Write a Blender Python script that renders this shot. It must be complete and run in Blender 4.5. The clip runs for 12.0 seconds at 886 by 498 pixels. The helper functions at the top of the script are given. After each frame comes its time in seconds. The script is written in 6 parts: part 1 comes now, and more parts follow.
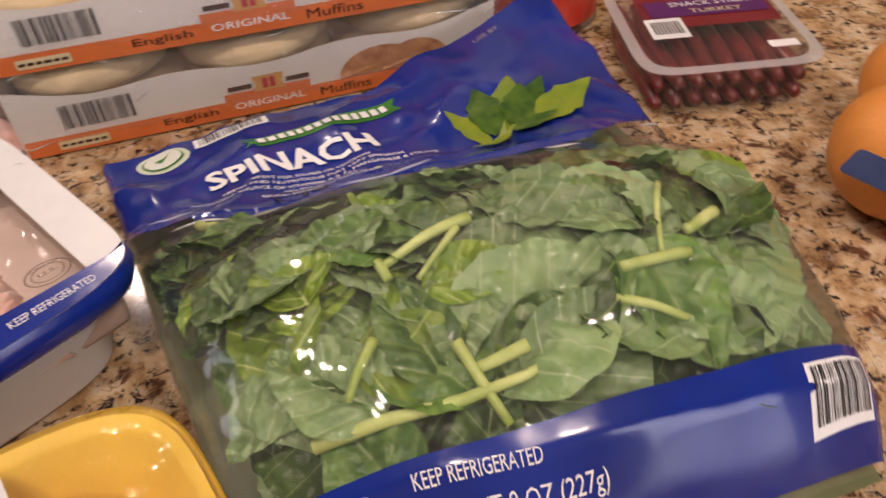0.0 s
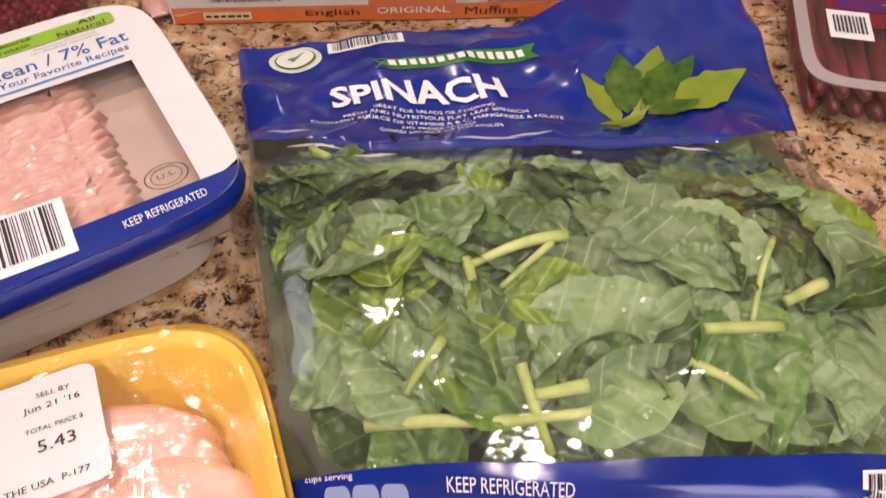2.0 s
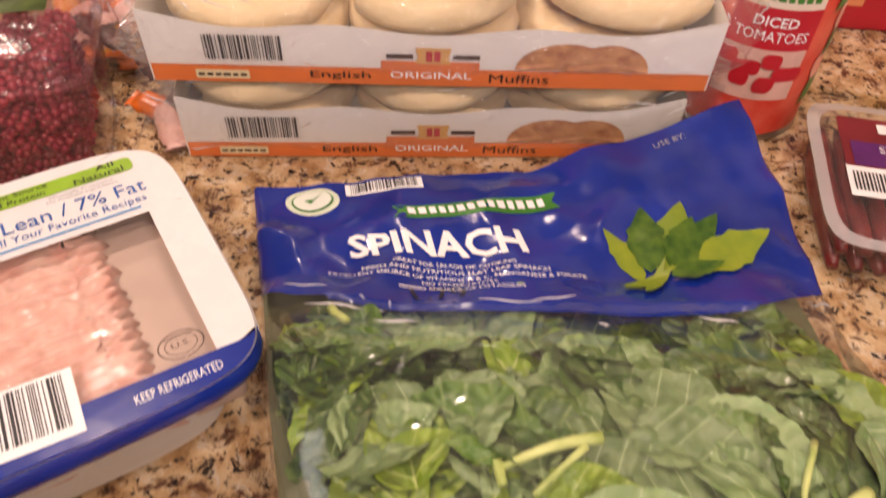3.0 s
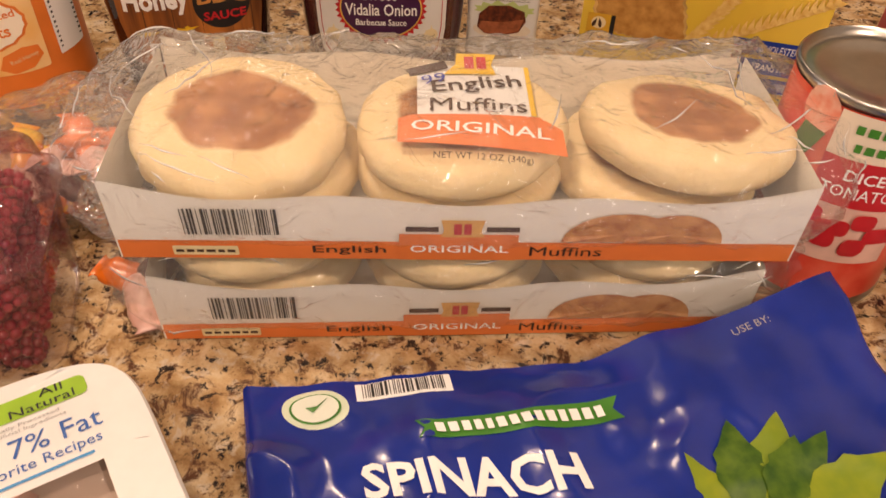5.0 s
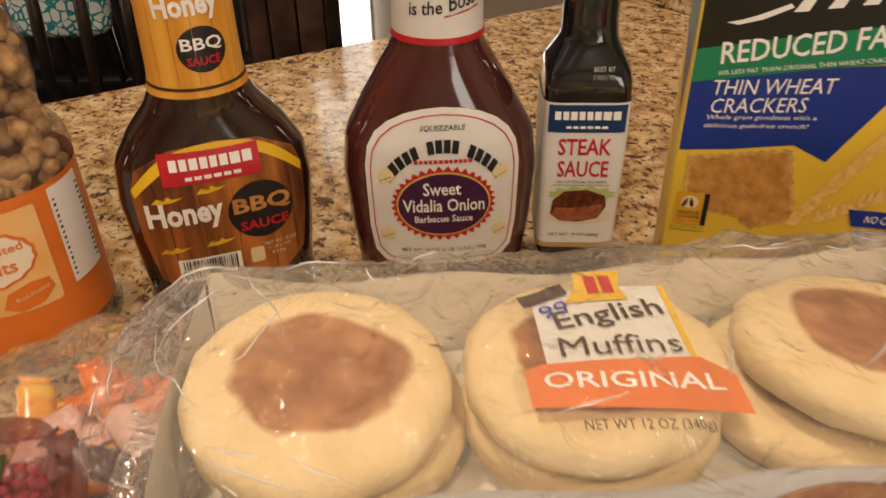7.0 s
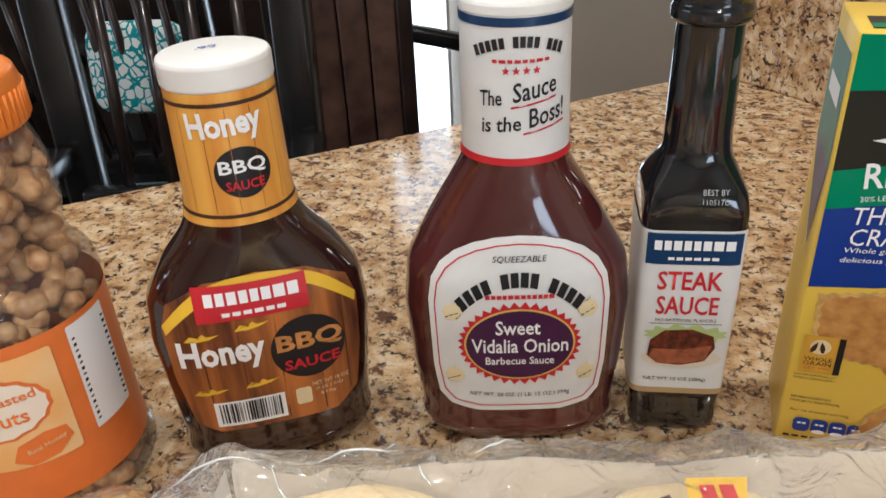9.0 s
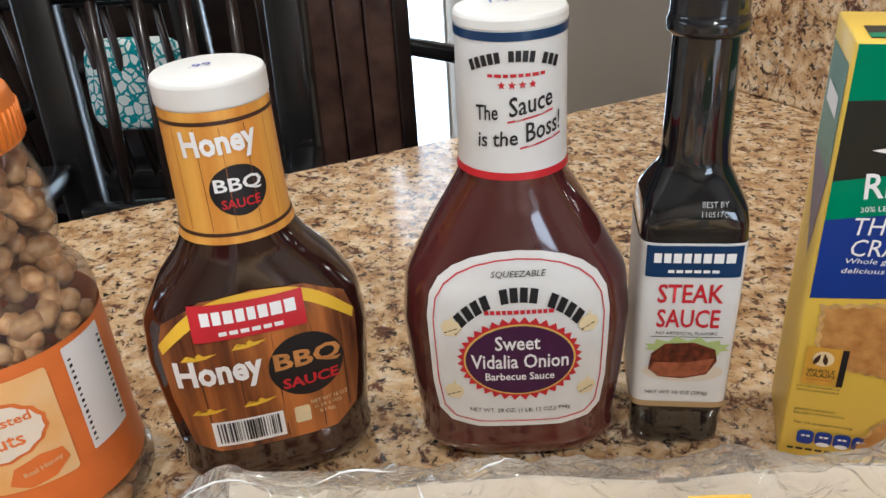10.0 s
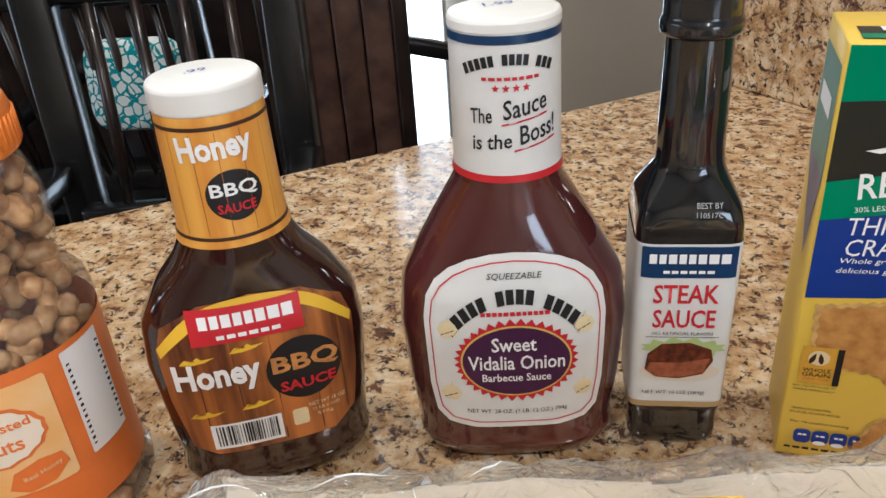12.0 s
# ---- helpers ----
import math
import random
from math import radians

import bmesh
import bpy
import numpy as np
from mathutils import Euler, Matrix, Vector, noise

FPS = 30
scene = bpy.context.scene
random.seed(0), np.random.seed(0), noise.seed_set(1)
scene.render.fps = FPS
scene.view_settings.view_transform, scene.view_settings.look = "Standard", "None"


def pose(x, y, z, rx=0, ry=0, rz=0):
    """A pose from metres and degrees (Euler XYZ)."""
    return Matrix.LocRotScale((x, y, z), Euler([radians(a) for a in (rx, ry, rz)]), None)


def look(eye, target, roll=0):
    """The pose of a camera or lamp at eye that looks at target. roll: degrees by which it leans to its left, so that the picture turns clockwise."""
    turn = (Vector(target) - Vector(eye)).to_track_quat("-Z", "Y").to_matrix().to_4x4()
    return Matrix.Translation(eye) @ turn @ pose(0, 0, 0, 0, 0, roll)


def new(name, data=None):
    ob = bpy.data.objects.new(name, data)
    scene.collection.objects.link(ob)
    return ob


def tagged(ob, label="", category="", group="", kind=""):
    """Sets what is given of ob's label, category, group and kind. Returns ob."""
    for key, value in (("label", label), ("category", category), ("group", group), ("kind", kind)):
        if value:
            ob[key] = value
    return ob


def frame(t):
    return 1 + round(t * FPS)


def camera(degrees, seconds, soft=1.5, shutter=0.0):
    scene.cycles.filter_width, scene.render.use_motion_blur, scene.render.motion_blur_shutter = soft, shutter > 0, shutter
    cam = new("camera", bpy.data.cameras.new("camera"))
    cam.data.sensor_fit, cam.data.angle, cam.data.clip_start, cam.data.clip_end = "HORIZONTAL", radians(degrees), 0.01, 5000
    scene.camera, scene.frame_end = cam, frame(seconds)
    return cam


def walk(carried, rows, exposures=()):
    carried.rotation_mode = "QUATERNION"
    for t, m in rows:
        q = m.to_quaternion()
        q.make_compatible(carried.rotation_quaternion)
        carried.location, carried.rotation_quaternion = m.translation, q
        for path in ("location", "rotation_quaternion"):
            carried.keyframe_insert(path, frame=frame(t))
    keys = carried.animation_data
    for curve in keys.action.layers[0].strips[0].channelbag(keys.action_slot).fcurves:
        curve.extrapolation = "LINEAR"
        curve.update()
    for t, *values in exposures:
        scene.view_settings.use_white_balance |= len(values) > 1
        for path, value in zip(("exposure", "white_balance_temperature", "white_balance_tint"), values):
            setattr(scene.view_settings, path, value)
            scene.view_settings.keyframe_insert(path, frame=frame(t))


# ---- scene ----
cam = camera(58.5, 12.0, shutter=0.5)
PATH = [
    (0, (0.066, 0.022, 0.28), (0.502, 1.428, -1.075), -4.0),
    (0.5, (0.07, 0.032, 0.302), (0.344, 1.405, -1.126), -2.4),
    (1, (0.076, 0.034, 0.309), (0.213, 1.338, -1.201), -1.4),
    (1.5, (0.076, 0.049, 0.305), (0.179, 1.26, -1.283), -0.1),
    (2, (0.08, 0.057, 0.316), (0.194, 1.264, -1.274), 0.8),
    (2.5, (0.077, 0.074, 0.33), (0.206, 1.335, -1.217), 1.7),
    (3, (0.069, 0.1, 0.337), (0.211, 1.435, -1.145), 2.7),
    (3.5, (0.065, 0.133, 0.342), (0.224, 1.536, -1.074), 2.6),
    (3.7, (0.061, 0.144, 0.34), (0.24, 1.572, -1.048), 3.0),
    (5.3, (0.056, 0.216, 0.321), (0.225, 1.68, -1.031), 2.4),
    (5.5, (0.052, 0.219, 0.324), (0.221, 1.703, -1.006), 2.6),
    (6, (0.04, 0.235, 0.327), (0.21, 1.79, -0.919), 2.0),
    (6.5, (0.014, 0.272, 0.323), (0.258, 1.88, -0.84), 0.8),
    (7, (0.011, 0.313, 0.313), (0.238, 1.956, -0.804), -0.7),
    (7.5, (0.018, 0.352, 0.303), (0.159, 2.027, -0.781), 0.9),
    (7.7, (0.015, 0.359, 0.303), (0.121, 2.047, -0.762), 0.8),
    (9.5, (0.024, 0.397, 0.315), (0.071, 2.146, -0.654), -3.6),
    (10, (0.024, 0.396, 0.313), (0.071, 2.15, -0.647), -3.7),
    (10.5, (0.027, 0.397, 0.314), (0.063, 2.15, -0.649), -3.9),
    (11, (0.026, 0.396, 0.315), (0.065, 2.147, -0.651), -4.1),
    (11.5, (0.029, 0.397, 0.316), (0.062, 2.146, -0.652), -4.4),
    (12, (0.027, 0.396, 0.316), (0.069, 2.146, -0.651), -4.2),
]
EXPOSURES = [(0.0, -0.50, 6300, 22), (1.5, -0.28, 5800, 22), (2.5, -0.20, 6500, 28), (3.7, -0.12, 7000, 28), (5.3, -0.29, 7700, 20), (7.0, -0.43, 7700, 12), (7.7, -0.42, 6900, 10), (9.4, 0.03, 5250, 4), (12.0, 0.03, 5250, 4)]
walk(cam, [(t, look(eye, target, roll)) for t, eye, target, roll in PATH], EXPOSURES)

# ---- light ----
world = bpy.data.worlds.new("world")
scene.world = world
world.use_nodes = True
wn = world.node_tree
sky = wn.nodes.new("ShaderNodeTexSky")
sky.sky_type, sky.sun_disc = "NISHITA", False
sky.sun_elevation, sky.sun_rotation = radians(40), radians(-20)
wn.links.new(sky.outputs[0], wn.nodes["Background"].inputs[0])
wn.nodes["Background"].inputs[1].default_value = 0.12
scene.view_settings.exposure = 0.0


def area(name, m, size, power, colour, shape="DISK", size_y=None):
    d = bpy.data.lights.new(name, "AREA")
    d.shape, d.size, d.energy, d.color = shape, size, power, colour
    if size_y:
        d.size_y = size_y
    ob = new(name, d)
    ob.matrix_world = m
    return ob


CEIL, FLOOR = 1.56, -0.92
WARM = (1.0, 0.84, 0.68)
# the last lamp, (-0.3, 2.2), is added to brighten the far wall
LAMPS = [(-0.45, 0.85), (-0.45, -0.45), (0.75, -0.45), (0.15, -1.3), (-0.3, 2.2)]
for lx, ly in LAMPS:
    area("ceiling_lamp", pose(lx, ly, CEIL - 0.012), 0.15, 14.0, WARM)
# daylight through the far window
area("cool_area_light", pose(0.04, 2.985, 0.1, 90, 0, 180) @ pose(0, 0, 0, 180, 0, 0), 0.18, 26.0, (0.86, 0.93, 1.0), "RECTANGLE", 1.9)
# fill light added from the west; that wall has no window
area("cool_area_light", look((-2.55, 0.9, 0.45), (0.0, 0.6, 0.0)), 1.2, 15.0, (0.9, 0.95, 1.0), "RECTANGLE", 1.1)

# daylight through the kitchen window behind the camera
area("cool_area_light", look((0.9, -2.15, 0.35), (0.1, 0.5, 0.0)), 1.3, 25.0, (0.93, 0.96, 1.0), "RECTANGLE", 1.0)

# ---- materials ----
MATS = {}


def mat(name, colour, rough=0.5, metal=0.0, vary=0.0, scale=40.0, bump=0.0, bump_scale=200.0, second=None, coat=0.0, trans=0.0, sss=0.0, alpha=None, ior=1.45, per_object=0.0):
    """A procedural surface: a base colour that drifts towards a second one, with fine relief."""
    if name in MATS:
        return MATS[name]
    m = bpy.data.materials.new(name)
    m.use_nodes = True
    nt = m.node_tree
    b = nt.nodes["Principled BSDF"]
    b.inputs["Roughness"].default_value = rough
    b.inputs["Metallic"].default_value = metal
    b.inputs["Coat Weight"].default_value = coat
    b.inputs["Coat Roughness"].default_value = 0.08
    b.inputs["Transmission Weight"].default_value = trans
    b.inputs["Subsurface Weight"].default_value = sss
    b.inputs["Subsurface Radius"].default_value = (0.006, 0.003, 0.0015)
    b.inputs["Subsurface Scale"].default_value = 1.0
    b.inputs["IOR"].default_value = ior
    c = (*colour, 1.0)
    b.inputs["Base Color"].default_value = c
    tc = nt.nodes.new("ShaderNodeTexCoord")
    if vary > 0:
        n = nt.nodes.new("ShaderNodeTexNoise")
        n.inputs["Scale"].default_value, n.inputs["Detail"].default_value = scale, 6
        nt.links.new(tc.outputs["Object"], n.inputs["Vector"])
        r = nt.nodes.new("ShaderNodeValToRGB")
        r.color_ramp.elements[0].position, r.color_ramp.elements[1].position = 0.35, 0.68
        s = second or tuple(x * (1 - vary) for x in colour)
        r.color_ramp.elements[0].color, r.color_ramp.elements[1].color = (*s, 1), c
        nt.links.new(n.outputs["Fac"], r.inputs["Fac"])
        out = r.outputs["Color"]
        if per_object > 0:
            oi = nt.nodes.new("ShaderNodeObjectInfo")
            hs = nt.nodes.new("ShaderNodeHueSaturation")
            mr = nt.nodes.new("ShaderNodeMapRange")
            mr.inputs["To Min"].default_value, mr.inputs["To Max"].default_value = 1 - per_object, 1 + per_object
            nt.links.new(oi.outputs["Random"], mr.inputs["Value"])
            nt.links.new(mr.outputs["Result"], hs.inputs["Value"])
            nt.links.new(out, hs.inputs["Color"])
            out = hs.outputs["Color"]
        nt.links.new(out, b.inputs["Base Color"])
    if bump > 0:
        n2 = nt.nodes.new("ShaderNodeTexNoise")
        n2.inputs["Scale"].default_value, n2.inputs["Detail"].default_value = bump_scale, 4
        nt.links.new(tc.outputs["Object"], n2.inputs["Vector"])
        bp = nt.nodes.new("ShaderNodeBump")
        bp.inputs["Strength"].default_value, bp.inputs["Distance"].default_value = bump, 0.001
        nt.links.new(n2.outputs["Fac"], bp.inputs["Height"])
        nt.links.new(bp.outputs["Normal"], b.inputs["Normal"])
    MATS[name] = m
    return m


def film_mat(name, tint, gloss=0.10, haze=0.05, rough=0.06, bump=0.5, bump_scale=45.0, white=(0.9, 0.9, 0.9)):
    """Thin clear wrapping film: mostly see-through, with a faint haze and wrinkled gloss."""
    m = bpy.data.materials.new(name)
    m.use_nodes = True
    nt = m.node_tree
    nt.nodes.remove(nt.nodes["Principled BSDF"])
    out = nt.nodes["Material Output"]
    t = nt.nodes.new("ShaderNodeBsdfTransparent")
    t.inputs[0].default_value = (*tint, 1)
    d = nt.nodes.new("ShaderNodeBsdfDiffuse")
    d.inputs[0].default_value = (*white, 1)
    g = nt.nodes.new("ShaderNodeBsdfGlossy")
    g.inputs["Roughness"].default_value = rough
    a, c = nt.nodes.new("ShaderNodeMixShader"), nt.nodes.new("ShaderNodeMixShader")
    a.inputs[0].default_value = haze
    nt.links.new(t.outputs[0], a.inputs[1])
    nt.links.new(d.outputs[0], a.inputs[2])
    tc, n, bp = nt.nodes.new("ShaderNodeTexCoord"), nt.nodes.new("ShaderNodeTexNoise"), nt.nodes.new("ShaderNodeBump")
    n.inputs["Scale"].default_value, n.inputs["Detail"].default_value = bump_scale, 3
    n.inputs["Distortion"].default_value = 1.5
    bp.inputs["Strength"].default_value, bp.inputs["Distance"].default_value = bump, 0.004
    nt.links.new(tc.outputs["Object"], n.inputs["Vector"])
    vo, am = nt.nodes.new("ShaderNodeTexVoronoi"), nt.nodes.new("ShaderNodeMath")
    vo.inputs["Scale"].default_value = bump_scale * 0.8
    mv = nt.nodes.new("ShaderNodeMix")
    mv.data_type, mv.inputs["Factor"].default_value = "VECTOR", 0.06
    nt.links.new(tc.outputs["Object"], mv.inputs["A"])
    nt.links.new(n.outputs["Color"], mv.inputs["B"])
    nt.links.new(mv.outputs["Result"], vo.inputs["Vector"])
    am.operation = "MULTIPLY_ADD"
    am.inputs[1].default_value = 0.9
    nt.links.new(vo.outputs["Distance"], am.inputs[0])
    nt.links.new(n.outputs["Fac"], am.inputs[2])
    nt.links.new(am.outputs[0], bp.inputs["Height"])
    nt.links.new(bp.outputs["Normal"], g.inputs["Normal"])
    lw = nt.nodes.new("ShaderNodeFresnel")
    lw.inputs["IOR"].default_value = 1.45
    nt.links.new(bp.outputs["Normal"], lw.inputs["Normal"])
    ad = nt.nodes.new("ShaderNodeMath")
    ad.operation, ad.use_clamp = "MULTIPLY_ADD", True
    ad.inputs[1].default_value, ad.inputs[2].default_value = gloss * 3.5, gloss * 0.12
    nt.links.new(lw.outputs[0], ad.inputs[0])
    nt.links.new(ad.outputs[0], c.inputs[0])
    nt.links.new(a.outputs[0], c.inputs[1])
    nt.links.new(g.outputs[0], c.inputs[2])
    nt.links.new(c.outputs[0], out.inputs["Surface"])
    return m


def granite_mat(name, stretch=(1, 1, 1)):
    m = bpy.data.materials.new(name)
    m.use_nodes = True
    nt, L = m.node_tree, m.node_tree.links
    b = nt.nodes["Principled BSDF"]
    tc = nt.nodes.new("ShaderNodeTexCoord")
    mp = nt.nodes.new("ShaderNodeMapping")
    mp.inputs["Rotation"].default_value = (0, 0, radians(28))
    mp.inputs["Scale"].default_value = stretch
    L.new(tc.outputs["Object"], mp.inputs["Vector"])

    def noise_tex(scale, detail, rough, dist=0.0):
        n = nt.nodes.new("ShaderNodeTexNoise")
        n.inputs["Scale"].default_value, n.inputs["Detail"].default_value = scale, detail
        n.inputs["Roughness"].default_value, n.inputs["Distortion"].default_value = rough, dist
        L.new(mp.outputs[0], n.inputs["Vector"])
        return n.outputs["Fac"]

    def ramp(src, stops):
        r = nt.nodes.new("ShaderNodeValToRGB")
        while len(r.color_ramp.elements) < len(stops):
            r.color_ramp.elements.new(0.5)
        for e, (p, col) in zip(r.color_ramp.elements, stops):
            e.position, e.color = p, (*col, 1)
        L.new(src, r.inputs["Fac"])
        return r.outputs["Color"]

    def mix(fac, a, c):
        x = nt.nodes.new("ShaderNodeMix")
        x.data_type = "RGBA"
        L.new(fac, x.inputs["Factor"])
        L.new(a, x.inputs["A"])
        L.new(c, x.inputs["B"])
        return x.outputs["Result"]

    ground = ramp(noise_tex(46, 8, 0.66, 0.3), [(0.28, (0.15, 0.075, 0.035)), (0.41, (0.37, 0.22, 0.10)), (0.52, (0.54, 0.37, 0.20)), (0.68, (0.70, 0.57, 0.39))])
    brown = ramp(noise_tex(75, 6, 0.7, 0.6), [(0.2, (0.045, 0.022, 0.014)), (0.8, (0.17, 0.075, 0.04))])
    f1 = ramp(noise_tex(70, 8, 0.72, 0.5), [(0.525, (0, 0, 0)), (0.60, (1, 1, 1))])
    black = ramp(noise_tex(240, 2, 0.5), [(0.3, (0.012, 0.010, 0.010)), (0.7, (0.05, 0.035, 0.03))])
    f2 = ramp(noise_tex(135, 6, 0.72, 0.4), [(0.55, (0, 0, 0)), (0.60, (1, 1, 1))])
    grey = ramp(noise_tex(150, 3, 0.6), [(0.3, (0.42, 0.37, 0.31)), (0.7, (0.78, 0.72, 0.62))])
    f3 = ramp(noise_tex(100, 5, 0.65, 0.3), [(0.55, (0, 0, 0)), (0.63, (0.5, 0.5, 0.5))])
    col = mix(f2, mix(f1, mix(f3, ground, grey), brown), black)
    L.new(col, b.inputs["Base Color"])
    b.inputs["Roughness"].default_value = 0.10
    b.inputs["Specular IOR Level"].default_value = 0.5
    return m


GRANITE = granite_mat("granite")
WHITE_PRINT = mat("white_print", (0.72, 0.72, 0.71), 0.35, vary=0.05, scale=90)
WHITE_INK = mat("white_ink", (0.85, 0.85, 0.85), 0.4)
BLACK_INK = mat("black_ink", (0.012, 0.012, 0.014), 0.4)
BLUE_FILM = mat("blue_printed_film", (0.006, 0.028, 0.29), 0.20, vary=0.35, scale=18, bump=0.35, bump_scale=60, coat=0.4)
BLUE_INK = mat("blue_ink", (0.01, 0.05, 0.30), 0.35, vary=0.2, scale=50)
GREEN_INK = mat("green_ink", (0.05, 0.24, 0.03), 0.35, vary=0.2, scale=60)
LIME_INK = mat("lime_ink", (0.28, 0.50, 0.03), 0.35, vary=0.15, scale=60)
RED_INK = mat("red_ink", (0.55, 0.02, 0.03), 0.35, vary=0.15, scale=60)
ORANGE_INK = mat("orange_ink", (0.80, 0.21, 0.04), 0.4, vary=0.12, scale=50)
YELLOW_INK = mat("yellow_ink", (0.80, 0.50, 0.03), 0.4, vary=0.12, scale=40)
BROWN_INK = mat("brown_ink", (0.06, 0.025, 0.015), 0.45, vary=0.2, scale=60)
PURPLE_INK = mat("purple_ink", (0.06, 0.012, 0.06), 0.35, vary=0.2, scale=60)
PEN_INK = mat("pen_ink", (0.02, 0.04, 0.35), 0.4)
GREY_INK = mat("grey_ink", (0.30, 0.30, 0.31), 0.4)
NAVY_INK = mat("navy_ink", (0.008, 0.04, 0.12), 0.3, vary=0.15, scale=50)
CREAM_INK = mat("cream_ink", (0.78, 0.66, 0.40), 0.4, vary=0.1, scale=60)
CLEAR_FILM = film_mat("clear_film", (0.97, 0.97, 0.96), gloss=0.20, haze=0.065, bump=0.8, bump_scale=50, rough=0.07)
BAG_FILM = film_mat("salad_bag_film", (0.97, 0.97, 0.96), gloss=0.20, haze=0.025, bump=0.35, bump_scale=16, rough=0.06)
TIGHT_FILM = film_mat("tight_film", (0.97, 0.97, 0.97), gloss=0.12, haze=0.03, bump=0.15, bump_scale=60)
SEE_THROUGH = []
CLEAR_SHELL = film_mat("clear_plastic_shell", (0.95, 0.94, 0.93), gloss=0.12, haze=0.03, rough=0.05, bump=0.1, bump_scale=30)

BERRY_SHELL = film_mat("berry_box_plastic", (0.93, 0.88, 0.88), gloss=0.20, haze=0.10, rough=0.08, bump=0.25, bump_scale=40, white=(0.62, 0.30, 0.30))
# white haze paints bright streaks along the folds of the films
CREASE_GLINT = film_mat("crease_glint", (0.97, 0.97, 0.97), gloss=0.30, haze=0.45, bump=0.1, bump_scale=40, rough=0.10)
SEE_THROUGH += [CLEAR_FILM, BAG_FILM, TIGHT_FILM, CLEAR_SHELL, BERRY_SHELL, CREASE_GLINT]

# ---- shared building code ----


def mesh_of(bm, material, smooth=True):
    bmesh.ops.recalc_face_normals(bm, faces=bm.faces)
    me = bpy.data.meshes.new("mesh")
    bm.to_mesh(me)
    bm.free()
    for p in me.polygons:
        p.use_smooth = smooth
    me.materials.append(material)
    return me


def part(name, bm, material, parent=None, label="", smooth=True):
    ob = new(name, mesh_of(bm, material, smooth))
    ob.parent = parent
    if material in SEE_THROUGH:
        ob.visible_shadow = False
    return tagged(ob, label)


def thing(name, m, label, category, group="", kind=""):
    ob = new(name)
    ob.empty_display_size = 0.02
    ob.matrix_world = m
    return tagged(ob, label, category, group, kind)


def grid_bm(nu, nv, f, closed_u=False):
    """A sheet of nu x nv quads through f(u, v), u and v from 0 to 1."""
    bm = bmesh.new()
    cols = nu if closed_u else nu + 1
    vs = [[bm.verts.new(f(i / nu, j / nv)) for i in range(cols)] for j in range(nv + 1)]
    for j in range(nv):
        for i in range(nu):
            k = (i + 1) % cols
            bm.faces.new((vs[j][i], vs[j][k], vs[j + 1][k], vs[j + 1][i]))
    return bm


def box_bm(sx, sy, sz, bevel=0.002, at=(0, 0, 0), seg=2):
    """A bevelled box standing on at (the middle of its base)."""
    bm = bmesh.new()
    bmesh.ops.create_cube(bm, size=1, matrix=Matrix.Translation((at[0], at[1], at[2] + sz / 2)) @ Matrix.Diagonal((sx, sy, sz, 1)))
    if bevel > 0:
        bmesh.ops.bevel(bm, geom=bm.edges[:], offset=bevel, segments=seg, affect="EDGES", profile=0.5)
    return bm


def bar_bm(a, b, w, h, bevel=0.002):
    """A bevelled bar of section w x h from a to b."""
    a, b = Vector(a), Vector(b)
    d = b - a
    bm = box_bm(w, h, d.length, bevel)
    bm.transform(Matrix.Translation(a) @ d.to_track_quat("Z", "Y").to_matrix().to_4x4())
    return bm


def tube_bm(points, radii, seg=8):
    bm = bmesh.new()
    rings = []
    pts = [Vector(p) for p in points]
    for i, p in enumerate(pts):
        d = (pts[min(i + 1, len(pts) - 1)] - pts[max(i - 1, 0)]).normalized()
        q = d.to_track_quat("Z", "Y")
        rings.append([bm.verts.new(p + q @ Vector((radii[i] * math.cos(a), radii[i] * math.sin(a), 0))) for a in (2 * math.pi * k / seg for k in range(seg))])
    for r, s in zip(rings, rings[1:]):
        for k in range(seg):
            bm.faces.new((r[k], r[(k + 1) % seg], s[(k + 1) % seg], s[k]))
    bm.faces.new(rings[0][::-1])
    bm.faces.new(rings[-1])
    return bm


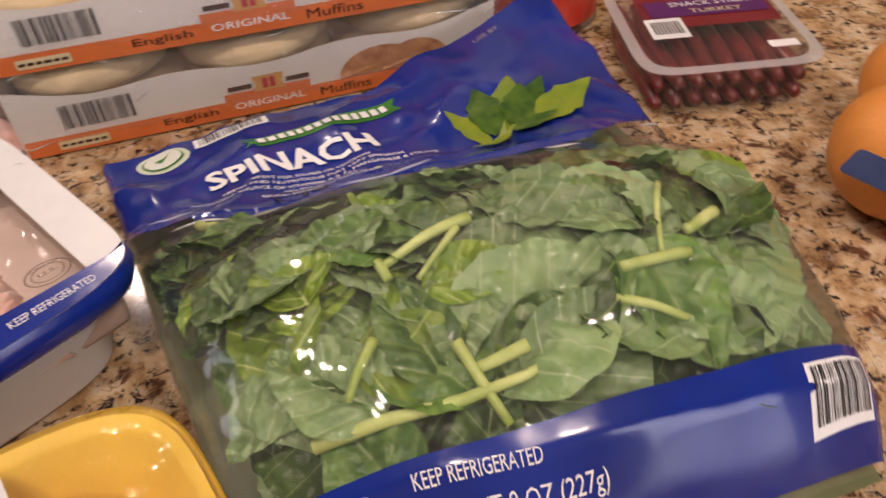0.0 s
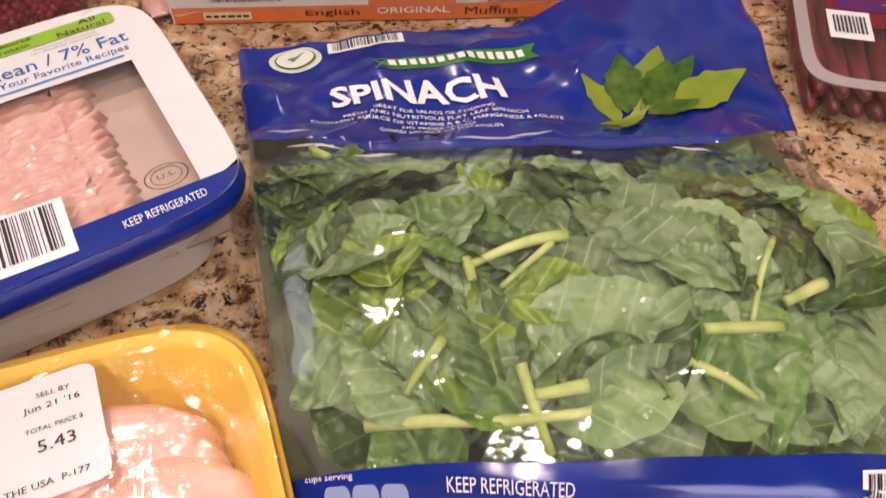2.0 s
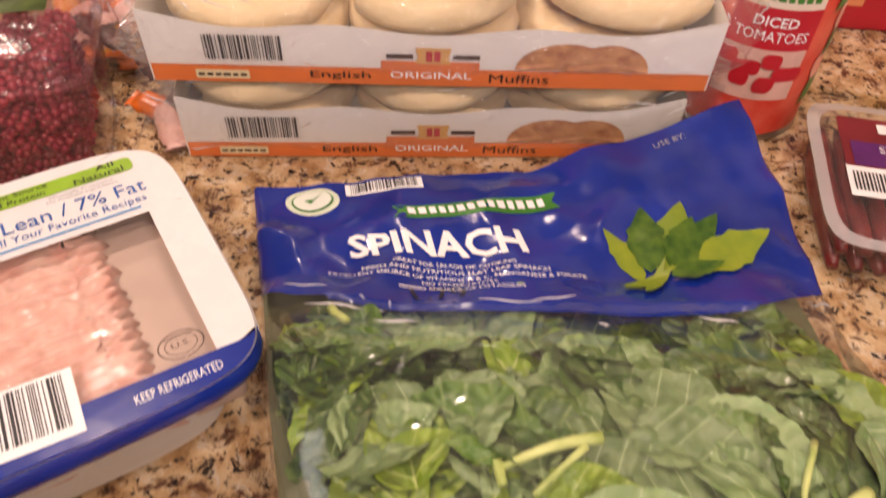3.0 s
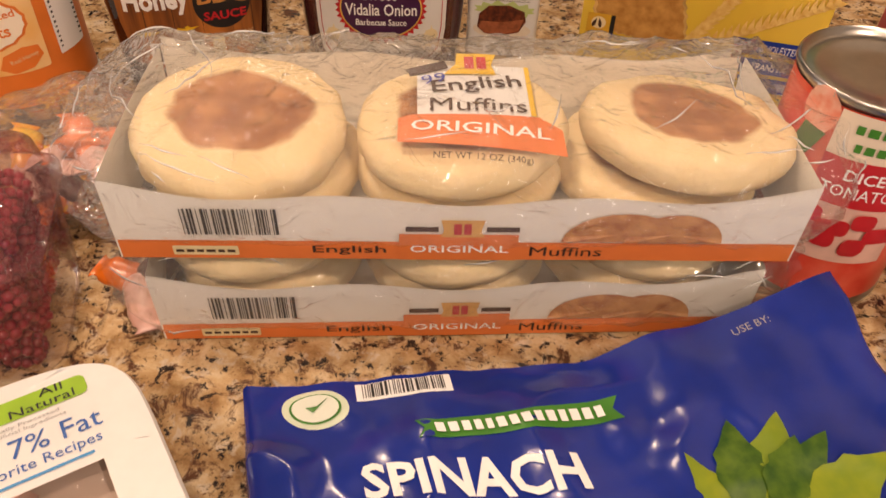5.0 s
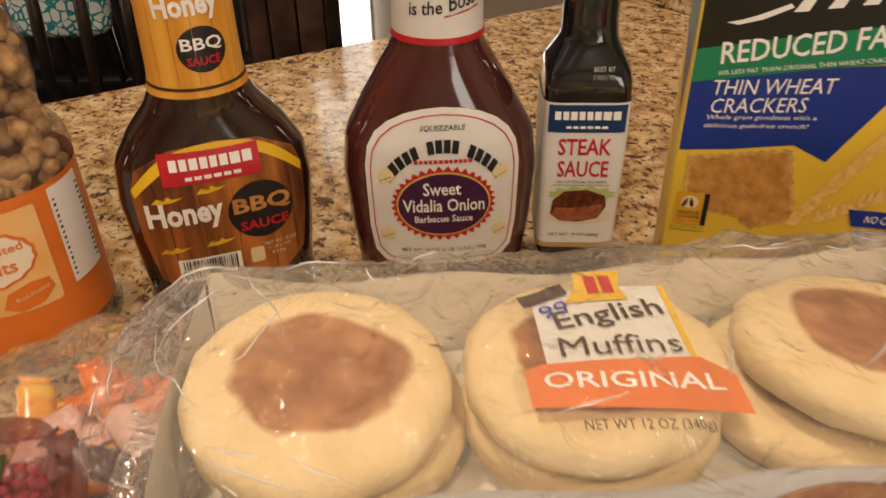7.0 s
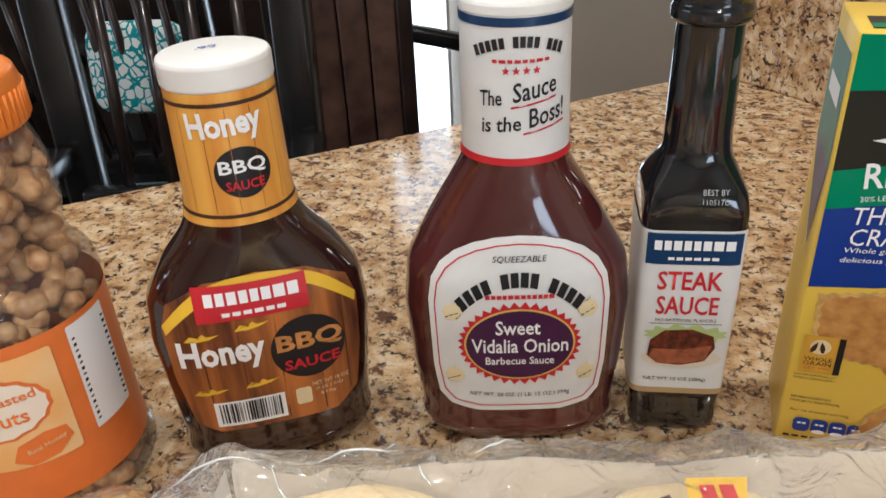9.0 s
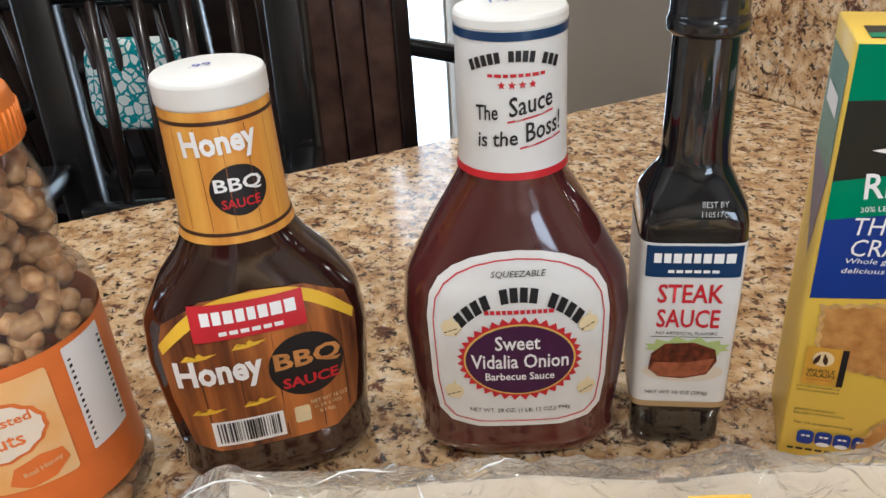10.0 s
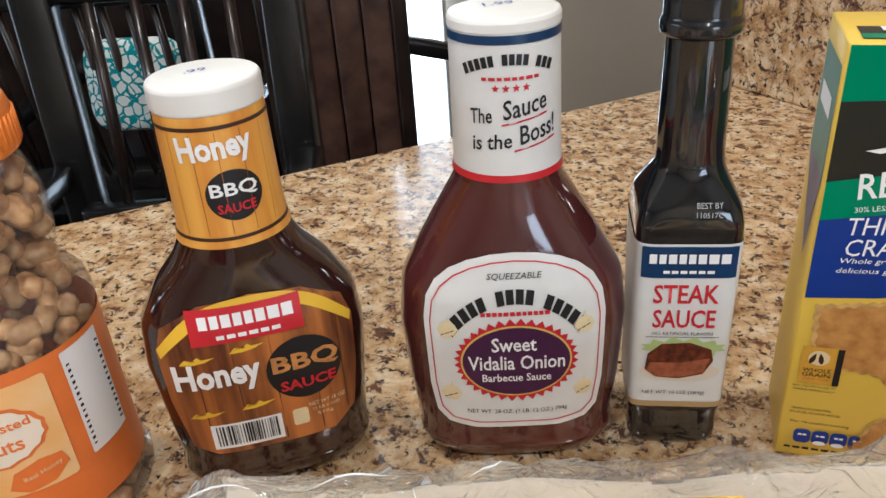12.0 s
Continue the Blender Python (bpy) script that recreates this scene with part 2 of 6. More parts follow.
class Body:
    """A lofted body: rows of (z, half width, half depth, roundness), smoothed up its height."""

    def __init__(self, rows, steps=72, soft=2):
        rows = np.array(rows, float)
        self.z = np.linspace(rows[0, 0], rows[-1, 0], steps)
        cols = [np.interp(self.z, rows[:, 0], rows[:, k]) for k in (1, 2, 3)]
        for _ in range(soft):
            cols = [np.concatenate(([c[0]], (c[:-2] + 2 * c[1:-1] + c[2:]) / 4, [c[-1]])) for c in cols]
        self.rx, self.ry, self.n = cols

    def at(self, z):
        return tuple(float(np.interp(z, self.z, c)) for c in (self.rx, self.ry, self.n))

    def front(self, x, z, off=0.0):
        rx, ry, n = self.at(z)
        t = min(abs(x) / (rx + off), 0.999)
        return Vector((x, -(ry + off) * (1 - t ** n) ** (1 / n), z))

    def wrap(self, angle, z, off=0.0):
        """The skin at an angle round from the front (degrees, to the right)."""
        rx, ry, n = self.at(z)
        a = radians(angle)
        return Vector(((rx + off) * math.sin(a), -(ry + off) * math.cos(a), z))

    def bm(self, seg=56, z0=None, z1=None, off=0.0, caps=True):
        bm = bmesh.new()
        rings = []
        zs = [z for z in self.z if (z0 is None or z >= z0) and (z1 is None or z <= z1)]
        for z in zs:
            rx, ry, n = self.at(z)
            ring = []
            for k in range(seg):
                a = 2 * math.pi * k / seg
                c, s = math.cos(a), math.sin(a)
                ring.append(bm.verts.new(((rx + off) * math.copysign(abs(c) ** (2 / n), c), (ry + off) * math.copysign(abs(s) ** (2 / n), s), z)))
            rings.append(ring)
        for r, s in zip(rings, rings[1:]):
            for k in range(seg):
                bm.faces.new((r[k], r[(k + 1) % seg], s[(k + 1) % seg], s[k]))
        if caps:
            bm.faces.new(rings[0][::-1])
            bm.faces.new(rings[-1])
        return bm


def outline(w, h, r, n=6, cx=0.0, cy=0.0):
    """Points of a round-cornered rectangle."""
    pts = []
    for sx, sy, a0 in ((1, 1, 0), (-1, 1, 90), (-1, -1, 180), (1, -1, 270)):
        for k in range(n + 1):
            a = radians(a0 + 90 * k / n)
            pts.append((cx + sx * (w / 2 - r) + r * math.cos(a), cy + sy * (h / 2 - r) + r * math.sin(a)))
    return pts


def oval(rx, ry, n=40, cx=0.0, cy=0.0, burst=0.0):
    return [(cx + rx * (1 + (burst if k % 2 else 0)) * math.cos(2 * math.pi * k / n), cy + ry * (1 + (burst * rx / ry if k % 2 else 0)) * math.sin(2 * math.pi * k / n)) for k in range(n)]


def densify(pts, step):
    out = []
    for (x0, y0), (x1, y1) in zip(pts, pts[1:] + pts[:1]):
        k = max(1, int(math.hypot(x1 - x0, y1 - y0) / step))
        out += [(x0 + (x1 - x0) * i / k, y0 + (y1 - y0) * i / k) for i in range(k)]
    return out


def patch(name, pts, place, material, parent, label="", rings=7, step=0.004):
    """A flat printed shape, laid on a surface by place(u, v)."""
    pts = densify(list(pts), step)
    cx, cy = sum(p[0] for p in pts) / len(pts), sum(p[1] for p in pts) / len(pts)
    bm = bmesh.new()
    mid = bm.verts.new(place(cx, cy))
    loops = [[bm.verts.new(place(cx + (x - cx) * k / rings, cy + (y - cy) * k / rings)) for x, y in pts] for k in range(1, rings + 1)]
    n = len(pts)
    for i in range(n):
        bm.faces.new((mid, loops[0][i], loops[0][(i + 1) % n]))
    for a, b in zip(loops, loops[1:]):
        for i in range(n):
            bm.faces.new((a[i], b[i], b[(i + 1) % n], a[(i + 1) % n]))
    return part(name, bm, material, parent, label)


def leaf_shape(cu, cv, length, width, angle, n=10):
    """Outline of a pointed leaf that grows from (cu, cv)."""
    c, s = math.cos(radians(angle)), math.sin(radians(angle))
    side = [(length * k / n, width * math.sin(math.pi * (k / n) ** 0.75) * (1 + 0.12 * math.sin(k * 2.3))) for k in range(n + 1)]
    pts = side + [(x, -y) for x, y in side[-2:0:-1]]
    return [(cu + c * x - s * y, cv + s * x + c * y) for x, y in pts]


def rect(x0, y0, x1, y1):
    return [(x0, y0), (x1, y0), (x1, y1), (x0, y1)]


def write(text, place, u, v, w, h, material, parent, turn=0.0, arc=0.0, slant=0.0, bold=0.0, name="lettering"):
    """A line of lettering, w wide and h high, centred on (u, v) of a surface."""
    bold = 0.0 if "M" in text or "m" in text else bold
    c = bpy.data.curves.new("text", "FONT")
    c.body, c.align_x, c.resolution_u, c.shear, c.offset = text, "CENTER", 2, slant, bold
    tmp = bpy.data.objects.new("text", c)
    scene.collection.objects.link(tmp)
    me = bpy.data.meshes.new_from_object(tmp)
    bpy.data.objects.remove(tmp)
    co = np.array([p.co[:2] for p in me.vertices])
    if not len(co):
        return None
    lo, hi = co.min(0), co.max(0)
    co = (co - (lo + hi) / 2) / np.maximum(hi - lo, 1e-6) * (w, h)
    cs, sn = math.cos(radians(turn)), math.sin(radians(turn))
    for p, (x, y) in zip(me.vertices, co):
        if arc:
            a = x / arc
            x, y = (arc + y) * math.sin(a), (arc + y) * math.cos(a) - arc
        p.co = place(u + cs * x - sn * y, v + sn * x + cs * y)
    me.materials.append(material)
    ob = new(name, me)
    ob.parent = parent
    return ob


def bars(place, u, v, w, h, material, parent, count, turn=0.0, seed=1, name="print_bar", gap=0.35):
    """Writing too small to read, or a maker's mark: plain bars in one line."""
    rnd = random.Random(seed)
    ws = [rnd.uniform(0.8, 1.2) for _ in range(count)]
    k = w / (sum(ws) + gap * (count - 1))
    x = -w / 2
    cs, sn = math.cos(radians(turn)), math.sin(radians(turn))
    bm = bmesh.new()
    for q in ws:
        vs = [bm.verts.new(place(u + cs * a - sn * b, v + sn * a + cs * b)) for a, b in ((x, -h / 2), (x + q * k, -h / 2), (x + q * k, h / 2), (x, h / 2))]
        bm.faces.new(vs)
        x += (q + gap) * k
    ob = part(name, bm, material, parent)
    return tagged(ob, kind="stuff") if count > 1 else ob


def barcode(place, u, v, w, h, parent, turn=0.0, seed=3, upright=True, plate=True):
    """A white plate with black bars."""
    cs, sn = math.cos(radians(turn)), math.sin(radians(turn))

    def pl(a, b):
        return place(u + cs * a - sn * b, v + sn * a + cs * b)
    base = parent
    if plate:
        base = patch("barcode", rect(-w / 2, -h / 2, w / 2, h / 2), pl, WHITE_INK, parent, rings=4)
    rnd = random.Random(seed)
    bm = bmesh.new()
    x, lift = -w * 0.43, 0.0002
    while x < w * 0.42:
        q = rnd.choice((1, 1, 1, 2, 3)) * w / 105
        n = 4
        cols = [(pl(x, -h * 0.36 + h * 0.80 * k / n), pl(x + q, -h * 0.36 + h * 0.80 * k / n)) for k in range(n + 1)]
        vs = [(bm.verts.new(a), bm.verts.new(b)) for a, b in cols]
        for (a, b), (c, d) in zip(vs, vs[1:]):
            bm.faces.new((a, b, d, c))
        x += q + rnd.choice((1, 1, 2, 2, 3)) * w / 105
    ob = tagged(part("barcode_print", bm, BLACK_INK, parent), kind="stuff")
    nrm = sum((p.normal for p in ob.data.polygons), Vector())
    nrm.normalize()
    for p in ob.data.vertices:
        p.co += nrm * 0.0004 if nrm.z + abs(nrm.y) > 0 and (nrm.y < 0 or nrm.z > 0) else -nrm * 0.0004
    return ob


def nz(x, y, z=0.0, s=1.0):
    return noise.noise(Vector((x * s, y * s, z * s)))

# ---- the room ----
WALL_PAINT = mat("beige_wall_paint", (0.60, 0.53, 0.44), 0.7, vary=0.06, scale=3, bump=0.1, bump_scale=300)
CEIL_PAINT = mat("ceiling_paint", (0.75, 0.72, 0.67), 0.8, vary=0.04, scale=4)
TRIM_PAINT = mat("white_trim", (0.78, 0.78, 0.76), 0.4, vary=0.04, scale=9)
DARK_WOOD = mat("dark_stained_wood", (0.030, 0.018, 0.014), 0.28, vary=0.5, scale=14, second=(0.012, 0.008, 0.007), coat=0.3)
MID_WOOD = mat("brown_stained_wood", (0.11, 0.058, 0.042), 0.38, vary=0.5, scale=22, second=(0.045, 0.022, 0.017), coat=0.2)
BLACK_WOOD = mat("black_painted_wood", (0.010, 0.010, 0.011), 0.25, vary=0.4, scale=20, coat=0.3)
FLOOR_WOOD = mat("floor_boards", (0.10, 0.055, 0.032), 0.35, vary=0.45, scale=11)

X0, X1, Y0, Y1 = -2.6, 2.2, -2.2, 3.0


def wall(name, a, b, z0, z1, label):
    bm = bmesh.new()
    bmesh.ops.create_cube(bm, size=1, matrix=Matrix.Translation(((a[0] + b[0]) / 2, (a[1] + b[1]) / 2, (z0 + z1) / 2)) @ Matrix.Diagonal((abs(b[0] - a[0]), abs(b[1] - a[1]), z1 - z0, 1)))
    return tagged(part(name, bm, WALL_PAINT, smooth=False), label, "wall", kind="structure")


# narrow glazed opening in the far wall
WX0, WX1, WZ0, WZ1 = -0.06, 0.140, -0.90, 1.10
wall("wall_north", (X0, Y1), (WX0, Y1 + 0.12), FLOOR, CEIL, "beige painted wall beside the window")
wall("wall_north", (WX1, Y1), (X1, Y1 + 0.12), FLOOR, CEIL, "beige painted wall behind the counter")
wall("wall_north", (WX0, Y1), (WX1, Y1 + 0.12), FLOOR, WZ0, "beige painted wall under the window")
wall("wall_north", (WX0, Y1), (WX1, Y1 + 0.12), WZ1, CEIL, "beige painted wall over the window")
wall("wall_south", (X0, Y0 - 0.12), (X1, Y0), FLOOR, CEIL, "beige painted kitchen wall")
wall("wall_west", (X0 - 0.12, Y0), (X0, Y1), FLOOR, CEIL, "beige painted dining wall")
wall("wall_east", (X1, Y0), (X1 + 0.12, Y1), FLOOR, CEIL, "beige painted kitchen wall")
bm = box_bm(X1 - X0 + 0.24, Y1 - Y0 + 0.24, 0.08, 0, ((X0 + X1) / 2, (Y0 + Y1) / 2, CEIL))
tagged(part("ceiling", bm, CEIL_PAINT, smooth=False), "plain off-white painted ceiling", "ceiling", kind="structure")
bm = box_bm(X1 - X0 + 0.24, Y1 - Y0 + 0.24, 0.08, 0, ((X0 + X1) / 2, (Y0 + Y1) / 2, FLOOR - 0.08))
tagged(part("floor", bm, FLOOR_WOOD, smooth=False), "dark brown boarded floor", "floor", kind="structure")

DAY = bpy.data.materials.new("bright_daylight")
DAY.use_nodes = True
e = DAY.node_tree.nodes.new("ShaderNodeEmission")
e.inputs[0].default_value, e.inputs[1].default_value = (0.93, 0.97, 1.0, 1), 3.2
DAY.node_tree.links.new(e.outputs[0], DAY.node_tree.nodes["Material Output"].inputs["Surface"])
bm = bmesh.new()
vs = [bm.verts.new(p) for p in ((WX0 - 0.3, Y1 + 0.4, WZ0 - 0.2), (WX1 + 0.3, Y1 + 0.4, WZ0 - 0.2), (WX1 + 0.3, Y1 + 0.4, WZ1 + 0.2), (WX0 - 0.3, Y1 + 0.4, WZ1 + 0.2))]
bm.faces.new(vs)
tagged(part("backdrop", bm, DAY, smooth=False), "bright overcast daylight outside the window", "sky", kind="structure")
win = thing("window_1", pose(0, Y1 + 0.02, 0), "white framed window with bright daylight behind", "window", kind="structure")
for a, b in (((WX0, 0, WZ0), (WX0, 0, WZ1)), ((WX1, 0, WZ0), (WX1, 0, WZ1)), ((WX0, 0, WZ0), (WX1, 0, WZ0)), ((WX0, 0, WZ1), (WX1, 0, WZ1))):
    part("window_frame", bar_bm(a, b, 0.014, 0.05, 0.003), TRIM_PAINT, win)

win = thing("window_2", pose(0.9, Y0 + 0.01, 0.35), "white framed kitchen window with daylight", "window", kind="structure")
for a, b in (((-0.68, 0, -0.53), (-0.68, 0, 0.53)), ((0.68, 0, -0.53), (0.68, 0, 0.53)), ((-0.68, 0, -0.53), (0.68, 0, -0.53)), ((-0.68, 0, 0.53), (0.68, 0, 0.53))):
    part("window_frame", bar_bm(a, b, 0.05, 0.05, 0.004), TRIM_PAINT, win)

# the ring at (-0.3, 2.2) goes with the added lamp
for lx, ly in LAMPS:
    lamp = thing("recessed_light", pose(lx, ly, CEIL), "white ring of an unseen recessed ceiling light", "ceiling light", "ceiling lights")
    ring = Body([(-0.010, 0.085, 0.085, 2), (-0.006, 0.100, 0.100, 2), (0.0, 0.103, 0.103, 2)], 8).bm(40, caps=False)
    part("trim_ring", ring, TRIM_PAINT, lamp)

# ---- the counter ----
# the far edge runs from (-0.62, 0.96) to (0.40, 1.36)
bm = bmesh.new()
top = [(-1.35, -0.32), (1.5, -0.32), (1.5, 1.355), (0.40, 1.355), (-0.62, 0.957), (-1.35, 0.672)]
lo = [bm.verts.new((x, y, -0.032)) for x, y in top]
hi = [bm.verts.new((x, y, 0)) for x, y in top]
bm.faces.new(hi)
bm.faces.new(lo[::-1])
for i in range(len(top)):
    j = (i + 1) % len(top)
    bm.faces.new((lo[i], lo[j], hi[j], hi[i]))
bmesh.ops.bevel(bm, geom=[e for e in bm.edges if all(v.co.z > -0.001 for v in e.verts)], offset=0.006, segments=3, affect="EDGES")
counter = tagged(part("countertop", bm, GRANITE, smooth=False), "polished golden brown granite worktop with dark specks", "worktop", kind="structure")
bm = bmesh.new()
base = [(-1.2, -0.28), (1.45, -0.28), (1.45, 1.27), (0.42, 1.27), (-0.55, 0.88), (-1.2, 0.62)]
lo = [bm.verts.new((x, y, FLOOR)) for x, y in base]
hi = [bm.verts.new((x, y, -0.033)) for x, y in base]
bm.faces.new(hi)
for i in range(len(base)):
    j = (i + 1) % len(base)
    bm.faces.new((lo[i], lo[j], hi[j], hi[i]))
tagged(part("counter_base", bm, MID_WOOD, smooth=False), "brown wooden cabinet base under the granite", "cabinet", kind="structure")
bm = bar_bm((0.412, 1.350, 0.225), (0.866, 0.47, 0.225), 0.03, 0.45, 0.003)
splash = tagged(part("backsplash", bm, GRANITE, smooth=False), "upright granite backsplash on the worktop", "backsplash", kind="structure")
bm = bar_bm((0.420, 1.354, 1.0), (0.874, 0.474, 1.0), 0.02, 1.10, 0.0)
tagged(part("wall_kitchen", bm, WALL_PAINT, smooth=False), "beige painted wall over the granite backsplash", "wall", kind="structure")


# ---- chairs behind the counter ----
def spindle_chair(m, label, w, top, seat=0.46, arm=0.68, count=0):
    ch = thing("dining_chair", m, label, "chair", "dark chairs")
    d = 0.20
    part("seat", box_bm(2 * w - 0.02, 2 * d, 0.04, 0.008, (0, 0, seat - 0.04)), BLACK_WOOD, ch)
    for sx in (-1, 1):
        part("leg", bar_bm((sx * (w - 0.02), -d + 0.02, 0), (sx * (w - 0.02), -d + 0.02, seat - 0.04), 0.04, 0.04), BLACK_WOOD, ch)
        part("back_post", bar_bm((sx * w, d, 0), (sx * (w + 0.01), d + 0.10, top), 0.055, 0.055, 0.006), BLACK_WOOD, ch)
        part("armrest", bar_bm((sx * (w + 0.02), d + 0.03, arm), (sx * (w + 0.03), -d, arm + 0.01), 0.05, 0.03, 0.006), BLACK_WOOD, ch)
        part("arm_post", bar_bm((sx * (w + 0.01), -d + 0.03, seat - 0.03), (sx * (w + 0.02), -d + 0.03, arm), 0.035, 0.035), BLACK_WOOD, ch)
    part("top_rail", bar_bm((-w - 0.02, d + 0.10, top - 0.02), (w + 0.02, d + 0.10, top - 0.02), 0.035, 0.10, 0.008), BLACK_WOOD, ch)
    part("lower_rail", bar_bm((-w, d + 0.03, seat + 0.10), (w, d + 0.03, seat + 0.10), 0.03, 0.05, 0.005), BLACK_WOOD, ch)
    count = count or max(4, round(w / 0.028) - 1)
    for k in range(count):
        x = -w + 2 * w * (k + 1) / (count + 1)
        part("spindle", tube_bm([(x, d + 0.035, seat + 0.1), (x, d + 0.065, (seat + top) / 2), (x, d + 0.095, top - 0.05)], [0.008, 0.010, 0.008], 10), DARK_WOOD, ch)
    return ch


FABRIC = bpy.data.materials.new("teal_patterned_fabric")
FABRIC.use_nodes = True
nt = FABRIC.node_tree
tc, vo, wv, rp = (nt.nodes.new(k) for k in ("ShaderNodeTexCoord", "ShaderNodeTexVoronoi", "ShaderNodeTexNoise", "ShaderNodeValToRGB"))
vo.inputs["Scale"].default_value, vo.feature = 52, "DISTANCE_TO_EDGE"
wv.inputs["Scale"].default_value = 90
mx = nt.nodes.new("ShaderNodeMath")
mx.operation = "MULTIPLY_ADD"
mx.inputs[1].default_value = 0.35
nt.links.new(tc.outputs["Object"], vo.inputs["Vector"])
nt.links.new(tc.outputs["Object"], wv.inputs["Vector"])
nt.links.new(wv.outputs["Fac"], mx.inputs[0])
nt.links.new(vo.outputs["Distance"], mx.inputs[2])
rp.color_ramp.interpolation = "CONSTANT"
rp.color_ramp.elements[0].color, rp.color_ramp.elements[1].color = (0.008, 0.24, 0.27, 1), (0.70, 0.74, 0.72, 1)
rp.color_ramp.elements[1].position = 0.265
nt.links.new(mx.outputs[0], rp.inputs["Fac"])
nt.links.new(rp.outputs["Color"], nt.nodes["Principled BSDF"].inputs["Base Color"])
nt.nodes["Principled BSDF"].inputs["Roughness"].default_value = 0.85

# the chair whose back faces the counter, and those beyond it
spindle_chair(pose(-0.322, 1.28, FLOOR, 0, 0, 0), "black wooden armchair with a spindle back", 0.165, 1.10, 0.62, 0.80, 4)
spindle_chair(pose(-0.60, 2.30, FLOOR, 0, 0, 172), "black wooden armchair with a patterned back cushion", 0.24, 1.02)
cush = thing("chair_cushion", pose(-0.535, 2.02, FLOOR + 0.785, 80, 0, -6), "teal and white damask patterned cushion on a chair", "cushion")
part("cover", Body([(-0.02, 0.08, 0.07, 5), (-0.014, 0.10, 0.088, 5), (0.0, 0.108, 0.095, 5), (0.014, 0.10, 0.088, 5), (0.02, 0.08, 0.07, 5)], 16).bm(40), FABRIC, cush)
spindle_chair(pose(-1.05, 1.75, FLOOR, 0, 0, 40), "black wooden armchair in the shade", 0.24, 1.02)

# brown plank-backed chair
bench = thing("plank_back_chair", pose(-0.115, 1.92, FLOOR, 0, 0, 2), "brown wooden chair with an upright plank back", "chair", "dark chairs")
for k in range(4):
    part("plank", box_bm(0.054, 0.022, 1.12, 0.006, (-0.084 + 0.0565 * k, 0, 0.12)), MID_WOOD, bench)
# dark board added behind the planks to shade the grooves between them
part("back_panel", box_bm(0.230, 0.008, 1.10, 0.002, (0.002, 0.016, 0.13)), DARK_WOOD, bench)
part("back_post", box_bm(0.030, 0.045, 1.28, 0.006, (0.128, 0, 0)), DARK_WOOD, bench)
part("back_post", box_bm(0.030, 0.045, 1.28, 0.006, (-0.122, 0, 0)), DARK_WOOD, bench)
part("seat", box_bm(0.28, 0.40, 0.05, 0.01, (0, 0.22, 0.42)), MID_WOOD, bench)
part("armrest", bar_bm((0.13, 0.0, 0.850), (0.245, 0.02, 0.815), 0.04, 0.032, 0.008), BLACK_WOOD, bench)

# tall dark cabinet added against the far wall to darken the background
hutch = thing("added_dark_cabinet", pose(-1.15, 2.72, FLOOR), "tall black-brown wooden cabinet added to keep the background dark", "cabinet")
part("body", box_bm(1.80, 0.46, 2.2, 0.006, (0, 0, 0)), BLACK_WOOD, hutch)
for k in range(3):
    part("cabinet_door", box_bm(0.56, 0.02, 2.0, 0.006, (-0.59 + 0.59 * k, -0.241, 0.08)), DARK_WOOD, hutch)

# ---- sauce bottles ----
def wood_label(name, a, b):
    m = bpy.data.materials.new(name)
    m.use_nodes = True
    n = m.node_tree
    tc, mp, wv, rp = (n.nodes.new(k) for k in ("ShaderNodeTexCoord", "ShaderNodeMapping", "ShaderNodeTexNoise", "ShaderNodeValToRGB"))
    mp.inputs["Scale"].default_value = (85, 85, 7)
    wv.inputs["Scale"].default_value, wv.inputs["Detail"].default_value = 1.0, 8
    n.links.new(tc.outputs["Object"], mp.inputs["Vector"])
    n.links.new(mp.outputs[0], wv.inputs["Vector"])
    rp.color_ramp.elements[0].position, rp.color_ramp.elements[1].position = 0.36, 0.66
    rp.color_ramp.elements[0].color, rp.color_ramp.elements[1].color = (*a, 1), (*b, 1)
    n.links.new(wv.outputs["Fac"], rp.inputs["Fac"])
    n.links.new(rp.outputs["Color"], n.nodes["Principled BSDF"].inputs["Base Color"])
    n.nodes["Principled BSDF"].inputs["Roughness"].default_value = 0.38
    return m


LABEL_WOOD = wood_label("brown_wood_print", (0.06, 0.014, 0.007), (0.50, 0.17, 0.035))
NECK_WOOD = wood_label("golden_wood_print", (0.62, 0.24, 0.03), (0.80, 0.42, 0.07))
SAUCE = mat("dark_sauce_in_plastic", (0.030, 0.009, 0.007), 0.09, vary=0.4, scale=12, coat=1.0)
SAUCE_RED = mat("reddish_sauce_in_plastic", (0.085, 0.018, 0.018), 0.09, vary=0.35, scale=12, coat=1.0)
BLACK_GLASS = mat("black_sauce_in_glass", (0.006, 0.007, 0.009), 0.06, vary=0.3, scale=20, coat=1.0)
CAP_WHITE = mat("white_cap_plastic", (0.80, 0.79, 0.76), 0.35, vary=0.04, scale=60, bump=0.1, bump_scale=400)


def round_on(body, off, z0=0.0):
    """Lay flat prints round a neck: u is the way along the skin."""
    def f(u, v):
        rx = body.at(v)[0]
        return body.wrap(math.degrees(u / (rx + off)), v, off)
    return f


def curved_band(body, z0, z1, off, seg=56, n=10):
    def f(u, v):
        z = z0 + (z1 - z0) * v
        rx, ry, k = body.at(z)
        a = 2 * math.pi * u
        c, s = math.cos(a), math.sin(a)
        return Vector(((rx + off) * math.copysign(abs(c) ** (2 / k), c), (ry + off) * math.copysign(abs(s) ** (2 / k), s), z))
    return grid_bm(seg, n, f, True)


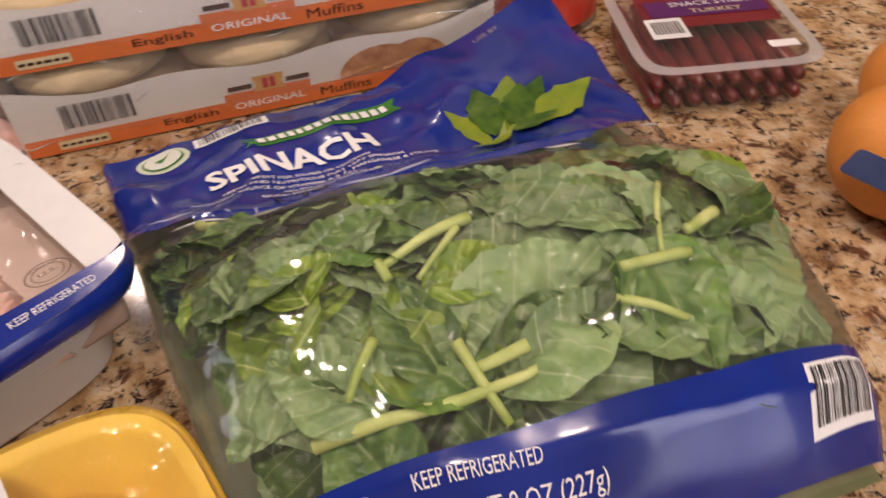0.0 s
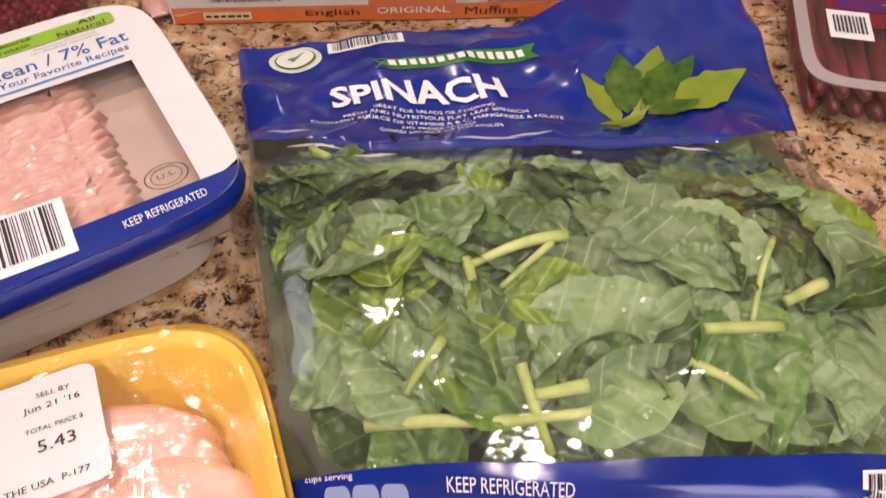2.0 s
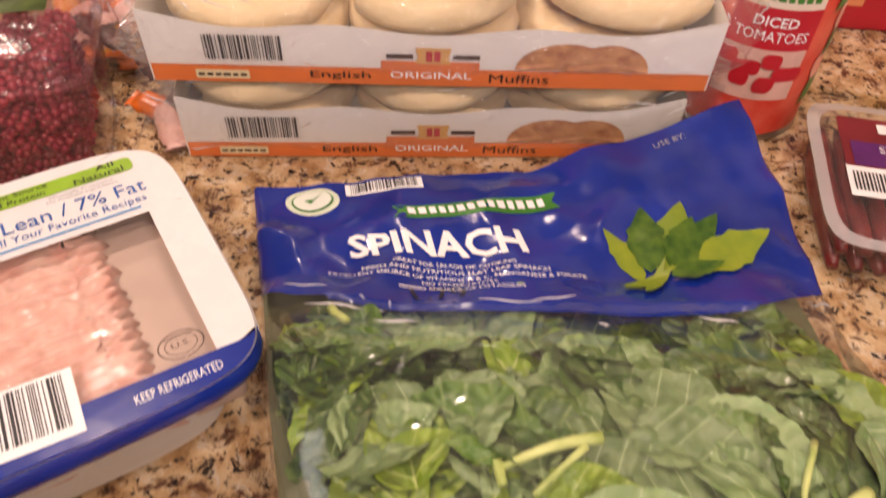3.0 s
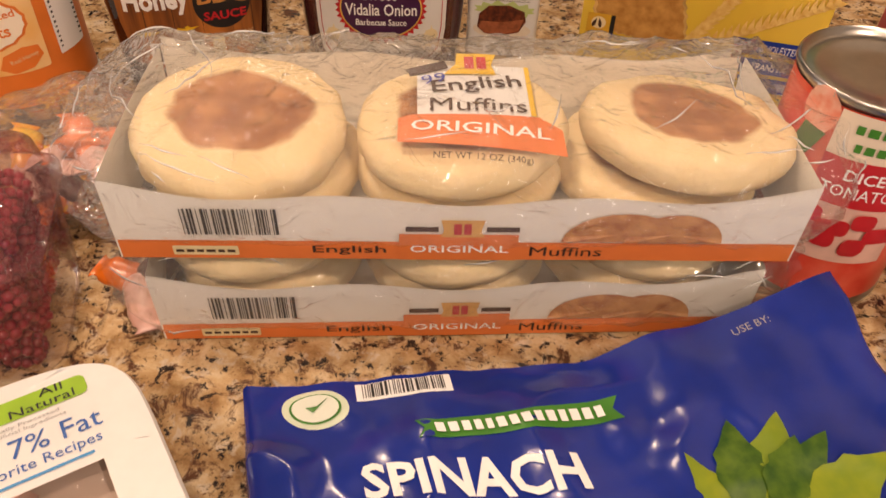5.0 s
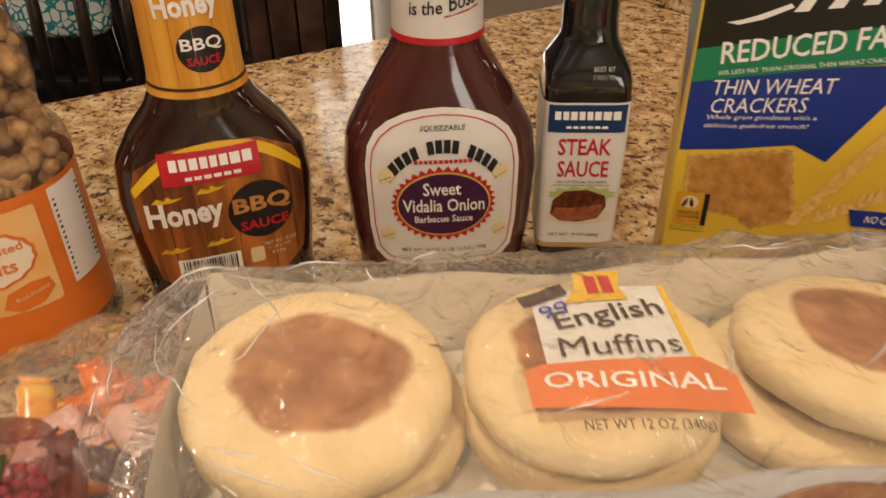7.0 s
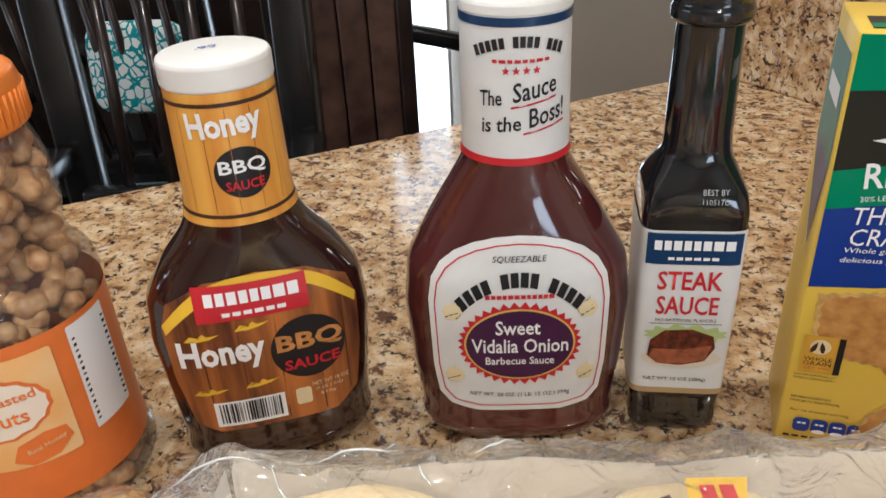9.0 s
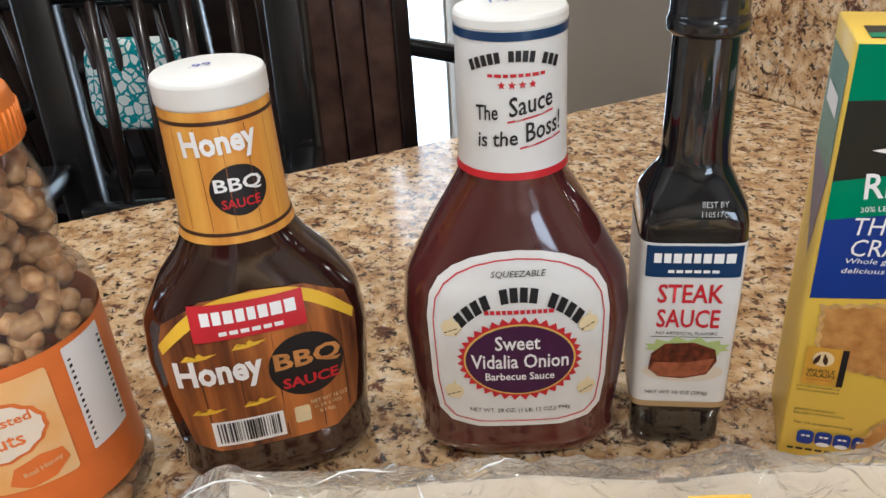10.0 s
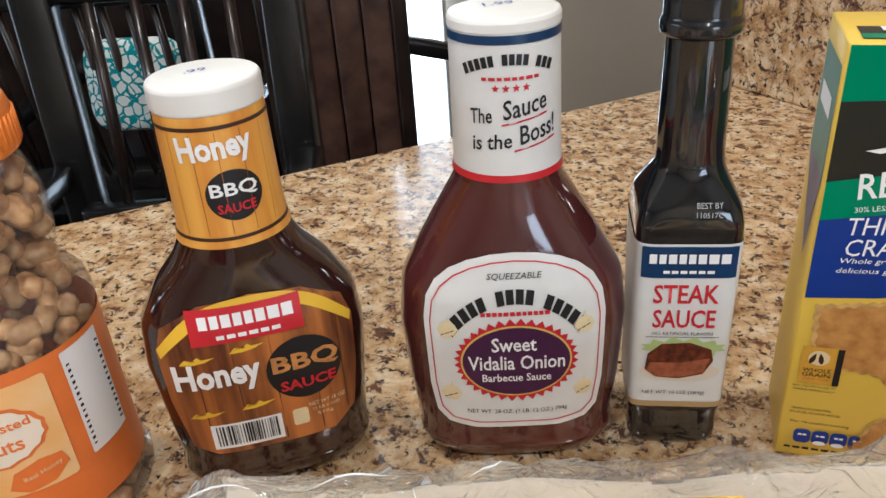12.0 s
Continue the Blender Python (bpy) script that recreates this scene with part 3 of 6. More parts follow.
def honey_bottle(m):
    b = thing("honey_barbecue_sauce_bottle", m, "dark honey barbecue sauce bottle with orange neck label, white cap", "sauce bottle", "sauce bottles")
    body = Body([(0, 0.040, 0.022, 3), (0.003, 0.047, 0.028, 3), (0.012, 0.051, 0.031, 3), (0.020, 0.050, 0.030, 3), (0.045, 0.052, 0.031, 3), (0.080, 0.055, 0.031, 2.9), (0.101, 0.053, 0.030, 2.7), (0.119, 0.042, 0.027, 2.3), (0.132, 0.031, 0.025, 2), (0.142, 0.026, 0.0245, 2), (0.149, 0.0245, 0.0245, 2), (0.204, 0.0235, 0.0235, 2)], 90, 1)
    part("bottle", body.bm(64), SAUCE, b)
    part("neck_label", curved_band(body, 0.1415, 0.2035, 0.0009), NECK_WOOD, b, "golden wood-print shrink label")
    cap = Body([(0.2035, 0.0245, 0.0245, 2), (0.2045, 0.0250, 0.0250, 2), (0.2135, 0.0250, 0.0250, 2), (0.2155, 0.0242, 0.0242, 2), (0.2162, 0.0215, 0.0215, 2)], 24, 0)
    part("cap", cap.bm(56), CAP_WHITE, b, "white flat cap with a price written in pen")
    def lifted(off):
        return lambda u, v: body.front(u, v * 1.10 + 0.0100, off)
    fl, nk = lifted(0.0007), round_on(body, 0.0013)
    part("neck_stripe", curved_band(body, 0.1455, 0.1473, 0.0012, n=2), BROWN_INK, b)
    part("neck_stripe", curved_band(body, 0.1975, 0.1993, 0.0012, n=2), BROWN_INK, b)
    patch("neck_roundel", oval(0.0130, 0.0120, 40, 0.004, 0.1670), nk, BLACK_INK, b)
    nk2 = round_on(body, 0.0017)
    write("BBQ", nk2, 0.004, 0.1697, 0.0215, 0.0075, WHITE_INK, b, bold=0.02)
    write("SAUCE", nk2, 0.004, 0.1613, 0.0175, 0.0045, RED_INK, b, bold=0.02)
    write("Honey", nk2, -0.001, 0.1885, 0.034, 0.0150, WHITE_INK, b, turn=3, bold=0.035)
    lab = [(-0.041, 0.022), (-0.030, 0.017), (0.030, 0.017), (0.042, 0.026), (0.046, 0.050), (0.047, 0.075), (0.043, 0.086), (0.024, 0.0955), (0.0, 0.098), (-0.024, 0.0955), (-0.043, 0.086), (-0.047, 0.075), (-0.046, 0.048)]
    patch("front_label", lab, fl, LABEL_WOOD, b, "brown wood-print front label", 10)
    f2, f3, f4 = lifted(0.0012), lifted(0.0016), lifted(0.0020)
    band = bmesh.new()
    va, vb = [], []
    for k in range(25):
        t = -1 + k / 12
        va.append(band.verts.new(f2(0.0465 * t, 0.0975 - 0.021 * abs(t) ** 2.6)))
        vb.append(band.verts.new(f2(0.0455 * t, 0.0930 - 0.021 * abs(t) ** 2.2)))
    for k in range(24):
        band.faces.new((va[k], va[k + 1], vb[k + 1], vb[k]))
    part("label_arch", band, YELLOW_INK, b)
    for u, v0, v1 in ((-0.031, 0.024, 0.086), (-0.013, 0.019, 0.094), (0.005, 0.019, 0.094), (0.024, 0.019, 0.090), (0.038, 0.026, 0.082)):
        patch("plank_line", rect(u, v0, u + 0.0005, v1), lifted(0.0009), BROWN_INK, b, rings=1)
    for k in range(5):
        patch("plank_line", rect(-0.022 + 0.011 * k, 0.1485, -0.0217 + 0.011 * k, 0.1965), nk, LABEL_WOOD, b, rings=1)
    patch("maker_plate", rect(-0.030, 0.0780, 0.023, 0.0945), f3, RED_INK, b, "red maker's plate")
    bars(f4, -0.003, 0.0885, 0.044, 0.0058, WHITE_INK, b, 8, seed=4, gap=0.28)
    bars(f4, -0.003, 0.0812, 0.030, 0.0020, WHITE_INK, b, 6, seed=5)
    patch("roundel", oval(0.0185, 0.0165, 40, 0.0195, 0.057), f2, BLACK_INK, b)
    write("BBQ", f3, 0.0205, 0.0605, 0.033, 0.0105, mat("copper_ink", (0.62, 0.28, 0.08), 0.4, vary=0.3, scale=200), b, bold=0.03)
    write("SAUCE", f3, 0.0205, 0.0490, 0.028, 0.0056, RED_INK, b, bold=0.03)
    write("Honey", f3, -0.0215, 0.0605, 0.041, 0.0175, WHITE_INK, b, turn=1, bold=0.035)
    for u, v in ((-0.030, 0.0700), (-0.006, 0.0730), (-0.031, 0.0405), (-0.006, 0.0420)):
        pts = [(u - 0.008, v - 0.001), (u - 0.002, v - 0.0012), (u + 0.004, v - 0.0003), (u + 0.009, v + 0.0016), (u + 0.003, v + 0.0012), (u + 0.001, v + 0.0026), (u - 0.002, v + 0.0008), (u - 0.005, v + 0.0018)]
        patch("flame", pts, f2, YELLOW_INK, b, rings=2)
    barcode(f2, -0.0135, 0.0275, 0.035, 0.0145, b, seed=11)
    patch("nutrition_mark", outline(0.008, 0.0095, 0.0015, 4, 0.0135, 0.030), f2, CREAM_INK, b)
    for k, s in enumerate(("NET WT 18 OZ", "(1 LB 2 OZ)", "510g")):
        write(s, f2, 0.028 - 0.001 * k, 0.0355 - 0.0034 * k, (0.019, 0.014, 0.008)[k], 0.0022, CREAM_INK, b)
    write(".99", lambda u, v: Vector((u, v, 0.2166)), -0.003, 0.003, 0.010, 0.005, PEN_INK, b, turn=10)
    return b


def onion_bottle(m):
    b = thing("onion_barbecue_sauce_bottle", m, "reddish barbecue sauce bottle with a white arched label and white cap", "sauce bottle", "sauce bottles")
    body = Body([(0, 0.042, 0.024, 3), (0.003, 0.050, 0.031, 3), (0.012, 0.0545, 0.035, 3), (0.019, 0.0535, 0.034, 3), (0.045, 0.057, 0.035, 2.9), (0.080, 0.0595, 0.035, 2.8), (0.102, 0.057, 0.034, 2.6), (0.122, 0.046, 0.031, 2.3), (0.142, 0.034, 0.027, 2), (0.154, 0.0265, 0.0255, 2), (0.161, 0.0250, 0.0250, 2), (0.2245, 0.0245, 0.0245, 2)], 96, 1)
    part("bottle", body.bm(64), SAUCE_RED, b)
    part("neck_label", curved_band(body, 0.1580, 0.2230, 0.0009), WHITE_PRINT, b, "white shrink label with slogan")
    part("neck_stripe", curved_band(body, 0.1580, 0.1615, 0.0013, n=2), RED_INK, b)
    part("neck_stripe", curved_band(body, 0.2185, 0.2222, 0.0013, n=2), NAVY_INK, b)
    cap = Body([(0.2225, 0.0254, 0.0254, 2), (0.2230, 0.0258, 0.0258, 2), (0.2265, 0.0258, 0.0258, 2), (0.2280, 0.0250, 0.0250, 2), (0.2285, 0.0225, 0.0225, 2)], 24, 0)
    part("cap", cap.bm(56), CAP_WHITE, b, "white flat cap with a price written in pen")
    nk = round_on(body, 0.0014)
    for k in range(14):
        if k not in (5, 10):
            bars(nk, -0.020 + 0.0031 * k, 0.2125 - 0.0042 * ((k - 6.5) / 6.5) ** 2, 0.0024, 0.0046, BLACK_INK, b, 1, turn=-(k - 6.5) * 3.5)
    bars(nk, 0.001, 0.2045, 0.026, 0.0014, RED_INK, b, 8, seed=8)
    for k in range(4):
        star = [(-0.0058 + 0.0046 * k + (0.0019 if i % 2 == 0 else 0.0008) * math.sin(math.pi * i / 5), 0.2005 + (0.0019 if i % 2 == 0 else 0.0008) * math.cos(math.pi * i / 5)) for i in range(10)]
        patch("star", star, nk, RED_INK, b, rings=1, step=0.01)
    write("The", nk, -0.013, 0.1885, 0.0105, 0.0068, BLACK_INK, b, turn=5, slant=0.15, bold=0.012)
    write("Sauce", nk, 0.0075, 0.1925, 0.0215, 0.0085, BLACK_INK, b, turn=9, slant=0.2, bold=0.012)
    write("is the", nk, -0.0085, 0.1770, 0.0190, 0.0068, BLACK_INK, b, turn=5, slant=0.15, bold=0.012)
    write("Boss!", nk, 0.0140, 0.1810, 0.0200, 0.0088, BLACK_INK, b, turn=9, slant=0.2, bold=0.012)
    for u, v in ((0.0075, 0.1863), (0.0130, 0.1745)):
        patch("underline", [(u - 0.011, v - 0.0022), (u + 0.011, v + 0.0012), (u + 0.011, v + 0.0020), (u - 0.011, v - 0.0014)], nk, RED_INK, b, rings=1)
    def lifted(off):
        return lambda u, v: body.front(u * 1.0, v * 1.20 + 0.0045, off)
    fl, f2, f3, f4, f5 = (lifted(0.0006 + 0.0004 * k) for k in range(5))
    lab = []
    for k in range(13):
        a = radians(180 * k / 12)
        lab.append((0.0455 * math.cos(a) * (1 - 0.03 * math.sin(a)), 0.072 + 0.029 * math.sin(a) ** 0.8))
    lab += [(-0.0445, 0.040), (-0.042, 0.026), (-0.036, 0.0205), (-0.022, 0.0180), (0.022, 0.0180), (0.036, 0.0205), (0.042, 0.026), (0.0445, 0.040)]
    patch("front_label", [(x * 1.0, y) for x, y in lab], fl, WHITE_PRINT, b, "white arched front label", 12)
    inner = densify([(x * 0.94, 0.058 + (y - 0.058) * 0.93) for x, y in lab], 0.003)
    bm = bmesh.new()
    ra = [bm.verts.new(f2(*p)) for p in inner]
    rb = [bm.verts.new(f2(x * 0.987, 0.058 + (y - 0.058) * 0.986)) for x, y in inner]
    for k in range(len(inner)):
        j = (k + 1) % len(inner)
        bm.faces.new((ra[k], ra[j], rb[j], rb[k]))
    part("label_border", bm, RED_INK, b)
    write("SQUEEZABLE", f3, 0, 0.0915, 0.0265, 0.0030, BLACK_INK, b, slant=0.2)
    # the maker's arched name as a row of plain bars
    for k in range(16):
        if k in (5, 10):
            continue
        a = radians(-47 + 94 * k / 15)
        bars(f3, 0.0445 * math.sin(a), 0.0375 + 0.0455 * math.cos(a), 0.0038, 0.0064, BLACK_INK, b, 1, turn=-math.degrees(a))
    bars(f3, 0, 0.0755, 0.034, 0.0018, RED_INK, b, 12, seed=10)
    patch("sunburst", oval(0.0290, 0.0178, 72, 0, 0.0530, 0.09), f3, RED_INK, b, rings=8, step=1)
    patch("oval_rim", oval(0.0282, 0.0172, 48, 0, 0.0530), lifted(0.0016), mat("gold_ink", (0.75, 0.50, 0.12), 0.4, vary=0.2, scale=90), b, rings=8)
    patch("oval", oval(0.0272, 0.0164, 48, 0, 0.0530), f4, PURPLE_INK, b, rings=8)
    f6 = lifted(0.0024)
    write("Sweet", f6, -0.001, 0.0618, 0.0225, 0.0068, WHITE_INK, b, bold=0.015)
    write("Vidalia Onion", f6, 0.0, 0.0530, 0.0490, 0.0070, WHITE_INK, b, bold=0.015)
    write("Barbecue Sauce", f6, 0.0, 0.0456, 0.0350, 0.0038, WHITE_INK, b, bold=0.015)
    for u, v in ((-0.034, 0.068), (0.034, 0.068), (-0.034, 0.037), (0.034, 0.037)):
        o = patch("onion_picture", [(u - 0.005, v), (u - 0.003, v + 0.003), (u, v + 0.0038), (u + 0.0008, v + 0.0062), (u + 0.0016, v + 0.0036), (u + 0.004, v + 0.0028), (u + 0.0055, v), (u + 0.003, v - 0.0035), (u - 0.003, v - 0.0035)], f3, CREAM_INK, b, rings=2)
        bars(f4, u, v - 0.001, 0.007, 0.0004, BROWN_INK, b, 3, turn=20)
    write("NET WT. 28 OZ. (1 LB. 12 OZ.) 794g", f3, 0, 0.0268, 0.052, 0.0028, BLACK_INK, b, arc=-0.5)
    write("1.99", lambda u, v: Vector((u, v, 0.2289)), -0.002, 0.006, 0.014, 0.006, PEN_INK, b, turn=8)
    return b


def steak_bottle(m):
    b = thing("steak_sauce_bottle", m, "square black glass steak sauce bottle with a white label", "sauce bottle", "sauce bottles")
    body = Body([(0, 0.020, 0.020, 4), (0.002, 0.0225, 0.0225, 5), (0.006, 0.0238, 0.0238, 7), (0.022, 0.0240, 0.0240, 7), (0.024, 0.0245, 0.0245, 8), (0.095, 0.0252, 0.0252, 8), (0.128, 0.0255, 0.0255, 7), (0.136, 0.0245, 0.0245, 5), (0.146, 0.0195, 0.0195, 3), (0.152, 0.0165, 0.0165, 2.3), (0.160, 0.0160, 0.0160, 2), (0.212, 0.0150, 0.0150, 2)], 110, 1)
    part("bottle", body.bm(72), BLACK_GLASS, b)
    cap = Body([(0.210, 0.0165, 0.0165, 2), (0.2115, 0.0182, 0.0182, 2), (0.216, 0.0184, 0.0184, 2), (0.218, 0.0172, 0.0172, 2), (0.236, 0.0172, 0.0172, 2), (0.238, 0.0160, 0.0160, 2)], 40, 1)
    part("cap", cap.bm(48), mat("black_cap_plastic", (0.012, 0.013, 0.016), 0.15, vary=0.3, scale=60, coat=0.6), b, "black cap with shrink sleeve")
    part("cap_top", Body([(0.238, 0.0152, 0.0152, 2), (0.2388, 0.0150, 0.0150, 2)], 3, 0).bm(40), CAP_WHITE, b)
    def lifted(off):
        return lambda u, v: body.front(u, v * 0.99 + 0.0066, off)
    f2, f3, f4 = lifted(0.0010), lifted(0.0014), lifted(0.0017)
    part("label", curved_band(body, 0.0305, 0.1215, 0.0004, 72, 4), WHITE_PRINT, b, "white wrap-round label")
    part("gold_stripe", curved_band(body, 0.0278, 0.0312, 0.0008, 72, 2), mat("tan_ink", (0.42, 0.29, 0.14), 0.4), b)
    patch("maker_band", rect(-0.0225, 0.0985, 0.0225, 0.1150), f2, NAVY_INK, b, "dark blue maker's band", step=0.003)
    bars(f3, 0, 0.1088, 0.038, 0.0050, WHITE_INK, b, 8, seed=4, gap=0.28)
    bars(f3, 0, 0.1018, 0.024, 0.0016, WHITE_INK, b, 6, seed=5)
    write("STEAK", f2, 0, 0.0895, 0.0315, 0.0105, RED_INK, b, bold=0.015)
    write("SAUCE", f2, 0, 0.0755, 0.0305, 0.0105, RED_INK, b, bold=0.015)
    write("NO ARTIFICIAL FLAVORS", f2, 0, 0.0670, 0.0300, 0.0018, BLACK_INK, b)
    patch("rule", rect(-0.018, 0.0647, 0.018, 0.0650), f2, BLACK_INK, b, rings=1)
    # picture of a steak on a plate
    patch("picture_plate", oval(0.0205, 0.0060, 32, 0, 0.0440), f2, mat("plate_ink", (0.70, 0.63, 0.52), 0.4), b)
    patch("picture_leaves", oval(0.0190, 0.0040, 24, 0.001, 0.0585, 0.15), f2, mat("pale_green_ink", (0.45, 0.55, 0.22), 0.4), b, rings=2)
    stk = [(-0.0175, 0.0455), (-0.0165, 0.0550), (-0.010, 0.0610), (0.004, 0.0620), (0.0150, 0.0580), (0.0165, 0.0510), (0.0120, 0.0430), (0.0, 0.0400), (-0.012, 0.0410)]
    patch("picture_steak", stk, f3, mat("steak_ink", (0.20, 0.045, 0.02), 0.3, vary=0.7, scale=260, second=(0.05, 0.012, 0.008)), b)
    patch("picture_steak_face", [(-0.0165, 0.0450), (-0.015, 0.0500), (0.0, 0.0500), (0.015, 0.0530), (0.0120, 0.0440), (0.0, 0.0410), (-0.012, 0.0415)], f4, mat("steak_face_ink", (0.42, 0.13, 0.06), 0.3, vary=0.5, scale=200), b)
    write("NET WT 10 OZ (284g)", f2, -0.002, 0.0305, 0.0320, 0.0028, BLACK_INK, b)
    nk = lambda u, v: body.front(u, v, 0.0006)
    write("BEST BY", nk, 0.0074, 0.1395, 0.012, 0.0024, mat("faint_white_ink", (0.35, 0.36, 0.37), 0.5), b)
    write("110517C", nk, 0.0074, 0.1355, 0.012, 0.0024, MATS["faint_white_ink"], b)
    return b


honey_bottle(pose(-0.0665, 0.750, 0, 0, 0, 13) @ Matrix.Diagonal((1.03, 1.03, 1.022, 1)))
onion_bottle(pose(0.070, 0.752, 0, 0, 0, -4) @ Matrix.Diagonal((1.0, 1.0, 1.045, 1)))
steak_bottle(pose(0.157, 0.744, 0, 0, 0, -10) @ Matrix.Diagonal((1.0, 1.0, 1.06, 1)))


# ---- cracker box ----
def cracker_box(m):
    b = thing("cracker_box", m, "yellow, blue and green thin wheat cracker carton", "food box")
    W, D, H = 0.158, 0.055, 0.223
    Y = mat("yellow_carton", (0.82, 0.60, 0.06), 0.35, vary=0.25, scale=9, second=(0.76, 0.52, 0.08), bump=0.05)
    part("carton", box_bm(W, D, H, 0.0012, (W / 2, D / 2, 0)), Y, b)

    def fr(k):
        return lambda u, v: Vector((u, -0.0003 - 0.0003 * k, v))
    G = mat("carton_green", (0.0, 0.23, 0.11), 0.35, vary=0.12, scale=30)
    K = mat("carton_black", (0.015, 0.016, 0.012), 0.35, vary=0.3, scale=30)
    BL = mat("carton_blue", (0.008, 0.04, 0.28), 0.35, vary=0.15, scale=30)
    f0, f1, f2, f3 = fr(0), fr(1), fr(2), fr(3)
    patch("green_field", [(0.001, 0.196), (0.157, 0.206), (0.157, 0.222), (0.001, 0.222)], f0, G, b)
    patch("black_field", [(0.001, 0.160), (0.157, 0.186), (0.157, 0.208), (0.001, 0.198)], f1, K, b)
    patch("green_band", [(0.001, 0.142), (0.060, 0.153), (0.157, 0.168), (0.157, 0.190), (0.060, 0.173), (0.001, 0.161)], f2, G, b)
    patch("blue_field", [(0.001, 0.100), (0.030, 0.103), (0.063, 0.1085), (0.082, 0.0995), (0.104, 0.136), (0.116, 0.160), (0.060, 0.1535), (0.001, 0.1425)], f1, BL, b)
    # the maker's script as white slanted strokes on a sweep
    patch("maker_mark", [(0.014, 0.1765), (0.020, 0.1755), (0.032, 0.1790), (0.046, 0.1860), (0.044, 0.1880), (0.030, 0.1815), (0.020, 0.1778)], f2, WHITE_INK, b, "white maker's mark", rings=2)
    for k in range(5):
        u, v = 0.046 + 0.016 * k, 0.1835 + 0.0026 * k
        patch("maker_mark", [(u, v), (u + 0.0075, v + 0.001), (u + 0.0120, v + 0.0125), (u + 0.0065, v + 0.0120)], f2, WHITE_INK, b, rings=2)
    write("REDUCED FAT", f3, 0.0590, 0.1675, 0.092, 0.0125, WHITE_INK, b, turn=10, slant=0.12, bold=0.012)
    write("30% LESS FAT THAN ORIGINAL THIN WHEAT CRACKERS", f3, 0.0600, 0.1555, 0.092, 0.0026, WHITE_INK, b, turn=9)
    write("THIN WHEAT", f2, 0.0455, 0.1425, 0.064, 0.0088, WHITE_INK, b, turn=5, slant=0.2)
    write("CRACKERS", f2, 0.0395, 0.1310, 0.051, 0.0088, WHITE_INK, b, turn=5, slant=0.2)
    write("Whole grain goodness with a", f2, 0.0420, 0.1235, 0.058, 0.0036, WHITE_INK, b, turn=4, slant=0.2)
    write("delicious guilt-free crunch!", f2, 0.0400, 0.1182, 0.056, 0.0036, WHITE_INK, b, turn=4, slant=0.2)
    C = mat("cracker_picture", (0.62, 0.33, 0.09), 0.55, vary=0.5, scale=130, second=(0.40, 0.18, 0.04))
    RIM = mat("cracker_rim", (0.72, 0.46, 0.16), 0.55, vary=0.4, scale=160)

    def cracker(pts, f, g):
        """A printed cracker: paler toasted rim round a rough middle."""
        cu, cv = sum(p[0] for p in pts) / len(pts), sum(p[1] for p in pts) / len(pts)
        pts = [(x + 0.0006 * math.sin(900 * y), y + 0.0006 * math.sin(1100 * x)) for x, y in densify(pts, 0.0012)]
        patch("cracker_picture", pts, f, RIM, b, rings=3)
        patch("cracker_picture", [(cu + (x - cu) * 0.93, cv + (y - cv) * 0.93) for x, y in pts], g, C, b, rings=4)
    cracker([(0.008, 0.062), (0.0065, 0.0965), (0.063, 0.1060), (0.074, 0.0600), (0.050, 0.0500), (0.040, 0.0580)], f1, f2)
    cracker([(0.032, 0.006), (0.043, 0.030), (0.070, 0.048), (0.092, 0.042), (0.095, 0.008)], f2, f3)
    cracker([(0.113, 0.110), (0.121, 0.150), (0.156, 0.157), (0.156, 0.106)], f1, f2)
    W1 = mat("wheat_picture", (0.72, 0.44, 0.10), 0.5, vary=0.4, scale=220, second=(0.85, 0.62, 0.22))
    for (u0, v0), (u1, v1) in (((0.070, 0.056), (0.112, 0.122)), ((0.084, 0.060), (0.155, 0.100))):
        for k in range(18):
            t = k / 17
            u, v = u0 + (u1 - u0) * t, v0 + (v1 - v0) * t
            for q in (-1, 1):
                patch("wheat_grain", [(u, v), (u + 0.003 - q * 0.002, v + q * 0.003 + 0.003), (u + 0.006 - q * 0.003, v + q * 0.004 + 0.007), (u + 0.004, v + 0.004)], f2, W1, b, rings=1, step=1)
    patch("whole_grain_seal", rect(0.0045, 0.0500, 0.0225, 0.0725), f3, mat("seal_amber", (0.72, 0.40, 0.04), 0.4, vary=0.2, scale=90), b)
    f4, f5 = fr(4), fr(5)
    patch("seal_edge", rect(0.0205, 0.0500, 0.0235, 0.0725), f4, BLACK_INK, b, rings=1)
    write("WHOLE", f4, 0.0125, 0.0585, 0.013, 0.0024, BLACK_INK, b)
    write("GRAIN", f4, 0.0125, 0.0557, 0.013, 0.0024, BLACK_INK, b)
    write("21g or more", f4, 0.0125, 0.0530, 0.012, 0.0014, RED_INK, b)
    patch("seal_sheaf", oval(0.0050, 0.0045, 16, 0.0125, 0.0660), f4, mat("cream", (0.8, 0.66, 0.4), 0.4), b, rings=2)
    patch("seal_sheaf", leaf_shape(0.0085, 0.0625, 0.007, 0.0012, 70), f5, BROWN_INK, b, rings=1)
    patch("seal_sheaf", leaf_shape(0.0140, 0.0625, 0.007, 0.0012, 100), f5, BROWN_INK, b, rings=1)
    write("EAT 48g OR MORE OF", f2, 0.0130, 0.0475, 0.020, 0.0014, BLACK_INK, b)
    write("WHOLE GRAINS DAILY", f2, 0.0130, 0.0455, 0.020, 0.0014, BLACK_INK, b)
    write("Per 16 cracker serving", f2, 0.0190, 0.0240, 0.028, 0.0022, BLACK_INK, b)
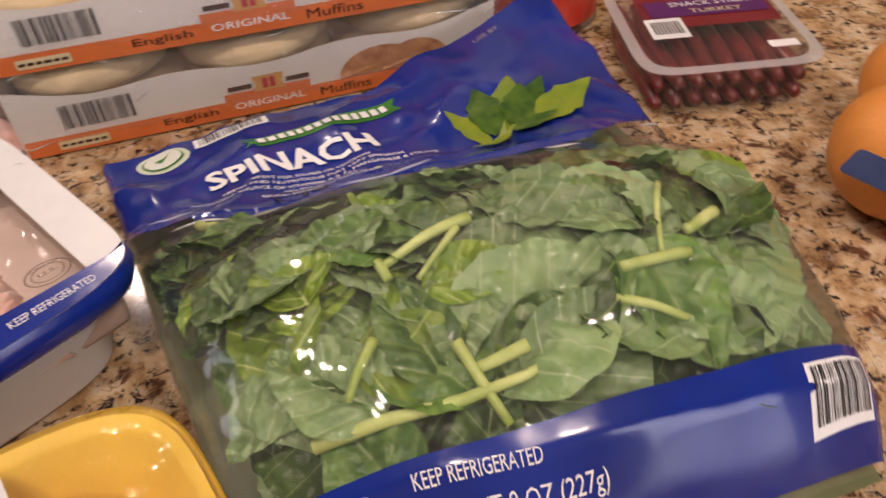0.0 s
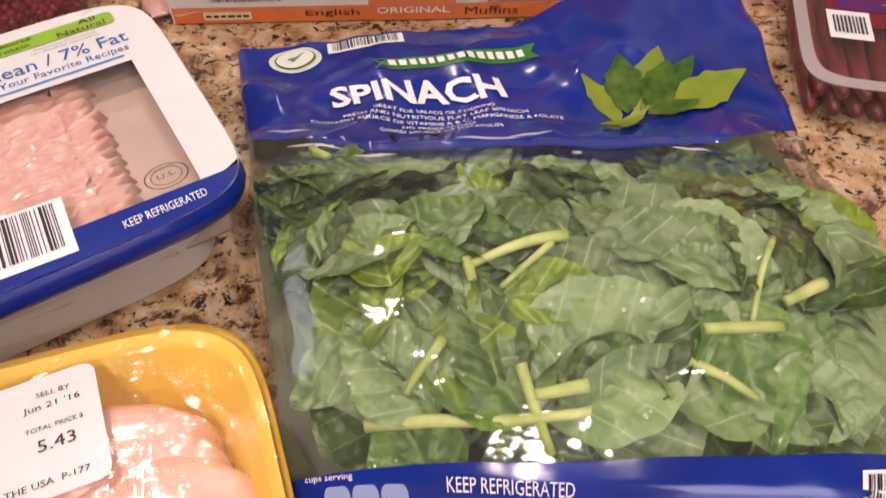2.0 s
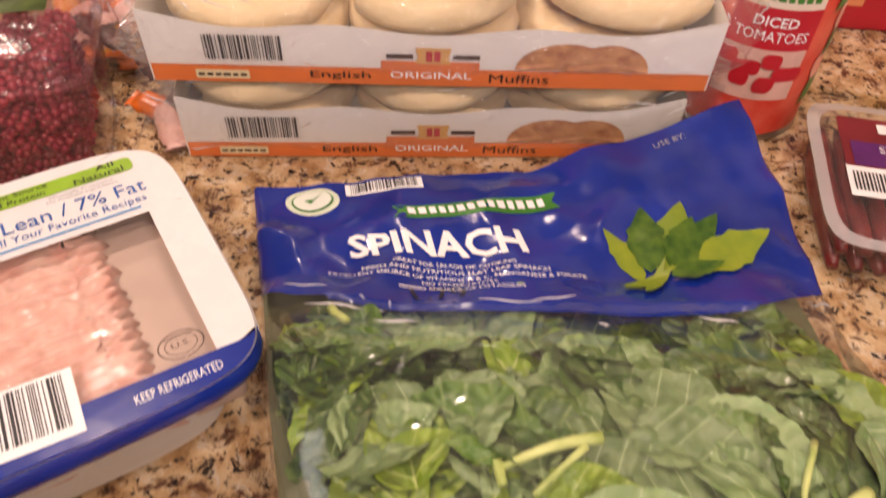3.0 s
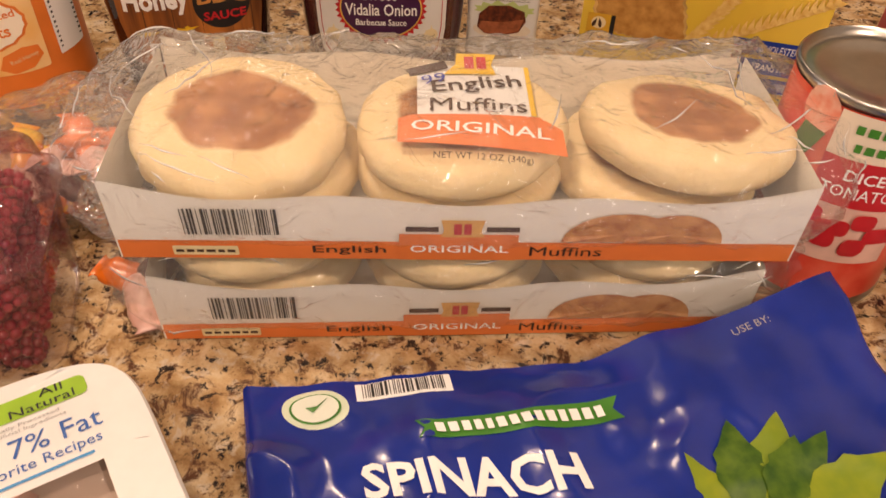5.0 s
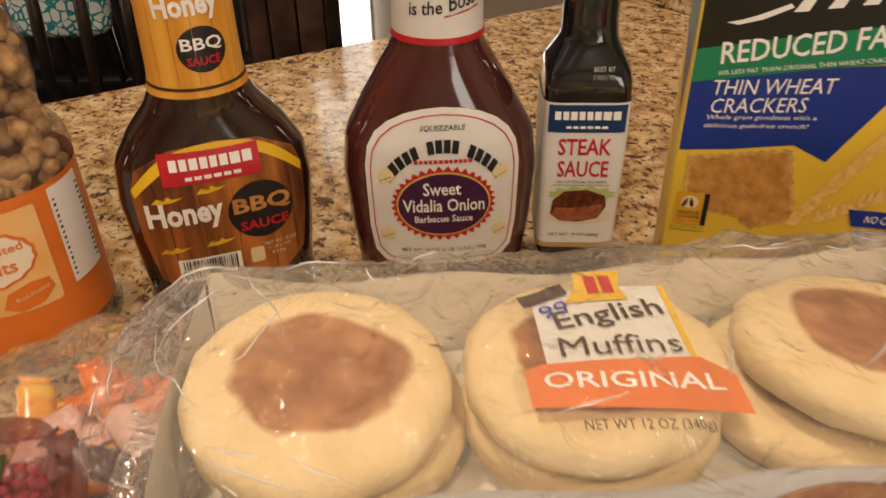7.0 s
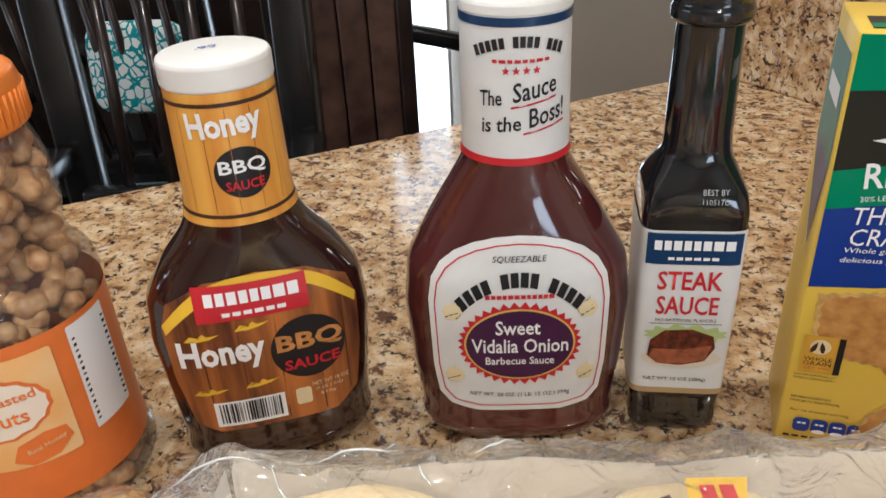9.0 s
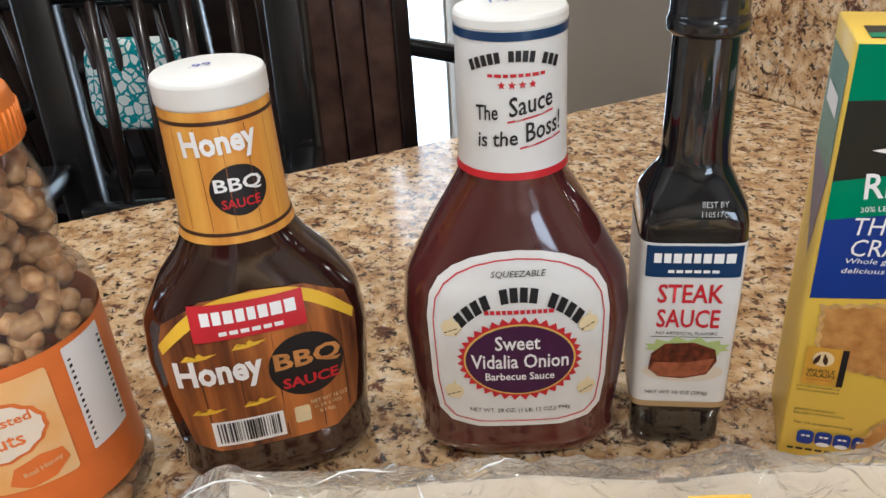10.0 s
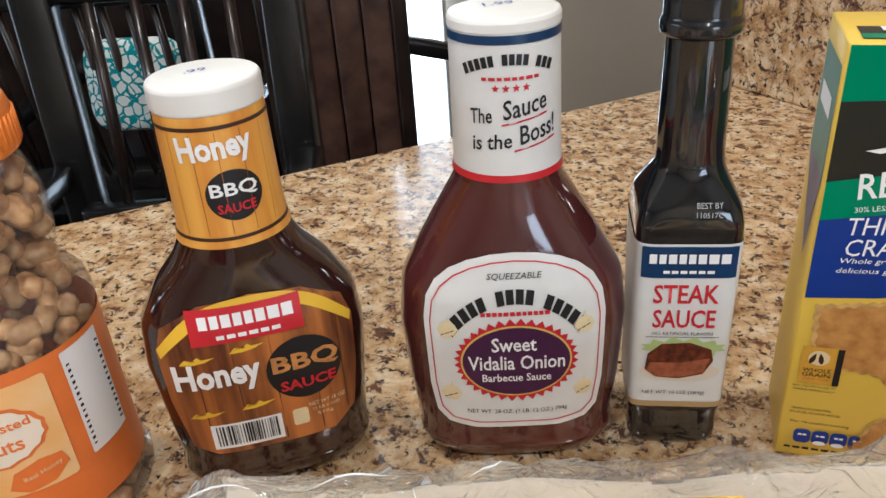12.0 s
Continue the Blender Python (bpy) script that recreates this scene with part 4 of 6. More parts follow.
    for k in range(4):
        patch("nutrition_mark", outline(0.0082, 0.0092, 0.0025, 4, 0.0118 + 0.0088 * k, 0.0148), f2, BL, b, rings=2)
        bars(f3, 0.0118 + 0.0088 * k, 0.0160, 0.0042, 0.0012, WHITE_INK, b, 2, seed=k)
        if k in (1, 2):
            patch("nutrition_value", oval(0.0032, 0.0014, 16, 0.0118 + 0.0088 * k, 0.0112), f3, WHITE_INK, b, rings=1)
    write("SERVING SUGGESTION", f2, 0.0135, 0.0330, 0.019, 0.0014, BLACK_INK, b)
    write("ENLARGED TO SHOW TEXTURE", f2, 0.0160, 0.0305, 0.024, 0.0014, BLACK_INK, b)
    bars(f2, 0.0170, 0.0065, 0.026, 0.0014, BLACK_INK, b, 6, seed=3)
    for k, (q, w) in enumerate((("NO CHOLESTEROL", 0.040), ("TRANS FAT", 0.026), ("HIGH IN FIBER", 0.034))):
        v = 0.065 - 0.0135 * k
        patch("claim_panel", [(0.106 + 0.005 * k, v - 0.0055), (0.157, v - 0.0055), (0.157, v + 0.0055), (0.102 + 0.005 * k, v + 0.0055)], f3, BL, b, rings=2)
        write(q, f4, 0.132, v, w, 0.0052, WHITE_INK, b, slant=0.15)
    # top and side prints
    tp = lambda k: (lambda u, v: Vector((u, v, H + 0.0003 + 0.0003 * k)))
    patch("top_panel", rect(0.006, 0.005, 0.157, 0.026), tp(0), K, b)
    patch("top_green", rect(0.006, 0.005, 0.157, 0.0125), tp(1), G, b)
    bars(tp(2), 0.035, 0.020, 0.04, 0.007, WHITE_INK, b, 1)
    write("REDUCED FAT", tp(2), 0.045, 0.0088, 0.05, 0.0045, WHITE_INK, b)
    sd = lambda k: (lambda u, v: Vector((-0.0003 - 0.0003 * k, D - u, v)))
    patch("side_green", rect(0.004, 0.160, 0.050, 0.212), sd(0), mat("side_green", (0.10, 0.22, 0.15), 0.4, vary=0.1), b)
    patch("side_violet", [(0.004, 0.160), (0.050, 0.160), (0.034, 0.112)], sd(0), mat("side_violet", (0.16, 0.14, 0.24), 0.4, vary=0.1), b)
    bars(sd(1), 0.027, 0.190, 0.030, 0.010, WHITE_INK, b, 1)
    return b


cracker_box(pose(0.2060, 0.7090, 0, 0, 0, -20))

# ---- peanut jar ----
PEANUT = mat("honey_roasted_peanut", (0.66, 0.43, 0.21), 0.42, vary=0.6, scale=130, second=(0.30, 0.14, 0.05), bump=0.4, bump_scale=500, coat=0.2, per_object=0.3)


def peanut_mesh(seed):
    rnd = random.Random(seed)
    k = rnd.uniform(0.0, 0.25)
    rows = [(-0.0085, 0.0015, 0.0015, 2), (-0.007, 0.0042, 0.0040, 2), (-0.004, 0.0056, 0.0054, 2), (0, 0.0056 - 0.004 * k, 0.0054 - 0.004 * k, 2), (0.004, 0.0058, 0.0056, 2), (0.007, 0.0044, 0.0042, 2), (0.0085, 0.0016, 0.0016, 2)]
    return mesh_of(Body(rows, 9, 0).bm(9), PEANUT)


jar = thing("peanut_jar", pose(-0.188, 0.728, 0, 0, 0, 0), "clear jar of honey roasted peanuts with orange lid and label", "jar")
jb = Body([(0, 0.040, 0.040, 2), (0.003, 0.051, 0.051, 2), (0.008, 0.0540, 0.0540, 2), (0.016, 0.0540, 0.0540, 2), (0.021, 0.0500, 0.0500, 2), (0.113, 0.0490, 0.0490, 2), (0.118, 0.0505, 0.0505, 2), (0.128, 0.0490, 0.0490, 2), (0.136, 0.0420, 0.0420, 2), (0.144, 0.0400, 0.0400, 2), (0.160, 0.0430, 0.0430, 2), (0.176, 0.0430, 0.0430, 2), (0.188, 0.0400, 0.0400, 2), (0.197, 0.0365, 0.0365, 2), (0.206, 0.0355, 0.0355, 2)], 90, 1)
part("jar_wall", jb.bm(56), CLEAR_SHELL, jar, "clear ribbed plastic")
part("label", curved_band(jb, 0.0215, 0.1125, 0.0008), ORANGE_INK, jar, "orange wrap-round label")
lid = Body([(0.198, 0.0390, 0.0390, 2), (0.199, 0.0410, 0.0410, 2), (0.216, 0.0405, 0.0405, 2), (0.222, 0.0390, 0.0390, 2), (0.2245, 0.035, 0.035, 2)], 26, 1)
lidob = part("lid", lid.bm(56), mat("orange_lid_plastic", (0.85, 0.25, 0.03), 0.35, vary=0.1, scale=40), jar, "ribbed orange screw lid")
for k in range(60):
    p = lid.wrap(k * 6, 0.207, 0.0)
    part("rib", box_bm(0.0012, 0.0012, 0.014, 0.0, (p.x, p.y, 0.2005)), MATS["orange_lid_plastic"], lidob)
jl = lambda off, a0: (lambda u, v: jb.wrap(a0 + math.degrees(u / 0.0510), v + 0.0125, off))
patch("label_panel", outline(0.070, 0.060, 0.002, 3, 0.0, 0.0635), jl(0.0014, 8), mat("pale_orange_ink", (0.85, 0.46, 0.14), 0.4, vary=0.25, scale=30, second=(0.86, 0.60, 0.30)), jar, rings=9)
patch("cloud_rim", oval(0.0300, 0.0175, 36, 0.0, 0.068, 0.03), jl(0.0018, 6), ORANGE_INK, jar, rings=6)
patch("cloud", oval(0.0280, 0.0158, 36, 0.0, 0.068, 0.03), jl(0.0022, 6), mat("cream_cloud", (0.84, 0.76, 0.62), 0.4), jar, rings=6)
write("Honey Roasted", jl(0.0026, 6), 0.001, 0.0725, 0.047, 0.0065, ORANGE_INK, jar, turn=3, bold=0.015)
write("Peanuts", jl(0.0026, 6), 0.003, 0.0630, 0.032, 0.0078, ORANGE_INK, jar, turn=3, bold=0.015)
patch("peanut_picture", [(0.006, 0.038), (0.010, 0.047), (0.022, 0.051), (0.032, 0.050), (0.034, 0.043), (0.026, 0.036), (0.014, 0.034)], jl(0.0018, 6), ORANGE_INK, jar, rings=3)
write("Real Honey", jl(0.0022, 6), 0.022, 0.0435, 0.018, 0.0035, CREAM_INK, jar, turn=12)
patch("side_panel", outline(0.026, 0.060, 0.001, 2, 0.0, 0.067), jl(0.0014, 72), WHITE_INK, jar)
for k in range(15):
    bars(jl(0.0018, 72), 0.0, 0.042 + 0.0034 * k, 0.023, (0.0011, 0.0017)[k % 2], BLACK_INK, jar, 1)
nuts = [peanut_mesh(s) for s in (1, 2, 3, 4)]
rnd = random.Random(5)
spots = []
for k in range(330):
    z = rnd.uniform(0.008, 0.186)
    if 0.026 < z < 0.108 and k % 4:
        z = rnd.choice((rnd.uniform(0.007, 0.024), rnd.uniform(0.110, 0.186), rnd.uniform(0.110, 0.186)))
    r = jb.at(z)[0] - 0.0085 - rnd.random() ** 2 * 0.012
    spots.append((rnd.uniform(0, 360), z, r))
for k, (a, z, r) in enumerate(spots[:295]):
    ob = new("peanut", nuts[k % 4])
    ob.parent = jar
    ob.matrix_local = pose(r * math.sin(radians(a)), -r * math.cos(radians(a)), z, rnd.uniform(0, 180), rnd.uniform(0, 180), rnd.uniform(0, 180))


# ---- English muffins ----
MUFFIN = bpy.data.materials.new("muffin_crust")
MUFFIN.use_nodes = True
nt = MUFFIN.node_tree
pb = nt.nodes["Principled BSDF"]
pb.inputs["Roughness"].default_value, pb.inputs["Subsurface Weight"].default_value = 0.8, 0.05
pb.inputs["Subsurface Radius"].default_value = (0.004, 0.002, 0.001)
tc = nt.nodes.new("ShaderNodeTexCoord")
n1, n2, r1, r2, mxx, sep, ln, mth = (nt.nodes.new(k) for k in ("ShaderNodeTexNoise", "ShaderNodeTexNoise", "ShaderNodeValToRGB", "ShaderNodeValToRGB", "ShaderNodeMix", "ShaderNodeSeparateXYZ", "ShaderNodeVectorMath", "ShaderNodeMath"))
n1.inputs["Scale"].default_value, n1.inputs["Detail"].default_value = 60, 7
n2.inputs["Scale"].default_value, n2.inputs["Detail"].default_value = 38, 5
flat = nt.nodes.new("ShaderNodeVectorMath")
flat.operation, flat.inputs[1].default_value = "MULTIPLY", (1, 1, 0)
ln.operation = "LENGTH"
for n in (n1, n2, flat):
    nt.links.new(tc.outputs["Object"], n.inputs[0])
nt.links.new(flat.outputs[0], ln.inputs[0])
mth.operation = "MULTIPLY_ADD"
mth.inputs[1].default_value = 0.018
nt.links.new(n2.outputs["Fac"], mth.inputs[0])
nt.links.new(ln.outputs["Value"], mth.inputs[2])
r2.color_ramp.elements[0].position, r2.color_ramp.elements[1].position = 0.0390, 0.0430
r2.color_ramp.elements[0].color, r2.color_ramp.elements[1].color = (1, 1, 1, 1), (0, 0, 0, 1)
nt.links.new(mth.outputs[0], r2.inputs["Fac"])
r1.color_ramp.elements[0].position, r1.color_ramp.elements[1].position = 0.35, 0.65
r1.color_ramp.elements[0].color, r1.color_ramp.elements[1].color = (0.27, 0.10, 0.035, 1), (0.47, 0.22, 0.09, 1)
nt.links.new(n1.outputs["Fac"], r1.inputs["Fac"])
pale = nt.nodes.new("ShaderNodeValToRGB")
pale.color_ramp.elements[0].color, pale.color_ramp.elements[1].color = (0.70, 0.51, 0.26, 1), (0.82, 0.68, 0.43, 1)
nt.links.new(n1.outputs["Fac"], pale.inputs["Fac"])
mxx.data_type = "RGBA"
nt.links.new(r2.outputs["Color"], mxx.inputs["Factor"])
nt.links.new(pale.outputs["Color"], mxx.inputs["A"])
nt.links.new(r1.outputs["Color"], mxx.inputs["B"])
nt.links.new(mxx.outputs["Result"], pb.inputs["Base Color"])
bp, n3 = nt.nodes.new("ShaderNodeBump"), nt.nodes.new("ShaderNodeTexNoise")
n3.inputs["Scale"].default_value, n3.inputs["Detail"].default_value = 300, 4
bp.inputs["Strength"].default_value, bp.inputs["Distance"].default_value = 0.55, 0.0015
nt.links.new(tc.outputs["Object"], n3.inputs["Vector"])
nt.links.new(n3.outputs["Fac"], bp.inputs["Height"])
nt.links.new(bp.outputs["Normal"], pb.inputs["Normal"])


def muffin_mesh(seed):
    bm = bmesh.new()
    rows = [(r * 1.085, z * 0.96) for r, z in [(0.001, 0.0), (0.030, 0.0), (0.040, 0.0012), (0.0455, 0.005), (0.0478, 0.010), (0.0482, 0.0150), (0.0472, 0.0190), (0.0448, 0.0222), (0.0410, 0.0238), (0.0350, 0.0244), (0.0280, 0.0243), (0.0200, 0.0238), (0.0100, 0.0236), (0.0010, 0.0236)]]
    seg, rings = 72, []
    for r, z in rows:
        ring = []
        for k in range(seg):
            a = 2 * math.pi * k / seg
            w = 1 + 0.05 * nz(math.cos(a) * 1.3, math.sin(a) * 1.3, seed * 3.1) + 0.032 * nz(math.cos(a) * 4, math.sin(a) * 4, seed + z * 260) + 0.004 * nz(math.cos(a) * 12, math.sin(a) * 12, seed + z * 300)
            dz = (0.0020 * nz(r * math.cos(a) * 40, r * math.sin(a) * 40, seed * 7.7) + 0.0003 * nz(r * math.cos(a) * 130, r * math.sin(a) * 130, seed)) if z > 0.0145 else 0
            ring.append(bm.verts.new((r * w * math.cos(a), r * w * math.sin(a), z + dz)))
        rings.append(ring)
    for p, q in zip(rings, rings[1:]):
        for k in range(seg):
            bm.faces.new((p[k], p[(k + 1) % seg], q[(k + 1) % seg], q[k]))
    bm.faces.new(rings[0][::-1])
    bm.faces.new(rings[-1])
    return mesh_of(bm, MUFFIN)


MUFFINS = [muffin_mesh(k) for k in range(4)]
CARD = mat("white_card", (0.78, 0.76, 0.73), 0.5, vary=0.06, scale=30)
CARD_IN = mat("card_inside", (0.78, 0.72, 0.62), 0.6, vary=0.08, scale=30)
ORANGE_CARD = mat("orange_card_print", (0.78, 0.20, 0.05), 0.4, vary=0.12, scale=40)


def muffin_pack(m, label, top):
    """Card tray with six muffins, wrapped in clear film. Origin: middle of the tray's front bottom edge."""
    pk = thing("muffin_pack", m, label, "muffins", "muffin packs")
    W, D = 0.316 if top else 0.306, 0.114
    h0 = 0.043

    def lip(u):
        # the front lip is high at both ends and dips between
        x = abs(u) / (W / 2)
        return h0 - 0.006 + 0.008 * x ** 3 - 0.0025 * math.cos(x * 9)
    part("tray_floor", box_bm(W - 0.006, D - 0.004, 0.0012, 0.0003, (0, D / 2, 0.001)), CARD_IN, pk)

    def side(y, flip):
        bm = bmesh.new()
        n = 40
        for y1 in (y, y + 0.0014):
            vs = [(bm.verts.new((-W / 2 + W * k / n, y1, 0.0005)), bm.verts.new((-W / 2 + W * k / n, y1 + flip * 0.002, lip(-W / 2 + W * k / n)))) for k in range(n + 1)]
            for (a, b), (c, d) in zip(vs, vs[1:]):
                bm.faces.new((a, c, d, b))
        return bm
    part("tray_front", side(0.0, -1), CARD, pk, "white and orange printed card front")
    bm = side(D, 1)
    for v in bm.verts:
        if v.co.z > 0.01:
            v.co.z += 0.003
            v.co.y += 0.004
    part("tray_back", bm, CARD_IN, pk)
    for sx in (-1, 1):
        bm = grid_bm(8, 10, lambda u, v, s=sx: Vector((s * (W / 2 + 0.004 * math.sin(math.pi * u)), D * u, 0.0005 + v * (lip(W / 2) - 0.004 * math.sin(math.pi * u)))))
        part("tray_end", bm, CARD, pk)

    def fr(k):
        def f(u, v):
            return Vector((u, -0.0004 - 0.0004 * k - 0.002 * max(0, v) / 0.04, v))
        return f
    f0, f1, f2, f3 = fr(0), fr(1), fr(2), fr(3)
    patch("orange_stripe", rect(-W / 2 + 0.001, 0.0006, W / 2 - 0.001, 0.0125), f0, ORANGE_CARD, pk, rings=4)
    patch("orange_block", rect(-0.029, 0.0006, 0.026, 0.0180), f1, ORANGE_CARD, pk)
    write("English", f1, -0.052, 0.0068, 0.034, 0.0062, BROWN_INK, pk, bold=0.006)
    write("Muffins", f1, 0.049, 0.0068, 0.034, 0.0062, BROWN_INK, pk, bold=0.006)
    write("ORIGINAL", f2, -0.001, 0.0085, 0.046, 0.0048, WHITE_INK, pk, bold=0.01)
    patch("maker_shield", [(-0.010, 0.0165), (0.010, 0.0165), (0.0085, 0.021), (0.010, 0.0275), (-0.010, 0.0275), (-0.0085, 0.021)], f2, mat("shield_gold", (0.72, 0.40, 0.12), 0.4, vary=0.2), pk, rings=2)
    bars(f3, 0.0, 0.0220, 0.008, 0.007, RED_INK, pk, 2, seed=2)
    for sx in (-1, 1):
        bars(f1, sx * 0.0185, 0.0212, 0.015, 0.0032, BROWN_INK, pk, 1)
    BREAD = mat("muffin_picture", (0.60, 0.30, 0.12), 0.5, vary=0.5, scale=140, second=(0.38, 0.14, 0.05))
    for cx, w in ((0.074, 0.028), (0.098, 0.023)):
        patch("muffin_picture", [(cx - w, 0.0135)] + [(cx + w * math.cos(a), 0.0135 + 0.0185 * math.sin(a)) for a in [math.pi * (12 - k) / 12 for k in range(13)]] + [(cx + w, 0.0135)], f1 if cx < 0.08 else f2, BREAD, pk, rings=4)
    barcode(f1, -0.104, 0.0245, 0.050, 0.0205, pk, seed=21, plate=False)
    patch("nutrition_strip", outline(0.030, 0.0062, 0.0008, 2, -0.118, 0.0062), f1, CREAM_INK, pk, rings=2)
    bars(f2, -0.118, 0.0062, 0.027, 0.0018, BROWN_INK, pk, 6, seed=9)
    # muffins: three stacks of two
    rnd = random.Random(8 if top else 9)
    for k in range(3):
        for lv in range(2):
            ob = new("muffin", MUFFINS[(k + lv * 2 + (0 if top else 1)) % 4])
            ob.parent = pk
            tilt = (4, -1, 7)[k] if lv else 0
            slide = (-0.002, 0.001, 0.008)[k] if lv else (0.004, 0.0, -0.004)[k]
            ob.matrix_local = pose(-0.1050 + 0.1050 * k + slide, 0.056 + (0.003 if not lv else 0.0), 0.0018 + 0.0210 * lv + (0.002 if tilt else 0), 3 * lv, tilt, rnd.uniform(0, 360))
    if top:
        # printed label on the film, over the middle muffin
        def on_top(u, v):
            return Vector((u + 0.006, 0.047 + v * 1.12, 0.0550 - 0.06 * max(0, -v - 0.012) + 0.04 * max(0, v) - 1.2 * u * u))
        lift = lambda k: (lambda u, v: on_top(u, v) + Vector((0, -0.0001 * k, 0.0004 * k)))
        patch("label", rect(-0.027, -0.004, 0.028, 0.034), lift(0), WHITE_PRINT, pk, "white paper label", rings=6)
        patch("label_edge", rect(0.0265, -0.004, 0.0290, 0.034), lift(1), YELLOW_INK, pk, rings=1)
        patch("orange_band", [(-0.036, -0.022), (0.040, -0.030), (0.040, -0.013), (0.030, -0.0045), (-0.030, -0.0035), (-0.036, -0.006)], lift(1), ORANGE_CARD, pk, rings=5)
        write("English", lift(2), 0.002, 0.0180, 0.044, 0.0120, BROWN_INK, pk, turn=7, bold=0.010)
        write("Muffins", lift(2), 0.002, 0.0030, 0.046, 0.0095, BROWN_INK, pk, turn=-1, bold=0.008)
        write("ORIGINAL", lift(2), 0.002, -0.0140, 0.064, 0.0072, WHITE_INK, pk, turn=-5, bold=0.01)
        write("NET WT 12 OZ (340g)", lift(1), 0.002, -0.0330, 0.044, 0.0055, BROWN_INK, pk, turn=-4)
        patch("maker_shield", [(-0.014, 0.026), (0.012, 0.026), (0.010, 0.034), (0.013, 0.043), (-0.007, 0.043), (-0.008, 0.034)], lift(2), YELLOW_INK, pk, rings=2)
        bars(lift(3), 0.002, 0.0350, 0.011, 0.010, RED_INK, pk, 2, seed=2)
        bars(lift(2), -0.022, 0.0310, 0.020, 0.0065, BROWN_INK, pk, 1, turn=18)
        write("99", lift(3), -0.019, 0.0225, 0.012, 0.007, PEN_INK, pk, turn=14)

    # loose film round the tray, gathered at both ends
    hz = 0.063 if top else 0.0545

    def film(u, v):
        s = -1 + 2 * v
        k = 1 - max(0, (abs(s) - 0.80) / 0.20) ** 1.6
        x = s * (W / 2 + 0.034)
        a = 2 * math.pi * u
        c, sn = math.cos(a), math.sin(a)
        p = 2 / 3.6
        y = D / 2 + (D / 2 + 0.006) * (0.45 + 0.55 * k) * math.copysign(abs(c) ** p, c)
        top_z = hz * (0.62 + 0.38 * k)
        z = 0.0008 + top_z * (0.5 + 0.5 * math.copysign(abs(sn) ** p, sn))
        ridge = 1 - abs(nz(x * 22 + 9, y * 22, z * 22 + (3 if top else 0))) * 3
        cr = 0.0035 * nz(x * 28, y * 30, z * 30 + (3 if top else 0)) + 0.0050 * max(0.0, ridge) ** 2 + 0.0022 * max(0.0, 1 - 4 * abs(nz(x * 55, y * 55 + 4, z * 55))) + (1 - k) * (0.005 * math.sin(a * 9 + x * 60) + 0.006 * nz(a * 3, x * 50))
        return Vector((x + cr * 0.3, y + cr * c * 0.6, max(0.0006, z + cr * max(0.0, sn))))
    part("film", grid_bm(150, 240, film, True), CLEAR_FILM, pk, "clear crinkled plastic wrapper")
    # whitened thin tubes along pinched folds, put in as the film's glints
    rnd = random.Random(31 if top else 32)
    for k in range(64 if top else 26):
        if k % 6 == 2:
            continue
        v0 = rnd.uniform(0.02, 0.20) if k % 3 == 0 else (rnd.uniform(0.80, 0.98) if k % 3 == 1 else rnd.uniform(0.2, 0.8))
        u0 = rnd.uniform(0.06, 0.44) if k % 4 else rnd.uniform(0.62, 0.92)
        du, dv, n = rnd.uniform(-0.07, 0.07), rnd.uniform(-0.09, 0.09), 9
        pts = []
        for i in range(n):
            q = film((u0 + du * i / (n - 1) + 0.0012 * math.sin(i * 0.9 + k)) % 1.0, min(0.99, max(0.01, v0 + dv * i / (n - 1))))
            out = Vector((0, q.y - D / 2, q.z - hz / 2)).normalized()
            pts.append(q + out * 0.0006)
        part("crease_glint", tube_bm(pts, [0.00012 + 0.0004 * math.sin(math.pi * i / (n - 1)) ** 2 for i in range(n)], 5), CREASE_GLINT, pk)
    return pk


muffin_pack(pose(0.100, 0.4825, 0.001, 0, 0, -2.2), "pack of English muffins in a printed card tray under clear film", False)
muffin_pack(pose(0.099, 0.4840, 0.0550, 0, 0, -3.6) @ Matrix.Diagonal((1.03, 1.02, 1.0, 1)), "upper pack of pale English muffins with browned tops in film", True)


# ---- spinach bag ----
LEFT = ((0.030, 0.140), (0.022, 0.225), (0.010, 0.300), (0.004, 0.352), (-0.008, 0.445))
RIGHT = ((0.256, 0.120), (0.268, 0.190), (0.279, 0.262), (0.284, 0.330), (0.272, 0.466))
VS = (0.0, 0.22, 0.47, 0.66, 1.0)


def bag_xy(u, v):
    lx, ly = (np.interp(v, VS, [p[k] for p in LEFT]) for k in (0, 1))
    rx, ry = (np.interp(v, VS, [p[k] for p in RIGHT]) for k in (0, 1))
    bow = 0.010 * math.sin(math.pi * u) * (v - 0.5) - 0.080 * u * (1 - u) * v
    return 0.051 + (lx + (rx - lx) * u - 0.049) * 1.04, ly + (ry - ly) * u + bow + 0.002


